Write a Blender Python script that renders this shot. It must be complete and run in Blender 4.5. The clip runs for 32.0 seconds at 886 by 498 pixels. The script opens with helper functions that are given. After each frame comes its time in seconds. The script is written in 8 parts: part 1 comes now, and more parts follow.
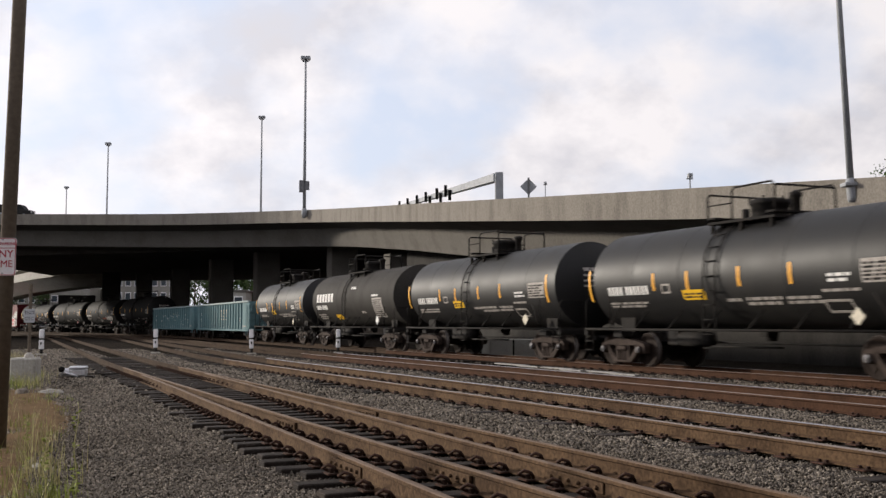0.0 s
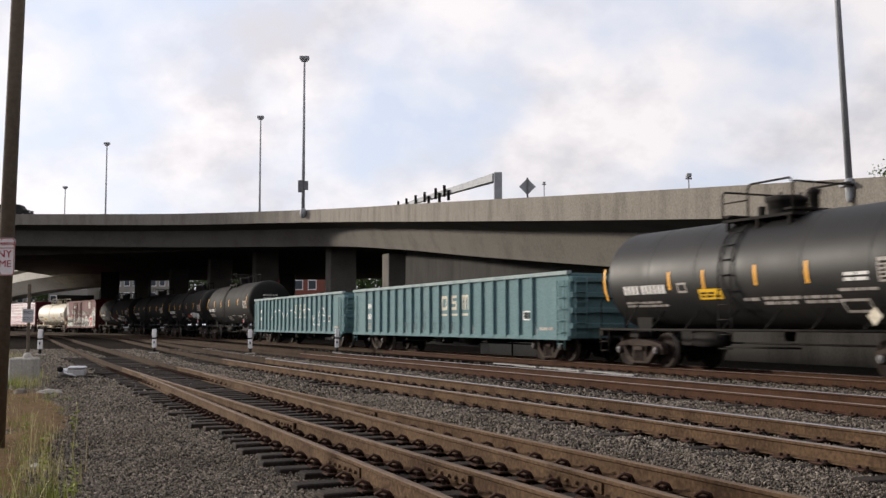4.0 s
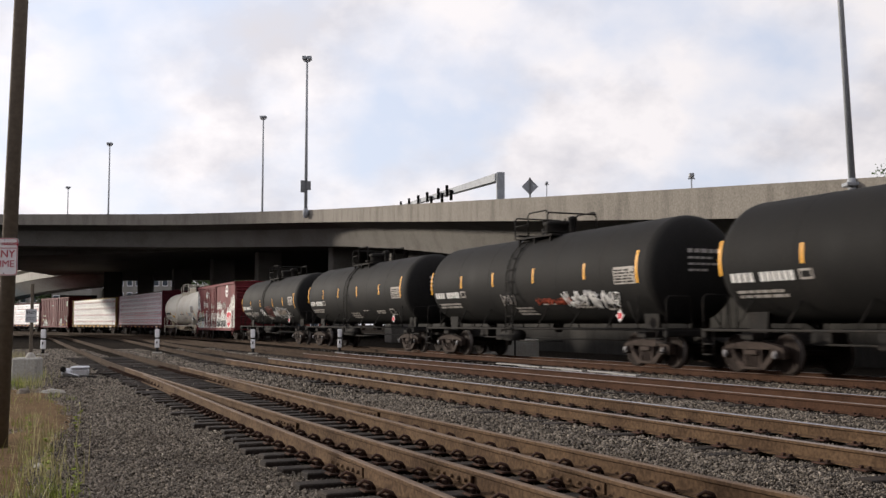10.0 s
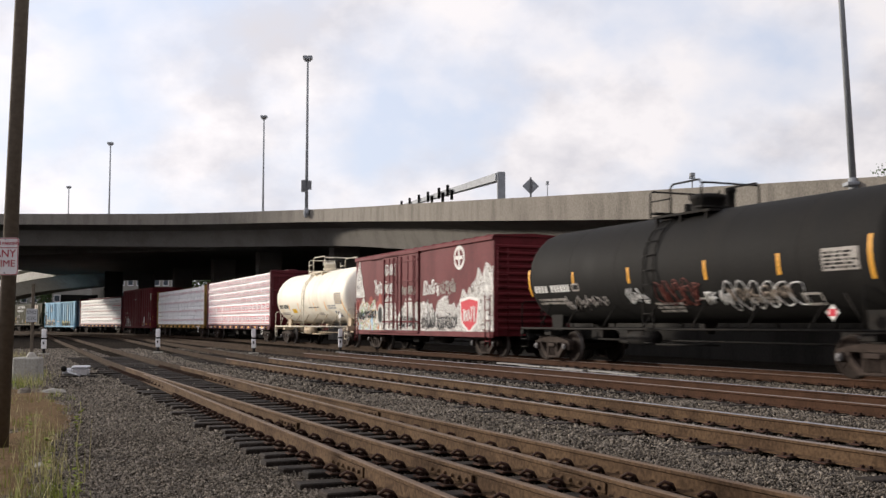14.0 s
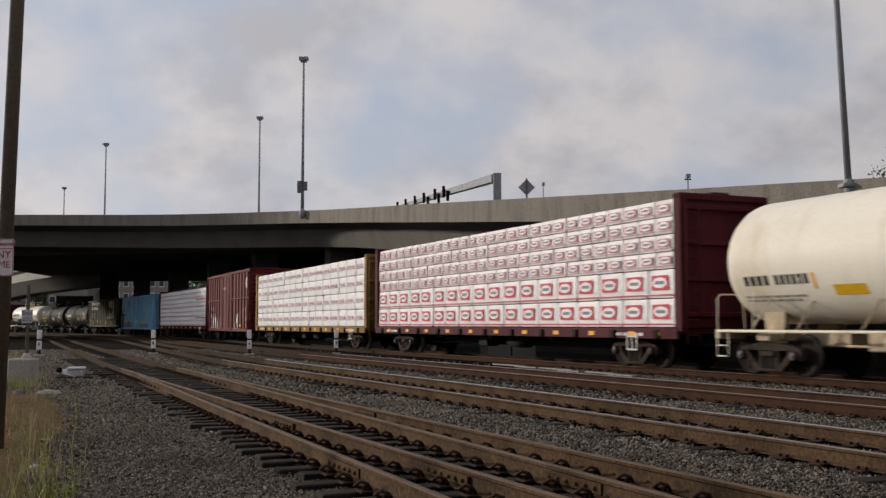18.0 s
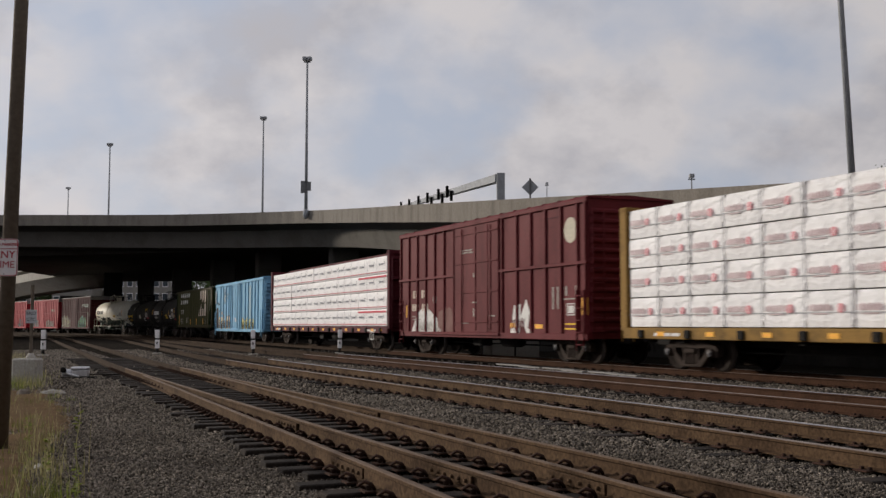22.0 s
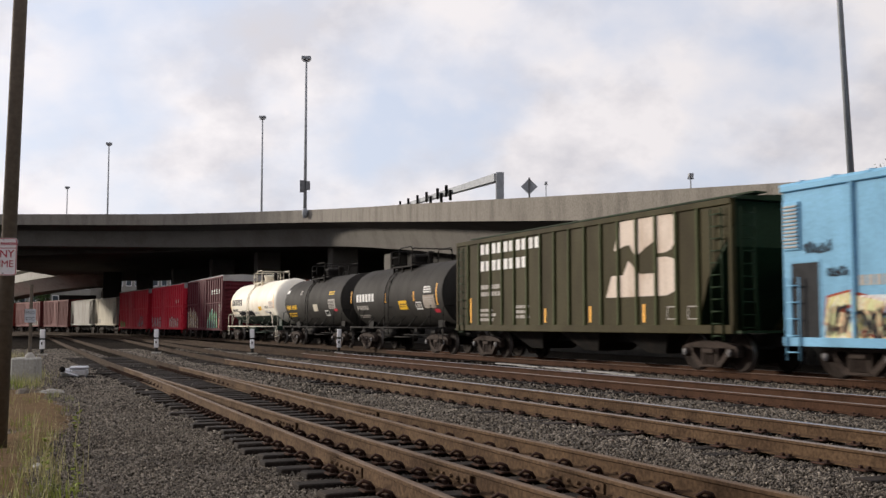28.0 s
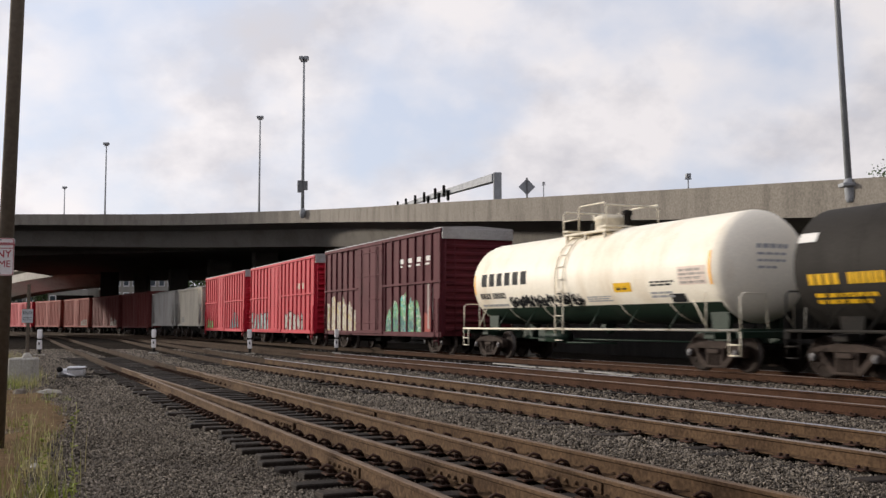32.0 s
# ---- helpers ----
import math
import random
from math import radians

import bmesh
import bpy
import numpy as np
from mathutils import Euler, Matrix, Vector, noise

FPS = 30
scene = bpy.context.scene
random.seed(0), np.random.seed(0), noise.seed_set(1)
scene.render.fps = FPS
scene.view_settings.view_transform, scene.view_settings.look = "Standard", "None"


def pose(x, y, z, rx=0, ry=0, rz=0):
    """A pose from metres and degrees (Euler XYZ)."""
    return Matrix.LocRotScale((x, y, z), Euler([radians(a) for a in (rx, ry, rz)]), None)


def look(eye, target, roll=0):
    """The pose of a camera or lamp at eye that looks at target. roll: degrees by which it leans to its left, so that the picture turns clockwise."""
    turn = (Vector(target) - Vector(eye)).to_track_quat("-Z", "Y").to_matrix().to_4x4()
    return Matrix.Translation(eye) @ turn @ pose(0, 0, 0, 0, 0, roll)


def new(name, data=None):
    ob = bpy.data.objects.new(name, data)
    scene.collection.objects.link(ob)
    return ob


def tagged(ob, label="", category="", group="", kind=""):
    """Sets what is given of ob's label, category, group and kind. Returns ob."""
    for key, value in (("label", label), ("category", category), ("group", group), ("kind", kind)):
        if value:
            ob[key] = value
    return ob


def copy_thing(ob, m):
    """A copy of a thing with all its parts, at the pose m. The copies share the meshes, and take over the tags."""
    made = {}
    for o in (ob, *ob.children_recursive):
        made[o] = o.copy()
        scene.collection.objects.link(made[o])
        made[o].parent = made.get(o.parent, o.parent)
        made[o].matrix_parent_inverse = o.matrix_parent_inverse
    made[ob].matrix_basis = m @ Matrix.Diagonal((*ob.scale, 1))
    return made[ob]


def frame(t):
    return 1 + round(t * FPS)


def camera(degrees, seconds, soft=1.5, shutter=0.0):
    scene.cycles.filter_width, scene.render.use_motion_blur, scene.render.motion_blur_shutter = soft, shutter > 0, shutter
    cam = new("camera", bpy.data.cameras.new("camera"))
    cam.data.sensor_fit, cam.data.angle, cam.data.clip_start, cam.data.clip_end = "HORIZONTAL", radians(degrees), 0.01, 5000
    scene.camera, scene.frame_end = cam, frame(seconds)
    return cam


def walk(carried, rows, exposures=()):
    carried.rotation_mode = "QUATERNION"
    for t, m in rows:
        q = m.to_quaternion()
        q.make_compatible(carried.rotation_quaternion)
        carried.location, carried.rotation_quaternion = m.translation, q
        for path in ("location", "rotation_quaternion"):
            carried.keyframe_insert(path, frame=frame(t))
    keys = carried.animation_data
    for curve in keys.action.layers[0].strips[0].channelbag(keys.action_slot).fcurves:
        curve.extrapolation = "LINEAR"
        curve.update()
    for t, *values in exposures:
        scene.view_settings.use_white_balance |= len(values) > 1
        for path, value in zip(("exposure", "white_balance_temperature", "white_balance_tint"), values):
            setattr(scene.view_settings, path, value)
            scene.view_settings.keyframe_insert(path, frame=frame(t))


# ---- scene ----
import itertools

# ---- camera: on a tripod, with a slight unsteady pan ----
FOCAL = 1850.0 / 1568.0
EYE_Z = 1.38
RAIL_TOP = 0.18
cam = camera(2 * math.degrees(math.atan(0.5 / FOCAL)), 32.0, soft=1.45, shutter=0.4)
SWAY = [  # seconds, drift to the side and down, in thousandths of the picture's width
    (0, -0.96, 0.00), (0.5, -0.64, 0.00), (1, 0.00, 0.00), (1.5, 0.00, 0.00), (2, -0.96, 0.00), (2.5, -1.08, 0.00), (3, -1.28, 0.00), (3.5, -2.23, 0.00), (5.5, -2.36, 0.00), (6, -1.91, 0.00), (6.5, -0.96, 0.00), (7, 0.00, 0.00), (8, 0.45, -0.51), (9, 0.64, 0.00), (10, 0.64, 0.00), (10.5, 0.19, 0.96), (11, -0.32, 1.28), (11.5, -0.83, 1.28), (12, 0.32, 0.45), (12.5, 1.28, -0.19), (13, 1.47, -0.19), (14, 1.40, -0.45), (14.5, 1.28, -0.45), (16.5, -2.87, 0.96), (17, -3.83, 0.96), (17.5, -3.83, 0.83), (18, -3.19, 0.77), (18.5, -1.28, 0.51), (19, -0.89, 0.32), (19.5, 0.00, 0.19), (20, 0.00, 0.19), (21, 0.45, 0.51), (22, 0.83, 0.77), (23, 0.96, 0.64), (24, 0.96, 0.00), (25, 1.02, -0.13), (25.5, 1.02, -0.32), (27.5, 0.00, 0.00), (28, -0.19, 0.00), (28.5, -0.83, 0.00), (29, -1.40, 0.00), (29.5, -1.79, 0.00), (30, -2.55, 0.00), (31, -2.74, 0.00), (32, -2.87, 0.19)
]
TILT = 94.112
EXPOSURES = [(0, 0.0), (16.0, 0.0), (17.0, -0.64), (20.5, -0.77), (22.5, -0.66), (23.3, -0.42), (24.4, -0.38), (25.5, -0.62), (27.5, -0.12), (32, -0.15)]
walk(cam, [(t, pose(0, 0, EYE_Z, TILT + math.degrees(dy / 1000 / FOCAL), 0, math.degrees(dx / 1000 / FOCAL)))
           for t, dx, dy in SWAY], EXPOSURES)

# ---- sky and sun: broken bright cloud, soft low sun from the side ----
SUN_EL, SUN_AZ = 13.0, 298.0  # azimuth clockwise from +Y
world = bpy.data.worlds.new("sky")
scene.world = world
world.use_nodes = True


def sky_nodes():
    nt = world.node_tree
    nt.nodes.clear()
    n, l = nt.nodes.new, nt.links.new
    out, bg = n("ShaderNodeOutputWorld"), n("ShaderNodeBackground")
    sky = n("ShaderNodeTexSky")
    sky.sky_type, sky.sun_disc = "NISHITA", False
    sky.sun_elevation, sky.sun_rotation = radians(SUN_EL), radians(SUN_AZ)
    co, sep = n("ShaderNodeTexCoord"), n("ShaderNodeSeparateXYZ")
    l(co.outputs["Generated"], sep.inputs[0])
    up = n("ShaderNodeMath"); up.operation = "MAXIMUM"; up.inputs[1].default_value = 0.0
    l(sep.outputs[2], up.inputs[0])
    lift = n("ShaderNodeMath"); lift.operation = "ADD"; lift.inputs[1].default_value = 0.62
    l(up.outputs[0], lift.inputs[0])
    px, py = n("ShaderNodeMath"), n("ShaderNodeMath")
    px.operation = py.operation = "DIVIDE"
    l(sep.outputs[0], px.inputs[0]); l(lift.outputs[0], px.inputs[1])
    l(sep.outputs[1], py.inputs[0]); l(lift.outputs[0], py.inputs[1])
    comb = n("ShaderNodeCombineXYZ")
    l(px.outputs[0], comb.inputs[0]); l(py.outputs[0], comb.inputs[1])
    big, fine = n("ShaderNodeTexNoise"), n("ShaderNodeTexNoise")
    big.inputs["Scale"].default_value, big.inputs["Detail"].default_value, big.inputs["Roughness"].default_value = 4.6, 6.0, 0.48
    fine.inputs["Scale"].default_value, fine.inputs["Detail"].default_value, fine.inputs["Roughness"].default_value = 8.5, 7.0, 0.54
    fine.noise_dimensions = big.noise_dimensions = "3D"
    l(comb.outputs[0], big.inputs["Vector"])
    shift = n("ShaderNodeVectorMath"); shift.operation = "ADD"; shift.inputs[1].default_value = (4.3, 1.7, 2.2)
    l(comb.outputs[0], shift.inputs[0]); l(shift.outputs[0], fine.inputs["Vector"])
    cover = n("ShaderNodeValToRGB")
    cover.color_ramp.elements[0].position, cover.color_ramp.elements[1].position = 0.36, 0.56
    l(big.outputs[0], cover.inputs[0])
    tone = n("ShaderNodeValToRGB")
    e = tone.color_ramp.elements
    e[0].position, e[0].color = 0.38, (0.74, 0.72, 0.765, 1)
    e[1].position, e[1].color = 0.58, (0.985, 0.94, 0.955, 1)
    l(fine.outputs[0], tone.inputs[0])
    blue = n("ShaderNodeMix"); blue.data_type = "RGBA"
    dim = n("ShaderNodeVectorMath"); dim.operation = "SCALE"; dim.inputs[3].default_value = 0.10
    l(sky.outputs[0], dim.inputs[0])
    blue.inputs[0].default_value = 0.80
    l(dim.outputs[0], blue.inputs[6]); blue.inputs[7].default_value = (0.80, 0.86, 1.03, 1)
    mix = n("ShaderNodeMix"); mix.data_type = "RGBA"
    l(cover.outputs[0], mix.inputs[0]); l(blue.outputs[2], mix.inputs[6]); l(tone.outputs[0], mix.inputs[7])
    # thinner, brighter cloud towards the sun
    side = n("ShaderNodeMapRange")
    side.inputs[1].default_value, side.inputs[2].default_value, side.inputs[3].default_value, side.inputs[4].default_value = -1.0, 1.0, 1.25, 0.77
    l(sep.outputs[0], side.inputs[0])
    glow = n("ShaderNodeVectorMath"); glow.operation = "SCALE"
    l(mix.outputs[2], glow.inputs[0]); l(side.outputs[0], glow.inputs[3])
    l(glow.outputs[0], bg.inputs[0])
    bg.inputs[1].default_value = 1.0
    l(bg.outputs[0], out.inputs[0])


sky_nodes()
sun = new("sun", bpy.data.lights.new("sun", "SUN"))
sun.data.energy, sun.data.angle, sun.data.color = 4.3, radians(4), (1.0, 0.915, 0.80)
_d = Vector((math.sin(radians(SUN_AZ)) * math.cos(radians(SUN_EL)), math.cos(radians(SUN_AZ)) * math.cos(radians(SUN_EL)), math.sin(radians(SUN_EL))))
sun.matrix_world = look(_d * 100, (0, 0, 0))

# ---- materials ----
def surface(name, base, rough=0.7, metal=0.0, dirt=None, dirt_amount=0.5, scale=1.5, grain=30.0, bump=0.15, vary=0.12,
            streak=0.0, per_piece=0.0, coords="Object", spec=0.12, island=0.0, distort=0.0, depth=0.02):
    """A surface with grain, stains of a second colour and fine relief; streak stretches the stains along z."""
    m = bpy.data.materials.new(name)
    m.use_nodes = True
    nt = m.node_tree
    n, l = nt.nodes.new, nt.links.new
    b = nt.nodes["Principled BSDF"]
    b.inputs["Specular IOR Level"].default_value = spec
    co = n("ShaderNodeTexCoord")
    mp = n("ShaderNodeMapping")
    mp.inputs["Scale"].default_value = (1, 1, 1 - 0.93 * streak)
    l(co.outputs[coords], mp.inputs[0])
    if per_piece:
        info = n("ShaderNodeObjectInfo")
        sh = n("ShaderNodeVectorMath"); sh.operation = "SCALE"; sh.inputs[3].default_value = 37.0
        one = n("ShaderNodeCombineXYZ")
        l(info.outputs["Random"], one.inputs[0]); l(info.outputs["Random"], one.inputs[1])
        l(one.outputs[0], sh.inputs[0]); l(sh.outputs[0], mp.inputs["Location"])
    a, g = n("ShaderNodeTexNoise"), n("ShaderNodeTexNoise")
    a.inputs["Scale"].default_value, a.inputs["Detail"].default_value, a.inputs["Roughness"].default_value = scale, 6.0, 0.62
    g.inputs["Scale"].default_value, g.inputs["Detail"].default_value = grain, 4.0
    g.inputs["Distortion"].default_value = distort
    l(mp.outputs[0], a.inputs["Vector"]); l(co.outputs[coords], g.inputs["Vector"])
    ramp = n("ShaderNodeValToRGB")
    ramp.color_ramp.elements[0].position = 0.62 - 0.30 * dirt_amount
    ramp.color_ramp.elements[1].position = min(0.98, 0.62 - 0.30 * dirt_amount + 0.22)
    l(a.outputs[0], ramp.inputs[0])
    mix = n("ShaderNodeMix"); mix.data_type = "RGBA"
    dirt = dirt or tuple(c * 0.55 for c in base)
    mix.inputs[6].default_value, mix.inputs[7].default_value = (*base, 1), (*dirt, 1)
    amt = n("ShaderNodeMath"); amt.operation = "MULTIPLY"; amt.inputs[1].default_value = min(1.0, 0.35 + dirt_amount * 0.6)
    l(ramp.outputs[0], amt.inputs[0]); l(amt.outputs[0], mix.inputs[0])
    val = n("ShaderNodeMapRange")
    val.inputs[1].default_value, val.inputs[2].default_value = 0.25, 0.75
    val.inputs[3].default_value, val.inputs[4].default_value = 1 - vary * 1.6, 1 + vary * 1.6
    l(g.outputs[0], val.inputs[0])
    mul = n("ShaderNodeVectorMath"); mul.operation = "SCALE"
    l(mix.outputs[2], mul.inputs[0]); l(val.outputs[0], mul.inputs[3])
    last = mul.outputs[0]
    for on, kind in ((per_piece, "ShaderNodeObjectInfo"), (island, "ShaderNodeNewGeometry")):
        if on:
            src = n(kind)
            rr = n("ShaderNodeMapRange")
            rr.inputs[3].default_value, rr.inputs[4].default_value = 1 - on, 1 + on
            l(src.outputs["Random" if kind.endswith("Info") else "Random Per Island"], rr.inputs[0])
            mm = n("ShaderNodeVectorMath"); mm.operation = "SCALE"
            l(last, mm.inputs[0]); l(rr.outputs[0], mm.inputs[3])
            last = mm.outputs[0]
    l(last, b.inputs["Base Color"])
    rg = n("ShaderNodeMapRange")
    rg.inputs[3].default_value, rg.inputs[4].default_value = max(0.05, rough - 0.12), min(1, rough + 0.12)
    l(a.outputs[0], rg.inputs[0]); l(rg.outputs[0], b.inputs["Roughness"])
    b.inputs["Metallic"].default_value = metal
    if bump:
        bp = n("ShaderNodeBump")
        bp.inputs["Strength"].default_value, bp.inputs["Distance"].default_value = bump, depth
        l(g.outputs[0], bp.inputs["Height"]); l(bp.outputs[0], b.inputs["Normal"])
    return m


MAT = dict(
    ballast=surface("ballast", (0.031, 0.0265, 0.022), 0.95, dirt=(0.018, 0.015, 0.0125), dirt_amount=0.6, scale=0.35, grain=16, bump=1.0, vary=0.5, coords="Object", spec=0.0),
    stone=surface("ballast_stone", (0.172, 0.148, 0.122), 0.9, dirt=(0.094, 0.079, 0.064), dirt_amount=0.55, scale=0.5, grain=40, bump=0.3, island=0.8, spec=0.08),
    rail_side=surface("rusty_rail", (0.096, 0.060, 0.035), 0.88, dirt=(0.046, 0.028, 0.018), dirt_amount=0.65, scale=1.6, grain=25, bump=0.3, vary=0.3, spec=0.06),
    rail_red=surface("red_rusty_rail", (0.060, 0.031, 0.019), 0.88, dirt=(0.034, 0.019, 0.0125), dirt_amount=0.6, scale=2.0, grain=25, bump=0.2, vary=0.2, spec=0.06),
    rail_far=surface("far_dark_rail", (0.050, 0.033, 0.022), 0.9, dirt=(0.030, 0.020, 0.014), dirt_amount=0.6, scale=1.6, grain=25, bump=0.3, vary=0.3, spec=0.05),
    rail_head=surface("rail_head", (0.21, 0.17, 0.15), 0.5, 0.5, dirt=(0.14, 0.10, 0.08), dirt_amount=0.4, scale=3, grain=60, bump=0.05),
    rail_dull=surface("dull_rail_head", (0.130, 0.088, 0.060), 0.75, 0.1, dirt=(0.072, 0.047, 0.033), dirt_amount=0.5, scale=3, grain=60, bump=0.05, spec=0.15),
    rail_bright=surface("worn_rail_head", (0.31, 0.30, 0.32), 0.35, 0.8, dirt=(0.30, 0.27, 0.26), dirt_amount=0.35, scale=3, grain=60, bump=0.03),
    tie=surface("creosoted_timber", (0.026, 0.021, 0.018), 0.85, dirt=(0.052, 0.040, 0.032), dirt_amount=0.5, scale=3, grain=40, bump=0.4, vary=0.3, per_piece=0.35, spec=0.1),
    clip=surface("rusty_clip", (0.040, 0.024, 0.018), 0.92, dirt=(0.105, 0.046, 0.03), dirt_amount=0.5, scale=12, grain=80, bump=0.1, vary=0.3),
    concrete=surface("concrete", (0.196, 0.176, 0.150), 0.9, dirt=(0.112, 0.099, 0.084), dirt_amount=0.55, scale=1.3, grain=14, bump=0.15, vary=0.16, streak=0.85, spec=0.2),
    # darker than the parapet's concrete: shade below the overhang is put into it
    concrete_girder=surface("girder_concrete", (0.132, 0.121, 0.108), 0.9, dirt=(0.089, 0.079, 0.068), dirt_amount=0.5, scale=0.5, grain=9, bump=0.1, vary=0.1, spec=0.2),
    concrete_pale=surface("pale_concrete", (0.38, 0.36, 0.32), 0.9, dirt=(0.24, 0.215, 0.18), dirt_amount=0.5, scale=1.0, grain=20, bump=0.2, vary=0.15, spec=0.2),
    galvanised=surface("galvanised_steel", (0.30, 0.31, 0.325), 0.65, 0.1, dirt=(0.20, 0.205, 0.215), dirt_amount=0.5, scale=2, grain=30, bump=0.05),
    pole_brown=surface("weathered_pole", (0.13, 0.105, 0.08), 0.9, dirt=(0.075, 0.06, 0.048), dirt_amount=0.5, scale=1.5, grain=18, bump=0.3, streak=0.9),
    sign_white=surface("sign_white", (0.78, 0.76, 0.76), 0.5, dirt=(0.6, 0.57, 0.56), dirt_amount=0.3, scale=4, grain=40, bump=0.0, vary=0.04),
    sign_red=surface("sign_red", (0.40, 0.03, 0.05), 0.5, scale=6, vary=0.05, bump=0.0, dirt_amount=0.3),
    sign_back=surface("sign_back", (0.16, 0.16, 0.165), 0.6, 0.2, scale=4, vary=0.08, bump=0.0),
    black=surface("black_paint", (0.016, 0.015, 0.015), 0.5, dirt=(0.035, 0.031, 0.028), dirt_amount=0.5, scale=1.2, grain=30, bump=0.05, vary=0.15),
    dark=surface("grimy_black_steel", (0.014, 0.0125, 0.0115), 0.8, dirt=(0.034, 0.027, 0.022), dirt_amount=0.5, scale=2.0, grain=25, bump=0.15, vary=0.25),
    truck_steel=surface("dusty_cast_steel", (0.047, 0.034, 0.028), 0.85, dirt=(0.026, 0.020, 0.016), dirt_amount=0.55, scale=2.5, grain=25, bump=0.2, vary=0.25),
    wheel=surface("wheel_steel", (0.020, 0.0135, 0.0105), 0.8, 0.1, dirt=(0.018, 0.012, 0.009), dirt_amount=0.5, scale=4, grain=30, bump=0.1, vary=0.2),
    tread=surface("wheel_tread", (0.14, 0.125, 0.115), 0.5, 0.6, scale=6, grain=60, bump=0.0),
    white=surface("white_marking", (0.70, 0.68, 0.65), 0.7, dirt=(0.40, 0.37, 0.34), dirt_amount=0.35, scale=3, grain=30, bump=0.0, vary=0.08),
    pale=surface("faded_marking", (0.36, 0.33, 0.30), 0.7, dirt=(0.18, 0.15, 0.13), dirt_amount=0.5, scale=5, grain=30, bump=0.0, vary=0.12),
    orange=surface("orange_reflector", (0.90, 0.44, 0.06), 0.45, dirt=(0.62, 0.27, 0.03), dirt_amount=0.3, scale=5, grain=40, bump=0.0, vary=0.06),
    yellow=surface("yellow_label", (0.72, 0.42, 0.02), 0.55, dirt=(0.45, 0.26, 0.02), dirt_amount=0.3, scale=5, grain=40, bump=0.0, vary=0.06),
    red_mark=surface("red_marking", (0.52, 0.03, 0.05), 0.55, dirt=(0.34, 0.03, 0.04), dirt_amount=0.3, scale=4, grain=40, bump=0.0, vary=0.06),
    ink=surface("black_marking", (0.02, 0.02, 0.022), 0.7, scale=5, grain=40, bump=0.0, vary=0.06),
    weed=surface("dry_grass", (0.46, 0.41, 0.21), 0.8, dirt=(0.27, 0.26, 0.10), dirt_amount=0.6, scale=1.6, grain=30, bump=0.0, vary=0.3, island=0.35),
    weed_green=surface("green_weed", (0.23, 0.27, 0.055), 0.8, dirt=(0.20, 0.20, 0.06), dirt_amount=0.45, scale=1.6, grain=30, bump=0.0, vary=0.3, island=0.35),
    leaf=surface("leaves", (0.055, 0.085, 0.028), 0.8, dirt=(0.03, 0.05, 0.018), dirt_amount=0.5, scale=0.6, grain=10, bump=0.0, vary=0.3, island=0.4),
    bark=surface("bark", (0.08, 0.06, 0.045), 0.9, scale=4, grain=20, bump=0.5),
    asphalt=surface("asphalt", (0.05, 0.05, 0.052), 0.9, scale=0.5, grain=40, bump=0.3),
    dry_soil=surface("dry_soil", (0.150, 0.101, 0.060), 0.95, dirt=(0.082, 0.062, 0.038), dirt_amount=0.55, scale=1.8, grain=18, bump=0.6, vary=0.35, spec=0.0),
)
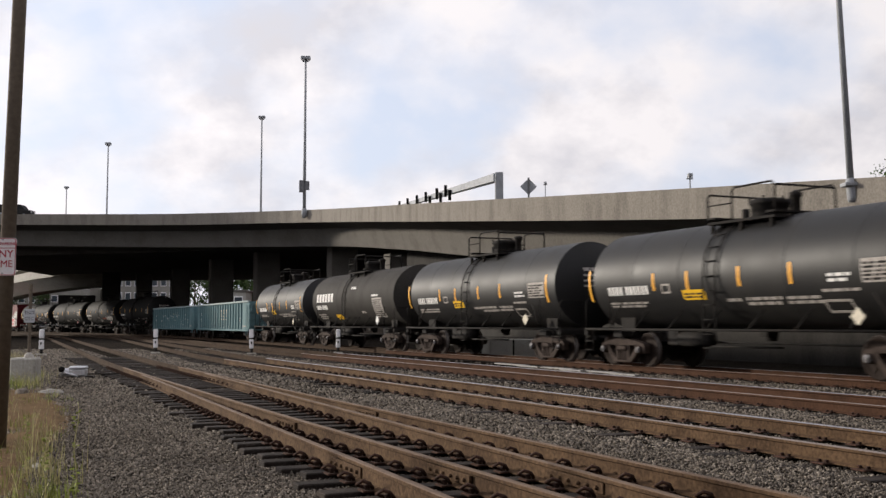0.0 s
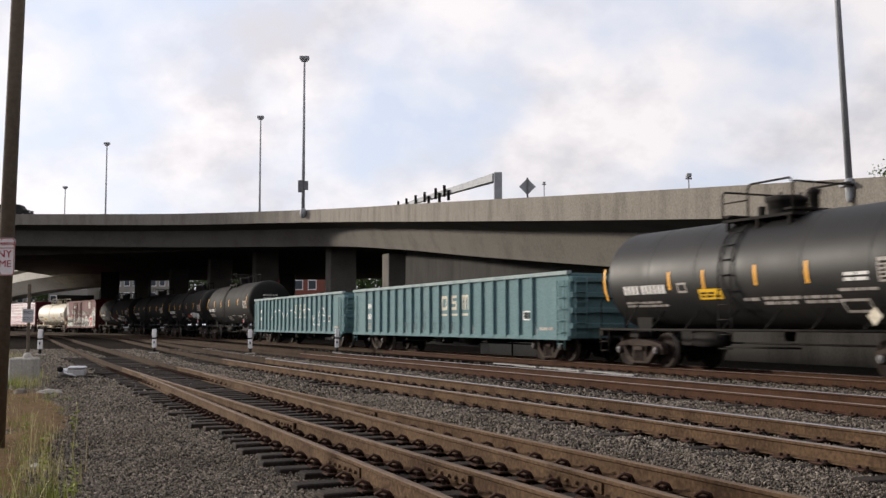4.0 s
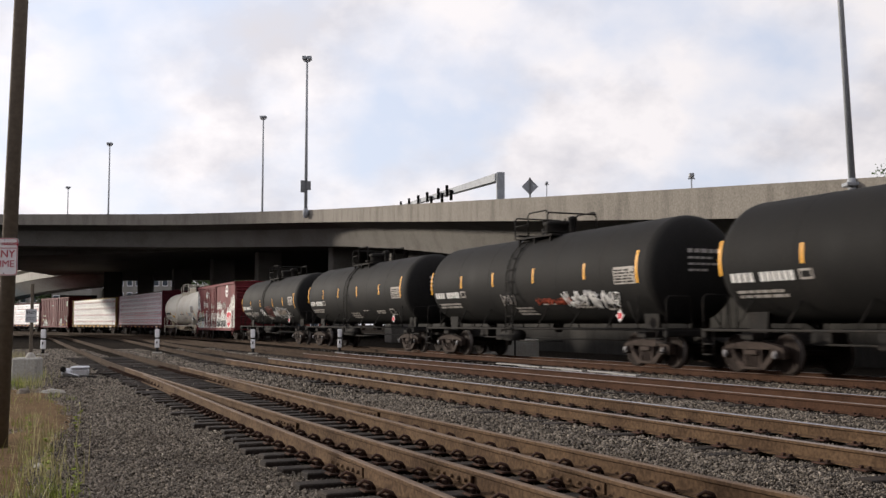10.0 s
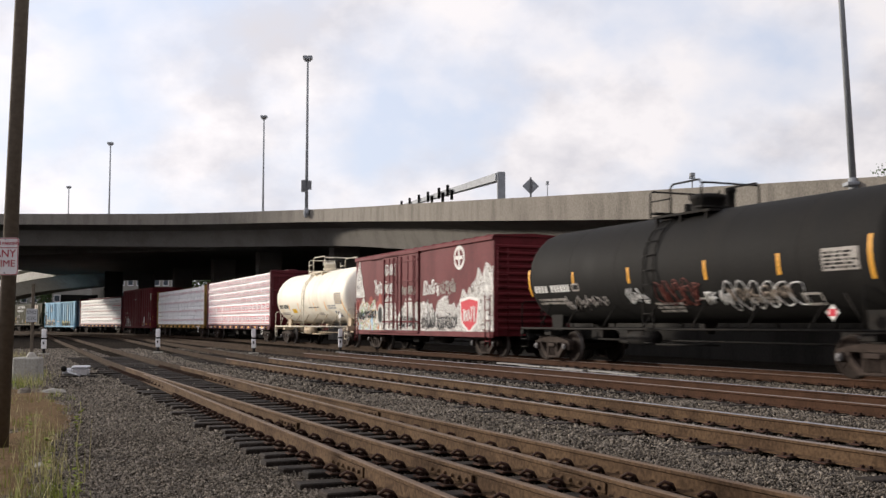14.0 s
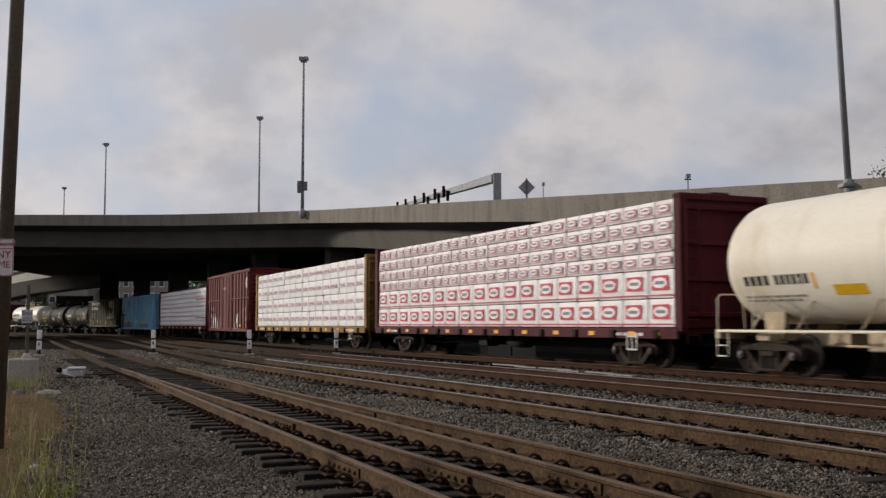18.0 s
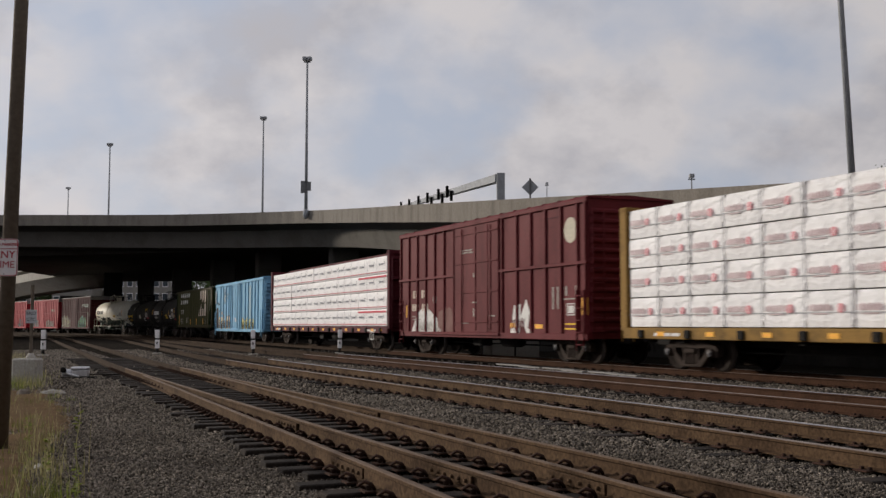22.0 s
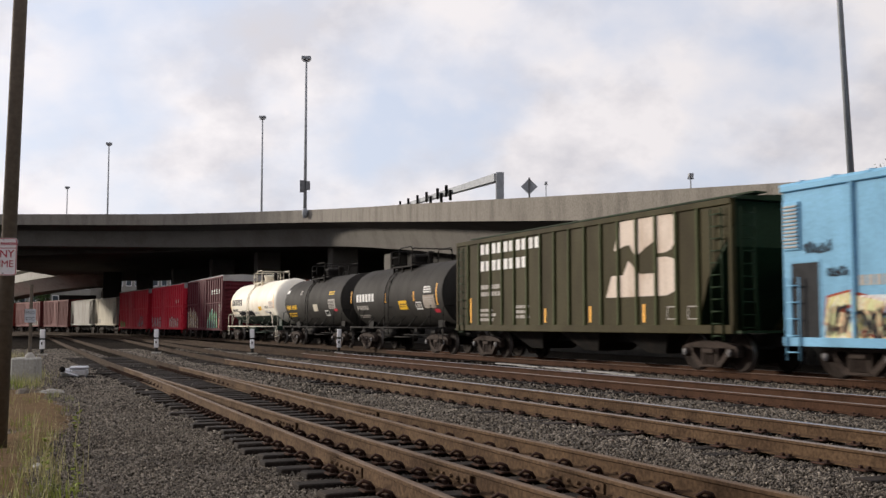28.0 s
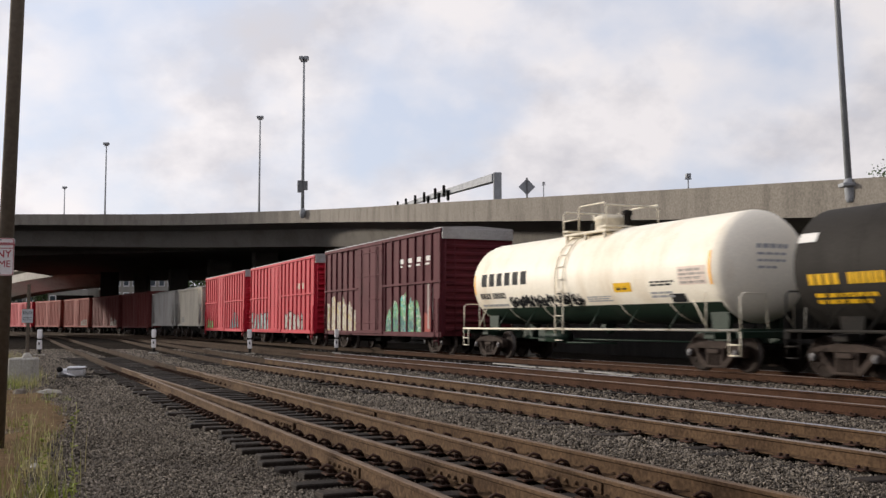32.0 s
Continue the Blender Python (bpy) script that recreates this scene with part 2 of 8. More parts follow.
# ---- building helpers ----
class Shape:
    """Collects vertices and faces; every solid keeps its own vertices."""

    def __init__(self):
        self.v, self.f, self.smooth = [], [], []

    def add(self, verts, faces, smooth=False, m=None):
        k = len(self.v)
        self.v += [tuple(m @ Vector(p)) for p in verts] if m is not None else [tuple(p) for p in verts]
        self.f += [tuple(k + i for i in fa) for fa in faces]
        self.smooth += [smooth] * len(faces)
        return self

    def box(self, x0, x1, y0, y1, z0, z1, c=0.0, m=None):
        """A box, its edges chamfered by c."""
        if c <= 0:
            vs = [(x, y, z) for z in (z0, z1) for y in (y0, y1) for x in (x0, x1)]
            return self.add(vs, [(0, 2, 3, 1), (4, 5, 7, 6), (0, 1, 5, 4), (2, 6, 7, 3), (0, 4, 6, 2), (1, 3, 7, 5)], m=m)
        vs, ix = [], {}
        for sx, sy, sz in itertools.product((0, 1), repeat=3):
            X, Y, Z = (x0, x1)[sx], (y0, y1)[sy], (z0, z1)[sz]
            dx, dy, dz = (c, -c)[sx], (c, -c)[sy], (c, -c)[sz]
            for ax, p in enumerate(((X, Y + dy, Z + dz), (X + dx, Y, Z + dz), (X + dx, Y + dy, Z))):
                ix[sx, sy, sz, ax] = len(vs)
                vs.append(p)
        fs = []
        for ax in range(3):
            u, w = [i for i in range(3) if i != ax]
            for side in (0, 1):
                loop = []
                for a, b in ((0, 0), (1, 0), (1, 1), (0, 1)):
                    key = [0, 0, 0]
                    key[ax], key[u], key[w] = side, a, b
                    loop.append(ix[(*key, ax)])
                fs.append(tuple(loop))
            for a, b in itertools.product((0, 1), repeat=2):
                k0, k1 = [0, 0, 0], [0, 0, 0]
                k0[ax], k1[ax] = 0, 1
                k0[u] = k1[u] = a
                k0[w] = k1[w] = b
                fs.append((ix[(*k0, u)], ix[(*k1, u)], ix[(*k1, w)], ix[(*k0, w)]))
        for key in itertools.product((0, 1), repeat=3):
            fs.append(tuple(ix[(*key, a)] for a in range(3)))
        return self.add(vs, fs, m=m)

    def tube(self, path, r, n=8, r1=None, smooth=True, caps=True):
        """A round bar along a path of points."""
        pts = [Vector(p) for p in path]
        vs, up = [], None
        for i, p in enumerate(pts):
            d = (pts[min(i + 1, len(pts) - 1)] - pts[max(i - 1, 0)]).normalized()
            up = Vector((0, 0, 1)) if up is None and abs(d.z) < 0.9 else (Vector((1, 0, 0)) if up is None else up)
            a = d.cross(up)
            a = a.normalized() if a.length > 1e-4 else d.orthogonal().normalized()
            b = a.cross(d).normalized()
            up = b
            rr = r if r1 is None else r + (r1 - r) * i / max(1, len(pts) - 1)
            vs += [p + (a * math.cos(t) + b * math.sin(t)) * rr for t in (2 * math.pi * k / n for k in range(n))]
        fs = [(i * n + k, i * n + (k + 1) % n, (i + 1) * n + (k + 1) % n, (i + 1) * n + k) for i in range(len(pts) - 1) for k in range(n)]
        self.add(vs, fs, smooth)
        if caps:
            k = len(self.v) - len(vs)
            self.f += [tuple(k + i for i in reversed(range(n))), tuple(k + (len(pts) - 1) * n + i for i in range(n))]
            self.smooth += [False, False]
        return self

    def lathe(self, prof, n=24, axis="x", at=(0, 0, 0), smooth=True):
        """Turns (along, radius) pairs round an axis."""
        vs = []
        for a, r in prof:
            for k in range(n):
                t = 2 * math.pi * k / n
                u, w = r * math.cos(t), r * math.sin(t)
                vs.append({"x": (a, u, w), "y": (u, a, w), "z": (u, w, a)}[axis])
        fs = [(i * n + k, i * n + (k + 1) % n, (i + 1) * n + (k + 1) % n, (i + 1) * n + k) for i in range(len(prof) - 1) for k in range(n)]
        return self.add([(x + at[0], y + at[1], z + at[2]) for x, y, z in vs], fs, smooth)

    def sweep(self, prof, path, closed=True, smooth=False):
        """Carries a profile of (side, up) along a path of (x, y, z, heading); side is to the right of the heading."""
        n, vs = len(prof), []
        for x, y, z, a in path:
            vs += [(x + s * math.cos(a), y - s * math.sin(a), z + u) for s, u in prof]
        m = n if closed else n - 1
        fs = [(i * n + k, i * n + (k + 1) % n, (i + 1) * n + (k + 1) % n, (i + 1) * n + k) for i in range(len(path) - 1) for k in range(m)]
        if closed:
            fs += [tuple(range(n)), tuple((len(path) - 1) * n + k for k in reversed(range(n)))]
        return self.add(vs, fs, smooth)

    def prism(self, poly, y0, y1):
        """A flat outline of (x, z) points given depth from y0 to y1."""
        n = len(poly)
        vs = [(x, y0, z) for x, z in poly] + [(x, y1, z) for x, z in poly]
        return self.add(vs, [tuple(range(n)), tuple(n + i for i in reversed(range(n)))] + [(i, i + n, (i + 1) % n + n, (i + 1) % n) for i in range(n)])

    def mesh(self, name):
        me = bpy.data.meshes.new(name)
        me.from_pydata(self.v, [], self.f)
        me.polygons.foreach_set("use_smooth", self.smooth)
        bm = bmesh.new()
        bm.from_mesh(me)
        bmesh.ops.recalc_face_normals(bm, faces=bm.faces)
        bm.to_mesh(me)
        bm.free()
        return me


def part(name, shape, material, parent=None, label="", at=None):
    """Links a shape, or a mesh that is shared, as one object under a thing or a part."""
    me = shape.mesh(name) if isinstance(shape, Shape) else shape
    if material and not me.materials:
        me.materials.append(MAT[material] if isinstance(material, str) else material)
    ob = new(name, me)
    ob.parent = parent
    if at is not None:
        ob.matrix_basis = at
    return tagged(ob, label)


# ---- the line of the railway: curvature along the distance s from the point nearest to the camera ----
LINE_HEAD, LINE_NEAR = -23.568, 18.15  # heading away from the camera, distance of the main track's centre
BEND_S = (-400, -39, 0, 19.4, 38.8, 63, 92, 126, 174.5, 330)
BEND_K = (0, 0, -0.00031, -0.00037, 0.00087, 0.00053, -0.00212, -0.0030, -0.0020, -0.0020)
STEP = 0.5
S_TAB = np.arange(-400, 330, STEP)
_k = np.interp(S_TAB, BEND_S, BEND_K)
A_TAB = np.concatenate([[0], np.cumsum(_k[:-1] * STEP)])
_i0 = int(np.searchsorted(S_TAB, 0))
A_TAB += radians(LINE_HEAD) - A_TAB[_i0]
X_TAB = np.concatenate([[0], np.cumsum(np.sin(A_TAB[:-1]) * STEP)])
Y_TAB = np.concatenate([[0], np.cumsum(np.cos(A_TAB[:-1]) * STEP)])
X_TAB += LINE_NEAR * math.cos(radians(LINE_HEAD)) - X_TAB[_i0]
Y_TAB += -LINE_NEAR * math.sin(radians(LINE_HEAD)) - Y_TAB[_i0]


def on_line(s, off=0.0):
    """Place (x, y) and heading on the line, off metres further from the camera than the main track's centre."""
    a = float(np.interp(s, S_TAB, A_TAB))
    return float(np.interp(s, S_TAB, X_TAB)) + off * math.cos(a), float(np.interp(s, S_TAB, Y_TAB)) - off * math.sin(a), a
# ---- ground and tracks ----
def ground():
    sh = Shape()
    sh.add([(-1500, -1500, -0.075), (1500, -1500, -0.075), (1500, 1500, -0.075), (-1500, 1500, -0.075)], [(0, 1, 2, 3)])
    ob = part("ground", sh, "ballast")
    tagged(ob, "grey crushed-stone ballast yard reaching to the horizon", "ground", kind="structure")


ground()

RAIL = [(-0.070, 0.0), (-0.070, 0.012), (-0.012, 0.028), (-0.010, 0.125), (-0.034, 0.138), (-0.034, 0.164), (-0.026, 0.172),
        (0.026, 0.172), (0.034, 0.164), (0.034, 0.138), (0.010, 0.125), (0.012, 0.028), (0.070, 0.012), (0.070, 0.0)]


def two_tone(ob, head, z):
    """The worn running face of a rail gets its own material."""
    me = ob.data
    me.materials.append(MAT[head])
    for p in me.polygons:
        if p.center.z > z and abs(p.normal.z) > 0.5:
            p.material_index = 1


def rail_path(off, s0, s1):
    out, s = [], s0
    while s <= s1 + 1e-6:
        o = off(s) if callable(off) else off
        x, y, a = on_line(s, o)
        if callable(off):
            a += math.atan((off(s + 0.5) - off(s - 0.5)))
        out.append((x, y, 0.008, a))
        if s >= s1 - 1e-6:
            break
        s = min(s1, s + (1.5 if -10 < s < 110 else 6.0))
    return out


def bend(pts):
    xs, ys = zip(*pts)
    def at_s(s):
        # smooth through the knots
        return float(np.mean(np.interp(s + np.linspace(-6, 6, 9), xs, ys)))
    return at_s


T2 = bend([(-400, -5.2), (45, -5.2), (75, -5.0), (130, -4.6), (330, -4.6)])


def straight(s0, o0, s1, o1, s_end):
    """Knots of a track that runs dead straight between two places beside the line, and parallel to it further on."""
    (x0, y0, _), (x1, y1, _) = on_line(s0, o0), on_line(s1, o1)
    out = []
    for s in np.arange(s0, s_end + 0.1, 4.0):
        x, y, a = on_line(s)
        c, d = math.cos(a), -math.sin(a)
        ux, uy = x1 - x0, y1 - y0
        out.append((float(s), ((x0 - x) * uy - (y0 - y) * ux) / (c * uy - d * ux)))
    return out + [(330, out[-1][1])]


T3 = bend([(-400, -9.65), (30, -9.65)] + straight(38, -9.6, 65, -8.4, 104))
T4 = bend([(-400, -13.4), (5, -13.6), (15, -13.74), (30, -13.72)] + straight(34, -13.6, 104, -12.1, 112))
T5 = bend([(-400, -30.0), (-40, -16.6), (5, -14.42), (14, -14.2), (26, -13.76), (36, -13.7), (330, -13.7)])
GAUGE = 0.752


def build_track(name, off, s0, s1, side_mat, label, sides=(-1, 1), near=(0, 60), tie_len=2.6, ties=None, head="rail_head", sink=(-0.04, 0.0), far_from=None):
    x, y, a = on_line(10, off(10))
    top = tagged(new(name), label, "railway track", "railway tracks", kind="structure")
    # the far length of each rail takes a darker material
    runs = [(s0, s1, side_mat, head)] if far_from is None else [(s0, far_from, side_mat, head), (far_from + 0.02, s1, "rail_far", "rail_far")]
    for sd in sides:
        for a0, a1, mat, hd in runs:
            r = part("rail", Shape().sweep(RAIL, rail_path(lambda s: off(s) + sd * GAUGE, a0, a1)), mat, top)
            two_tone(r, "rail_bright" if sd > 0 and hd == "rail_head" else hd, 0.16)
    rnd = random.Random(len(name) + int(off(0) * 10))
    meshes = {}
    s = near[0]
    while s < near[1]:
        mid, ln = ties(s) if ties else (off(s), tie_len)
        ln = round(ln / 0.2) * 0.2
        if ln not in meshes:
            meshes[ln] = Shape().box(-ln / 2, ln / 2, -0.115, 0.115, -0.15, 0.006, 0.012).mesh("tie")
        x, y, a = on_line(s, mid + rnd.uniform(-0.12, 0.12))
        part("tie", meshes[ln], "tie", top, at=pose(x, y, rnd.uniform(*sink), 0, 0, -math.degrees(a) + rnd.uniform(-1.5, 1.5)))
        s += 0.53
    return top


def clip_shape():
    """Spring clips on both sides of the rail's foot, on a tie plate."""
    sh = Shape().box(-0.17, 0.17, -0.08, 0.08, 0.004, 0.022, 0.004)
    for e in (-1, 1):
        sh.tube([(0.07 * e, -0.03, 0.028), (0.105 * e, -0.045, 0.075), (0.15 * e, -0.01, 0.095), (0.19 * e, 0.035, 0.06), (0.14 * e, 0.035, 0.04), (0.08 * e, 0.018, 0.038)], 0.016, 6)
        sh.box(0.115 * e - 0.022, 0.115 * e + 0.022, -0.028, 0.028, 0.02, 0.062, 0.006)
    return sh


def plate_shape():
    """Tie plate with spike heads, low beside the rail's foot."""
    sh = Shape().box(-0.18, 0.18, -0.09, 0.09, 0.002, 0.018, 0.004)
    for e in (-1, 1):
        for q in (-0.05, 0.05):
            sh.box(e * 0.095 - 0.022, e * 0.095 + 0.022, q - 0.018, q + 0.018, 0.016, 0.046, 0.006)
    return sh


CLIP, PLATE = clip_shape().mesh("rail_clip"), plate_shape().mesh("tie_plate")


def clips(top, off, s0, s1, sides=(-1, 1), name="rail_clip", mesh=None):
    s = s0
    while s < s1:
        for sd in sides:
            x, y, a = on_line(s, off(s) + sd * GAUGE)
            part(name, mesh or CLIP, "clip", top, at=pose(x, y, 0.0, 0, 0, -math.degrees(a)))
        s += 0.53


track_main = build_track("main_track", lambda s: 0.0, -390, 320, "rail_red", "through track with rust-red rails on dark ties, under the train", near=(-22, 60), far_from=46.0)
track_2 = build_track("second_track", T2, -200, 250, "rail_red", "empty track with rust-red rails and worn shiny heads", near=(-22, 60), far_from=42.0)
track_3 = build_track("third_track", T3, -150, 200, "rail_side", "empty track with brown rusty rails and worn heads", near=(-22, 50), far_from=36.5)
track_4 = build_track("siding_track", T4, -100, 200, "rail_side", "brown rusty siding track with turnout and dark timber ties", near=(-18, 46), ties=lambda s: ((T4(s) + min(T4(s), T5(s))) / 2 + 0.08, 2.55 + max(0.0, T4(s) - T5(s))), head="rail_dull", sink=(-0.018, 0.006), far_from=30.5)
track_5 = build_track("turnout_track", T5, -100, 26, "rail_side", "diverging turnout track with brown rusty rails", near=(2, 2), head="rail_dull")
clips(track_main, lambda s: 0.0, 12, 30, name="tie_plate", mesh=PLATE)
clips(track_2, T2, 10, 34, name="tie_plate", mesh=PLATE)
clips(track_3, T3, 6, 34, name="tie_plate", mesh=PLATE)
clips(track_4, T4, 3, 34)
clips(track_5, T5, 3, 20)


def joints(top, off, places, sides):
    """Bolted joint bars on the near face of a rail."""
    for s in places:
        for sd in sides:
            x, y, a = on_line(s, off(s) + sd * GAUGE)
            jb = Shape().box(-0.042, -0.014, -0.45, 0.45, 0.035, 0.125, 0.006)
            for q in (-0.36, -0.22, -0.08, 0.08, 0.22, 0.36):
                jb.lathe([(-0.062, 0.0), (-0.062, 0.018), (-0.04, 0.02)], 6, "x", (0, q, 0.08))
            part("joint_bar", jb, "rail_side", top, at=pose(x, y, 0.008, 0, 0, -math.degrees(a)))


joints(track_5, T5, (9.2,), (-1,))
joints(track_4, T4, (13.5, 8.4), (-1,))
joints(track_5, T5, (7.6,), (1,))
joints(track_4, T4, (14.6,), (1,))


def loose_stones(name, areas, label, seed):
    """Crushed stones strewn over strips of (s0, s1, off0, off1, stones per square metre, size, height)."""
    g = np.random.default_rng(seed)
    cube = np.array([(x, y, z) for z in (-1, 1) for y in (-1, 1) for x in (-1, 1)], float)
    quads = np.array([(0, 2, 3, 1), (4, 5, 7, 6), (0, 1, 5, 4), (2, 6, 7, 3), (0, 4, 6, 2), (1, 3, 7, 5)])
    vs, fs, k = [], [], 0
    for s0, s1, o0, o1, dens, size, z in areas:
        n = int((s1 - s0) * abs(o1 - o0) * dens * 1.25)
        s, o = g.uniform(s0, s1, n), g.uniform(o0, o1, n)
        a = np.interp(s, S_TAB, A_TAB)
        px = np.interp(s, S_TAB, X_TAB) + o * np.cos(a)
        py = np.interp(s, S_TAB, Y_TAB) - o * np.sin(a)
        sz = size * 0.74 * g.uniform(0.5, 1.3, (n, 1, 1)) * g.uniform(0.6, 1.15, (n, 1, 3)) * 0.5
        v = cube[None] * g.uniform(0.35, 1.15, (n, 8, 1)) * sz
        q = g.normal(size=(n, 4)); q /= np.linalg.norm(q, axis=1)[:, None]
        w, x, y, zz = q.T
        R = np.stack([np.stack([1 - 2 * (y * y + zz * zz), 2 * (x * y - w * zz), 2 * (x * zz + w * y)], -1),
                      np.stack([2 * (x * y + w * zz), 1 - 2 * (x * x + zz * zz), 2 * (y * zz - w * x)], -1),
                      np.stack([2 * (x * zz - w * y), 2 * (y * zz + w * x), 1 - 2 * (x * x + y * y)], -1)], 1)
        v = np.einsum("nij,nkj->nki", R, v)
        v += np.stack([px, py, z + g.uniform(-0.012, 0.02, n)], -1)[:, None]
        vs.append(v.reshape(-1, 3))
        fs.append((quads[None] + (k + 8 * np.arange(n))[:, None, None]).reshape(-1, 4))
        k += 8 * n
    V, F = np.concatenate(vs), np.concatenate(fs)
    me = bpy.data.meshes.new(name)
    me.vertices.add(len(V)); me.vertices.foreach_set("co", V.ravel())
    me.loops.add(F.size); me.loops.foreach_set("vertex_index", F.ravel())
    me.polygons.add(len(F)); me.polygons.foreach_set("loop_start", np.arange(0, F.size, 4)); me.polygons.foreach_set("loop_total", np.full(len(F), 4))
    me.update(calc_edges=True); me.validate()
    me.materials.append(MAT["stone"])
    tagged(new(name, me), label, "gravel", kind="stuff")


loose_stones("ballast_stones", [(5, 11, -18.5, -15.0, 2900, 0.0265, -0.068), (11, 16, -18.6, -15.0, 1750, 0.029, -0.067), (16, 25, -18.6, -14.9, 680, 0.038, -0.067), (25, 42, -18.4, -14.8, 190, 0.055, -0.068), (42, 64, -18.4, -13.0, 80, 0.075, -0.068), (36, 62, -12.2, -10.0, 90, 0.075, -0.066), (34, 62, -8.2, -5.6, 80, 0.075, -0.06),
                                (2, 10, -12.75, -10.5, 1500, 0.030, -0.035), (10, 20, -12.75, -10.5, 650, 0.042, -0.035), (20, 36, -12.75, -10.4, 120, 0.058, -0.04),
                                (5, 16, -8.75, -6.0, 560, 0.042, -0.035), (16, 36, -8.75, -6.0, 110, 0.058, -0.04), (9, 30, -4.3, -0.9, 190, 0.058, -0.035),
                                (3, 10, -15.3, -12.9, 900, 0.032, -0.055), (10, 22, -15.3, -12.9, 330, 0.046, -0.055), (22, 38, -14.9, -12.8, 120, 0.065, -0.055),
                                (4, 14, -10.45, -8.9, 500, 0.038, -0.04), (14, 34, -10.4, -8.9, 150, 0.06, -0.04), (8, 30, -5.9, -4.5, 190, 0.055, -0.04), (5, 14, -20.6, -18.4, 420, 0.034, -0.035), (14, 24, -20.4, -18.4, 160, 0.045, -0.035)],
             "loose grey crushed stone between and beside the tracks", 3)
# ---- the road viaduct: a ramp beside the tracks that bends over them ----
EDGE = [(41.0, -38.0, 0.2), (32.5, -19.0, 1.35), (24.2, 0.0, 2.85), (11.9, 28.0, 5.35), (5.96, 42.1, 6.64), (-0.9, 60.0, 8.35), (-6.2, 76.5, 9.95),
        (-13.0, 90.5, 11.25), (-26.0, 99.0, 11.85), (-43.0, 104.0, 12.35), (-65.0, 108.0, 12.7), (-110.0, 112.0, 12.9), (-170.0, 112.0, 12.9)]


def smooth_path(pts, n=8):
    """A smooth path through points, with headings clockwise from +Y."""
    P = [Vector(p) for p in pts]
    out = []
    for i in range(len(P) - 1):
        a, b, c, d = P[max(i - 1, 0)], P[i], P[i + 1], P[min(i + 2, len(P) - 1)]
        for k in range(n):
            t = k / n
            out.append(0.5 * ((2 * b) + (c - a) * t + (2 * a - 5 * b + 4 * c - d) * t * t + (3 * b - a - 3 * c + d) * t ** 3))
    out.append(P[-1])
    res = []
    for i, p in enumerate(out):
        d = out[min(i + 1, len(out) - 1)] - out[max(i - 1, 0)]
        res.append((p.x, p.y, p.z, math.atan2(d.x, d.y)))
    return res


EDGE_PATH = smooth_path(EDGE)


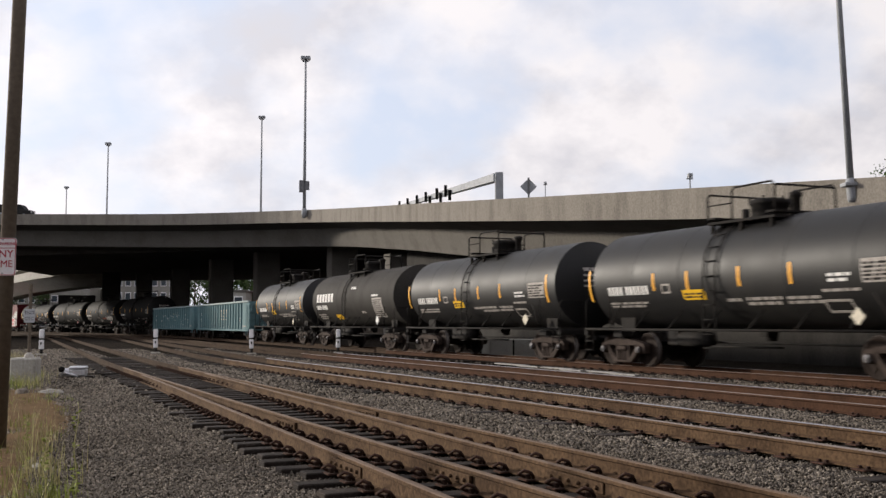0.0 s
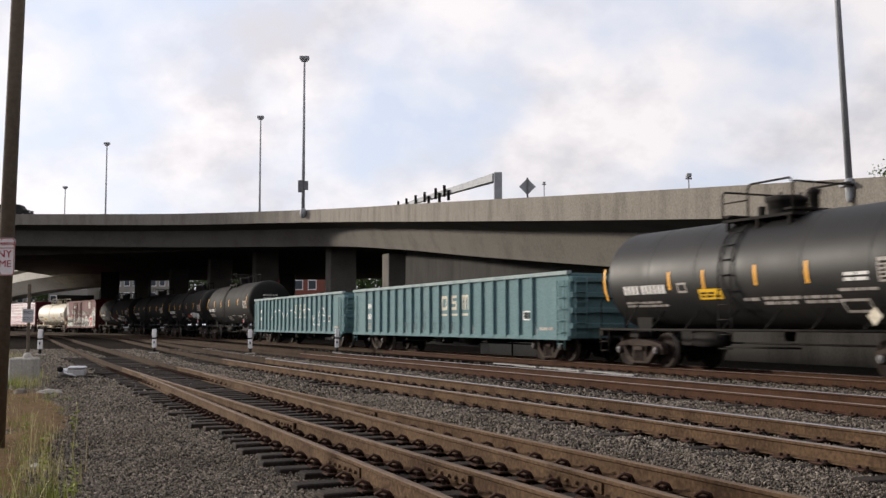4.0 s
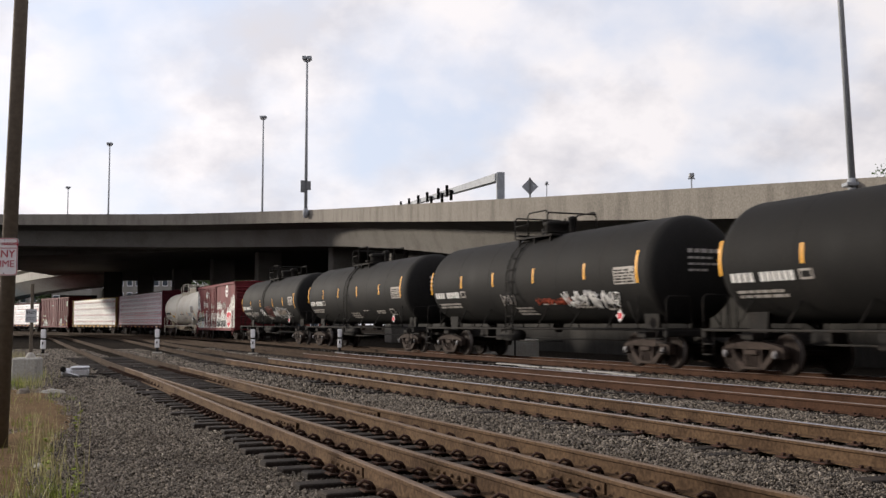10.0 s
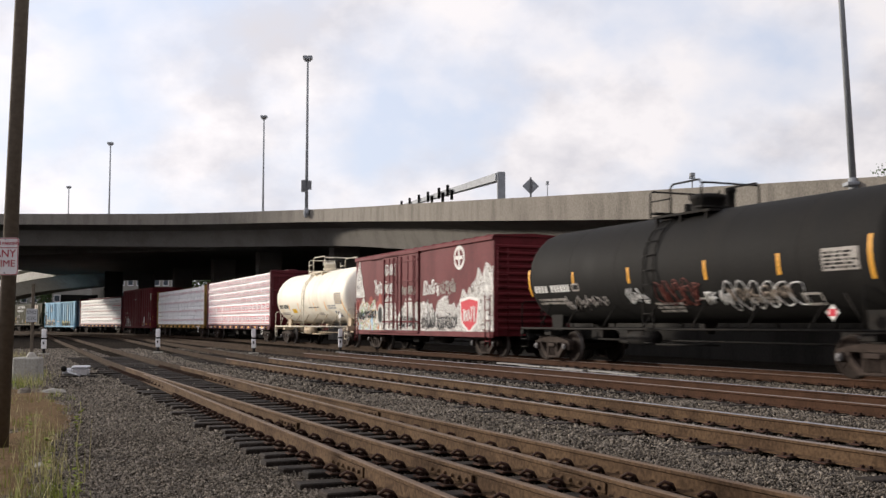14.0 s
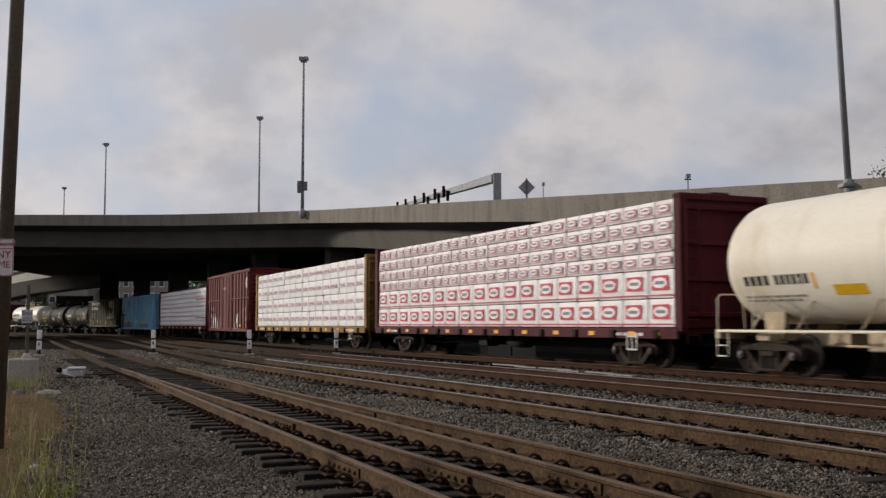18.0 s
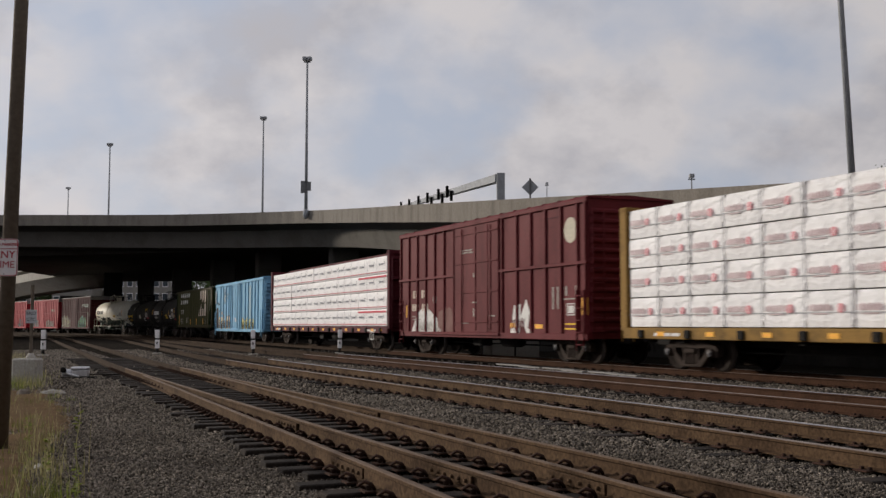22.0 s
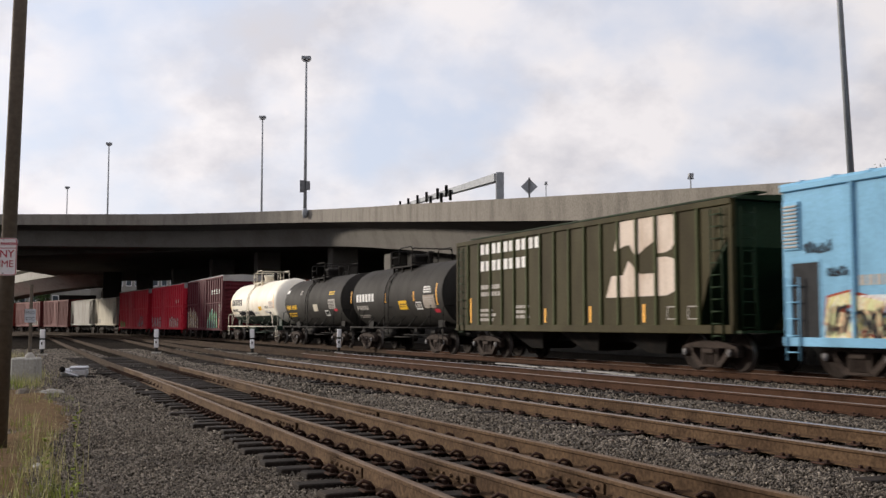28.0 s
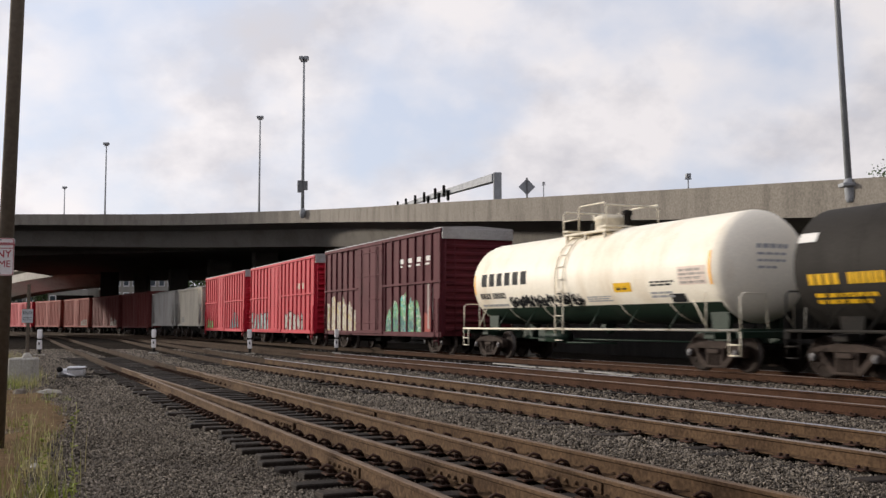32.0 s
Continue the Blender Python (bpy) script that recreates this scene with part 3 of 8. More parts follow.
def viaduct():
    top = tagged(new("viaduct"), "grey concrete road viaduct with ramp rising over the tracks", "bridge", kind="structure")
    # parapet panels, each a piece of its own between joints
    prof = [(0.0, 0.0), (0.26, 0.0), (0.32, -0.45), (0.42, -0.80), (0.42, -1.10), (0.0, -1.07), (0.0, -0.55)]
    i = 0
    while i < len(EDGE_PATH) - 1:
        seg = EDGE_PATH[i:i + 5]
        if len(seg) < 2:
            break
        part("parapet", Shape().sweep(prof, seg), "concrete", top)
        i += 4
    # deck slab and box girder
    slab = [(0.03, -1.072), (0.03, -1.02), (11.0, -0.98), (11.0, -1.30), (2.35, -1.50)]
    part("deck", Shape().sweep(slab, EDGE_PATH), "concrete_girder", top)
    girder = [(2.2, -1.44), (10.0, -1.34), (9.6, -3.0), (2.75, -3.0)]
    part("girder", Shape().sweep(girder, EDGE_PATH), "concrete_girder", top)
    far = [(10.9, -0.98), (11.2, -0.05), (10.95, 0.0), (10.7, -0.9)]
    part("far_parapet", Shape().sweep(far, EDGE_PATH), "concrete", top)
    # the wide deck behind, over the tracks
    wide = [(26, 92), (12, 96), (-4, 98.5), (-16, 104), (-30, 108.5), (-46, 113.5), (-58, 117), (-130, 121), (-130, 129), (-59, 145), (-60, 160), (-62, 182), (-20, 176), (40, 150), (60, 110)]
    n = len(wide)
    rd = Shape().add([(x, y, z) for z in (8.85, 10.6) for x, y in wide], [tuple(range(n)), tuple(n + i for i in reversed(range(n)))] + [(i, i + n, (i + 1) % n + n, (i + 1) % n) for i in range(n)])
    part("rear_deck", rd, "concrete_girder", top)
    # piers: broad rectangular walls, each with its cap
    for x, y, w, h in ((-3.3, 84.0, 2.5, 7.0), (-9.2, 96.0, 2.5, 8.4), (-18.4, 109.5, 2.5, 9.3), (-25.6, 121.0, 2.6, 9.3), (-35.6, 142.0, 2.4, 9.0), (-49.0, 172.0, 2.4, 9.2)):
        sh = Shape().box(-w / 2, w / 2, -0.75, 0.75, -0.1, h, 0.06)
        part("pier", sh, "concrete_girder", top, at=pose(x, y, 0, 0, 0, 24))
    # two near-black piers added to darken the gaps; shade is in their colour
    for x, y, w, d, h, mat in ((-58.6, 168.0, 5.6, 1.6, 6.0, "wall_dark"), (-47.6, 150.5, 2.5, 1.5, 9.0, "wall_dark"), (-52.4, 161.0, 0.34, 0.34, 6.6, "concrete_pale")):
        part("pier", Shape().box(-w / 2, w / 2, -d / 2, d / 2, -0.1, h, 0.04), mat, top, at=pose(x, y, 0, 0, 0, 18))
    # the wall below the ramp, its deep shade put into the colour
    low = [p for p in EDGE_PATH if -20 < p[1] < 82]
    wall = Shape()
    vs = []
    for x, y, z, a in low:
        for sd in (5.2, 5.6):
            vs += [(x + sd * math.cos(a), y - sd * math.sin(a), -0.2), (x + sd * math.cos(a), y - sd * math.sin(a), max(0.1, z - 2.8))]
    wall.add(vs, [f for i in range(len(low) - 1) for f in ((4 * i, 4 * i + 1, 4 * i + 5, 4 * i + 4), (4 * i + 2, 4 * i + 6, 4 * i + 7, 4 * i + 3), (4 * i + 1, 4 * i + 3, 4 * i + 7, 4 * i + 5))] + [(0, 2, 3, 1), (4 * len(low) - 4, 4 * len(low) - 3, 4 * len(low) - 1, 4 * len(low) - 2)])
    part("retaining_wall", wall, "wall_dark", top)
    # the loop ramp further back
    loop = smooth_path([(-49.6, 157.2, 10.0), (-53.0, 156.0, 10.05), (-60, 160, 9.9), (-76, 183, 9.6), (-100, 223, 9.0), (-130, 270, 8.2)], 8)
    part("loop_ramp", Shape().sweep([(0, 0), (0.3, 0), (0.3, -1.0), (9, -1.0), (9, -1.6), (6.0, -3.0), (2.8, -3.0), (0.0, -1.3)], loop), "concrete_pale", top)
    loop2 = smooth_path([(-61.0, 173.5, 12.4), (-65.5, 174.5, 12.35), (-83, 198, 12.1), (-110, 235, 11.6), (-140, 280, 10.8)], 8)
    part("upper_loop_ramp", Shape().sweep([(0, 0), (0.3, 0), (0.3, -1.0), (9, -1.0), (9, -1.5), (2.0, -1.8), (0.0, -1.2)], loop2), "concrete_pale", top)


# concrete toned nearly black: shade below the viaduct is put into it
MAT["wall_dark"] = surface("shade_dark_concrete", (0.034, 0.031, 0.028), 0.92, dirt=(0.017, 0.0155, 0.014), dirt_amount=0.6, scale=0.8, grain=12, bump=0.15, streak=0.8, spec=0.2)
viaduct()
# ---- lamps, signs and traffic on the viaduct ----
def lamp_post(x, y, z0, z1, r, heads, label, plate=None, foot=False, lean=0.0):
    top = tagged(new("street_lamp"), label, "street lamp", "street lamps on the viaduct")
    top.matrix_basis = pose(x, y, z0, 0, lean, 0)
    h = z1 - z0
    part("pole", Shape().tube([(0, 0, 0), (0, 0, h * 0.5), (0, 0, h)], r, 12, r * 0.55), "galvanised", top)
    for k in range(heads):
        dx = (k - (heads - 1) / 2) * 0.42
        hd = part("lamp_head", Shape().box(dx - 0.19, dx + 0.19, -0.30, 0.22, h, h + 0.30, 0.04), "galvanised", top)
        part("lens", Shape().box(dx - 0.15, dx + 0.15, -0.25, 0.16, h - 0.03, h + 0.002, 0.01), "sign_white", hd)
    part("bracket", Shape().box(-0.28, 0.28, -0.05, 0.05, h - 0.18, h - 0.08, 0.02).tube([(-0.2, 0, h - 0.1), (-0.2, 0, h + 0.02)], 0.03, 6).tube([(0.2, 0, h - 0.1), (0.2, 0, h + 0.02)], 0.03, 6), "galvanised", top)
    if plate:
        for j, (dx, w, a, b) in enumerate(plate):
            part("sign_plate", Shape().box(dx - w / 2, dx + w / 2, -r - 0.06, -r - 0.03, a - z0, b - z0, 0.008), "sign_back", top, "back of a small sign")
    if foot:
        part("base_flange", Shape().box(-0.23, 0.24, -0.22, 0.22, -0.03, 0.08, 0.02), "galvanised", top)
        part("base_collar", Shape().lathe([(0.20, 0.10), (0.18, 0.13), (0.08, 0.14)], 14, "z"), "galvanised", top)
        part("foot_drum", Shape().lathe([(-0.02, 0.16), (-0.36, 0.15), (-0.46, 0.12), (-0.49, 0.0)], 16, "z", (0.03, 0, 0)), "galvanised", top)
        part("wall_bracket", Shape().box(0.05, 0.75, -0.09, 0.09, -0.34, -0.10, 0.02), "galvanised", top)
        part("conduit", Shape().tube([(0.24, -0.16, 0.0), (0.32, -0.18, -0.18), (0.34, -0.18, -0.42), (0.26, -0.18, -0.58), (0.10, -0.18, -0.62)], 0.028, 8), "dark", top)
    else:
        part("foot_cone", Shape().lathe([(0.45, r), (0.3, r * 1.6), (0.0, r * 1.8), (-0.35, r * 1.1), (-0.4, 0)], 12, "z"), "galvanised", top)
    return top


lamp_post(-11.72, 88.4, 10.75, 24.02, 0.15, 2, "tall grey steel lamp post with small sign plates", plate=[(-0.18, 0.5, 12.54, 13.58), (0.22, 0.44, 12.74, 13.52)])
lamp_post(-21.8, 125.0, 10.5, 26.2, 0.15, 2, "tall thin grey steel lamp post")
lamp_post(-46.3, 143.6, 10.5, 26.2, 0.15, 2, "tall thin grey steel lamp post")
lamp_post(-68.7, 190.0, 10.5, 26.2, 0.15, 2, "distant thin grey lamp post")
lamp_post(11.44, 29.05, 5.25, 19.0, 0.098, 2, "weathered grey steel lamp post bolted to the parapet", foot=True, lean=-2.1)
lamp_post(14.9, 150.0, 9.0, 21.6, 0.12, 1, "small distant lamp post")
lamp_post(20.3, 85.0, 7.0, 13.4, 0.10, 1, "short lamp post with a box head")


def traffic_gantry():
    top = tagged(new("signal_gantry"), "grey steel mast arm carrying traffic signals", "traffic signal")
    top.matrix_basis = pose(3.4, 62.0, 7.2)
    part("mast", Shape().box(-0.24, 0.24, -0.24, 0.24, 0.0, 3.22, 0.03), "galvanised", top)
    a, b = Vector((-0.1, 0.1, 2.94)), Vector((-7.6, 46.0, 6.4))
    d = (b - a).normalized()
    side = d.cross(Vector((0, 0, 1))).normalized()
    vs = []
    for p, w, h in ((a, 0.24, 0.235), (b, 0.16, 0.15)):
        for s, u in ((-1, -1), (1, -1), (1, 1), (-1, 1)):
            vs.append(p + side * s * w + Vector((0, 0, u * h)))
    part("mast_arm", Shape().add(vs, [(0, 1, 2, 3), (4, 7, 6, 5), (0, 4, 5, 1), (1, 5, 6, 2), (2, 6, 7, 3), (3, 7, 4, 0)]), "galvanised", top)
    for t, big in ((0.36, 1), (0.32, 0), (0.45, 1), (0.41, 0), (0.58, 1), (0.53, 0), (0.70, 1), (0.84, 1), (0.98, 1)):
        p = a + (b - a) * t - side * 0.35
        s = part("signal_head", Shape().box(p.x - 0.115, p.x + 0.115, p.y - 0.10, p.y + 0.10, p.z - (0.40 if big else 0.74), p.z + (0.48 if big else 0.02), 0.03), "black", top, "black traffic signal head")
        for k in range(3):
            zz = p.z - (0.26 if big else 0.66) + k * 0.28
            part("visor", Shape().lathe([(-0.28, 0.09), (-0.09, 0.10)], 10, "y", (p.x, p.y, zz)).lathe([(-0.27, 0.08), (-0.10, 0.09)], 10, "y", (p.x, p.y, zz)), "black", s)
        q = a + (b - a) * t
        part("hanger", Shape().tube([tuple(q), tuple(p)], 0.05, 6), "galvanised", top)


traffic_gantry()


def diamond_sign():
    top = tagged(new("road_sign"), "back of a diamond road sign on a post", "road sign")
    top.matrix_basis = pose(4.83, 58.0, 7.0)
    part("post", Shape().box(-0.05, 0.05, -0.04, 0.04, -0.2, 2.55, 0.01), "sign_back", top)
    r = 0.47
    part("sign_plate", Shape().prism([(0, 2.05 - r), (r, 2.05), (0, 2.05 + r), (-r, 2.05)], 0.045, 0.06), "galvanised", top)


diamond_sign()


def upper_road(x):
    """Height of the upper road's surface at x."""
    return 17.25 - 0.052 * (x + 63.6)


def upper_viaduct():
    top = tagged(new("upper_viaduct"), "grey concrete upper road deck behind the first viaduct", "bridge", kind="structure")
    part("deck", Shape().prism([(-88, upper_road(-88) - 0.02), (14, upper_road(14) - 0.02), (14, upper_road(14) - 0.9), (-88, upper_road(-88) - 0.9)], 151.0, 160.0), "concrete_girder", top)
    for x, w in ((-39.3, 2.2), (-44.7, 2.0), (-23.0, 2.2)):
        part("pier", Shape().box(x - w / 2, x + w / 2, 156.0, 157.4, -0.1, upper_road(x) - 0.8, 0.05), "concrete_girder", top)


upper_viaduct()


def van():
    top = tagged(new("van"), "dark pickup with a canopy crossing the viaduct", "pickup truck")
    part("body", Shape().box(-2.7, 2.6, -0.95, 0.95, 0.45, 1.12, 0.10), "black", top)
    part("cab", Shape().prism([(-0.1, 1.10), (1.75, 1.10), (1.05, 1.86), (0.05, 1.88)], -0.86, 0.86), "black", top)
    part("canopy", Shape().box(-2.66, -0.06, -0.90, 0.90, 1.10, 1.74, 0.08), "dark", top)
    part("windscreen", Shape().add([(1.70, -0.78, 1.16), (1.70, 0.78, 1.16), (1.10, 0.72, 1.82), (1.10, -0.72, 1.82), (1.74, -0.78, 1.16), (1.74, 0.78, 1.16), (1.14, 0.72, 1.82), (1.14, -0.72, 1.82)],
                                   [(0, 1, 2, 3), (7, 6, 5, 4), (0, 4, 5, 1), (2, 6, 7, 3), (1, 5, 6, 2), (0, 3, 7, 4)]), "ink", top)
    for y in (-0.87, 0.85):
        part("side_window", Shape().prism([(0.10, 1.18), (1.50, 1.18), (1.02, 1.76), (0.14, 1.78)], y, y + 0.02), "ink", top)
        part("canopy_window", Shape().prism([(-2.3, 1.25), (-0.4, 1.25), (-0.4, 1.58), (-2.3, 1.58)], y * 1.055, y * 1.055 + 0.02), "ink", top)
    tyre = Shape().lathe([(-0.13, 0.2), (-0.13, 0.32), (-0.09, 0.36), (0.09, 0.36), (0.13, 0.32), (0.13, 0.2)], 20, "y").mesh("tyre")
    rim = Shape().lathe([(-0.12, 0.0), (-0.10, 0.12), (-0.12, 0.21), (0.12, 0.21), (0.10, 0.12), (0.12, 0.0)], 16, "y").mesh("rim")
    for x in (-1.75, 1.7):
        for y in (-0.84, 0.84):
            w = part("wheel", tyre, "dark", top, at=pose(x, y, 0.36))
            part("rim", rim, "galvanised", w)
    for y in (-0.7, 0.7):
        part("headlight", Shape().box(2.57, 2.63, y - 0.2, y + 0.2, 0.78, 0.95, 0.02), "sign_white", top)
        part("tail_light", Shape().box(-2.73, -2.67, y - 0.12, y + 0.12, 0.7, 1.0, 0.02), "red_mark", top)
    return top


VAN = van()


def move_van():
    """Waits on the upper road, then drives down along it."""
    rows = [(0, -63.6), (4.2, -63.6), (4.8, -63.0), (5.5, -60.9), (6.0, -58.6), (6.5, -55.8), (7.0, -52.4), (7.5, -48.5), (8.0, -44.1), (9.0, -34.5), (11.0, -15.0), (13.0, -2.0), (14.0, 0.0), (32.0, 0.0)]
    out = [(t, pose(x, 155.0, upper_road(x), 0, math.degrees(math.atan(0.052)), 0)) for t, x in rows]
    walk(VAN, out)


# ---- beside the tracks ----
def letters(body, size, at, mat, parent, name="lettering", bold=0.0):
    cu = bpy.data.curves.new(name, "FONT")
    cu.body, cu.size, cu.align_x, cu.align_y, cu.extrude = body, size, "CENTER", "CENTER", 0.0015
    cu.offset = bold
    tmp = new(name, cu)
    me = bpy.data.meshes.new_from_object(tmp.evaluated_get(bpy.context.evaluated_depsgraph_get()))
    bpy.data.objects.remove(tmp)
    me.materials.clear()
    return part(name, me, mat, parent, at=at)


def parking_sign():
    pole = tagged(new("utility_pole"), "weathered steel pole standing in dry weeds", "pole")
    pole.matrix_basis = pose(-5.075, 12.08, -0.1, 0, 1.05, 0)
    part("shaft", Shape().tube([(0, 0, 0), (0, 0, 4.0), (0, 0, 9.0)], 0.088, 14, 0.074), "pole_brown", pole)
    part("band", Shape().lathe([(2.42, 0.094), (2.42, 0.10), (2.46, 0.10), (2.46, 0.094)], 14, "z"), "galvanised", pole)
    sg = tagged(new("parking_sign"), "white metal parking sign with red border and words", "sign")
    sg.matrix_basis = pose(-5.045, 11.975, 2.152)
    w, h, r = 0.155, 0.216, 0.025
    pl = []
    for cx, cz, a0 in ((w - r, h - r, 0), (-w + r, h - r, 90), (-w + r, -h + r, 180), (w - r, -h + r, 270)):
        pl += [(cx + r * math.cos(radians(a0 + q)), cz + r * math.sin(radians(a0 + q))) for q in (0, 30, 60, 90)]
    part("plate", Shape().prism(pl, -0.002, 0.002), "sign_white", sg)
    bd = Shape()
    m = len(pl)
    inner = [(x * 0.93, z * 0.95) for x, z in pl]
    out_ = [(x * 0.975, z * 0.98) for x, z in pl]
    vs = [(x, -0.005, z) for x, z in out_] + [(x, -0.005, z) for x, z in inner] + [(x, -0.002, z) for x, z in out_] + [(x, -0.002, z) for x, z in inner]
    fs = []
    for i in range(m):
        j = (i + 1) % m
        fs += [(i, j, m + j, m + i), (2 * m + i, 3 * m + i, 3 * m + j, 2 * m + j), (i, 2 * m + i, 2 * m + j, j), (m + i, m + j, 3 * m + j, 3 * m + i)]
    part("border", bd.add(vs, fs), "sign_red", sg)
    part("rule", Shape().box(-w * 0.92, w * 0.92, -0.005, -0.002, 0.095, 0.103), "sign_red", sg)
    flat = pose(0, -0.004, 0, 90, 0, 0)
    letters("PARKING", 0.047, pose(0.065, -0.004, 0.148, 90, 0, 0), "sign_red", sg, bold=0.0010)
    letters("NO", 0.075, pose(-0.105, -0.004, 0.148, 90, 0, 0), "sign_red", sg)
    letters("ANY", 0.122, pose(0.0, -0.004, 0.030, 90, 0, 0), "sign_red", sg, bold=0.0006)
    letters("TIME", 0.112, pose(0.0, -0.004, -0.085, 90, 0, 0), "sign_red", sg)
    for z in (0.195, -0.19):
        part("bolt", Shape().lathe([(-0.008, 0.0), (-0.008, 0.008), (-0.002, 0.009)], 8, "y", (0, 0, z)), "galvanised", sg)


parking_sign()


def marker_post(x, y, lean):
    top = tagged(new("marker_post"), "short white trackside post with a dark band", "marker post", "white posts beside the tracks")
    top.matrix_basis = pose(x, y, -0.06, 0, lean, 8)
    part("stem", Shape().tube([(0, 0, 0), (0, 0, 0.34)], 0.07, 10), "dark", top)
    part("foot", Shape().box(-0.22, 0.22, -0.16, 0.16, 0.0, 0.09, 0.02), "concrete_pale", top)
    part("box", Shape().box(-0.10, 0.10, -0.10, 0.10, 0.30, 0.72, 0.02), "sign_white", top)
    part("band", Shape().box(-0.085, 0.085, -0.085, 0.085, 0.72, 0.79, 0.01), "dark", top)
    part("cap", Shape().box(-0.10, 0.10, -0.10, 0.10, 0.79, 1.20, 0.025), "sign_white", top)
    part("hasp", Shape().box(0.10, 0.125, -0.04, 0.04, 0.86, 1.1, 0.008), "galvanised", top)
    part("hinge", Shape().box(-0.03, 0.03, -0.118, -0.098, 0.50, 0.62, 0.006), "dark", top)


for x, y, lean in ((-18.4, 48.2, 0.5), (-14.0, 51.3, -0.6), (-9.0, 49.6, -1.2), (-5.1, 51.4, 0.8)):
    marker_post(x, y, lean)


def concrete_block():
    top = tagged(new("concrete_block"), "weathered concrete block footing a small sign", "concrete block")
    top.matrix_basis = pose(-10.5, 26.5, -0.08, 0, 0, 6)
    part("block", Shape().box(-0.31, 0.31, -0.30, 0.30, 0.0, 0.62, 0.04), "concrete_pale", top)
    sg = tagged(new("small_sign"), "thin post with a small pale plate on a concrete block", "sign")
    sg.matrix_basis = pose(-10.42, 26.5, 0.54)
    part("post", Shape().box(-0.035, 0.035, -0.03, 0.03, 0.0, 1.85, 0.008), "pole_brown", sg)
    part("collar", Shape().lathe([(0.0, 0.13), (0.05, 0.11), (0.12, 0.06), (0.14, 0.0)], 12, "z"), "concrete_pale", sg)
    pl = part("plate", Shape().box(-0.14, 0.14, -0.055, -0.04, 0.88, 1.22, 0.01), "hopper_grey_sign", sg)
    letters("END", 0.115, pose(0, -0.056, 1.125, 90, 0, 0), "ink", pl)
    letters("CTC", 0.115, pose(0, -0.056, 0.975, 90, 0, 0), "ink", pl)


MAT["hopper_grey_sign"] = surface("pale_grey_plate", (0.50, 0.51, 0.53), 0.6, dirt=(0.25, 0.23, 0.2), dirt_amount=0.4, scale=5, grain=40, bump=0.0)
concrete_block()


def switch_machine():
    top = tagged(new("switch_machine"), "silver-painted switch machine box beside the rails", "switch machine")
    top.matrix_basis = pose(-9.95, 28.6, -0.07, 0, 0, 12) @ Matrix.Scale(0.78, 4)
    part("housing", Shape().box(-0.20, 0.36, -0.26, 0.26, 0.05, 0.30, 0.04), "silver", top)
    part("lid", Shape().box(-0.22, 0.38, -0.28, 0.28, 0.30, 0.40, 0.04), "silver", top)
    part("motor", Shape().lathe([(-0.30, 0.0), (-0.30, 0.10), (-0.24, 0.13), (0.0, 0.13)], 14, "x", (-0.22, -0.05, 0.2)), "silver", top)
    part("lever", Shape().tube([(-0.42, -0.1, 0.25), (-0.30, -0.28, 0.18), (-0.02, -0.34, 0.10), (0.1, -0.34, 0.05)], 0.035, 8), "silver", top)
    part("base", Shape().box(-0.55, 0.6, -0.34, 0.34, 0.0, 0.06, 0.01), "tie", top)
    part("throw_rod", Shape().tube([(0.36, 0.05, 0.12), (1.6, 0.32, 0.10)], 0.025, 6), "dark", top)
    part("crank", Shape().lathe([(-0.03, 0.0), (-0.03, 0.10), (0.03, 0.10), (0.03, 0.0)], 12, "y", (-0.46, -0.2, 0.3)), "dark", top)


MAT["strip_grey"] = surface("dusty_pale_metal", (0.26, 0.25, 0.24), 0.6, 0.2, dirt=(0.12, 0.11, 0.10), dirt_amount=0.6, scale=3, grain=30, bump=0.1)
MAT["silver"] = surface("silver_paint", (0.58, 0.58, 0.60), 0.4, 0.5, dirt=(0.36, 0.35, 0.34), dirt_amount=0.4, scale=4, grain=40, bump=0.05)
switch_machine()


def rock(x, y, z, sx, sy, sz, seed, label, mat="concrete_pale"):
    bm = bmesh.new()
    bmesh.ops.create_icosphere(bm, subdivisions=3, radius=1)
    for v in bm.verts:
        q = v.co * (1 + 0.28 * noise.noise(v.co * 1.4 + Vector((seed, 0, 0))) + 0.10 * noise.noise(v.co * 4 + Vector((0, seed, 0))))
        v.co = Vector((q.x * sx, q.y * sy, max(q.z, -0.4) * sz))
    me = bpy.data.meshes.new("rock")
    bm.to_mesh(me)
    bm.free()
    me.materials.append(MAT[mat])
    ob = new("rock", me)
    ob.matrix_basis = pose(x, y, z, 0, 0, seed * 37)
    tagged(ob, label, "rock")


rock(-8.15, 21.9, -0.04, 0.26, 0.14, 0.075, 1, "pale flat rock lying in dry weeds")
rock(-8.62, 21.6, -0.04, 0.15, 0.12, 0.12, 2, "dark broken rock beside the pale one", "stone")
rock(-4.05, 10.6, -0.06, 0.09, 0.07, 0.05, 3, "small pale stone among the weeds")


def pale_boards():
    """Pale strips lying beside the through track."""
    top = tagged(new("switch_cover"), "pale metal cover strips lying beside the rail", "rail cover")
    for i, (s, o, ln) in enumerate(((32.0, -1.45, 2.2), (30.3, -1.7, 1.4), (28.6, -1.6, 1.9), (27.2, -1.95, 1.2), (25.8, -1.75, 1.6), (24.4, -2.0, 1.3))):
        x, y, a = on_line(s, o)
        part("strip", Shape().box(-0.09, 0.09, -ln / 2, ln / 2, 0.0, 0.05, 0.012), "strip_grey", top, at=pose(x, y, -0.02, 0, 0, -math.degrees(a) + 1.2))




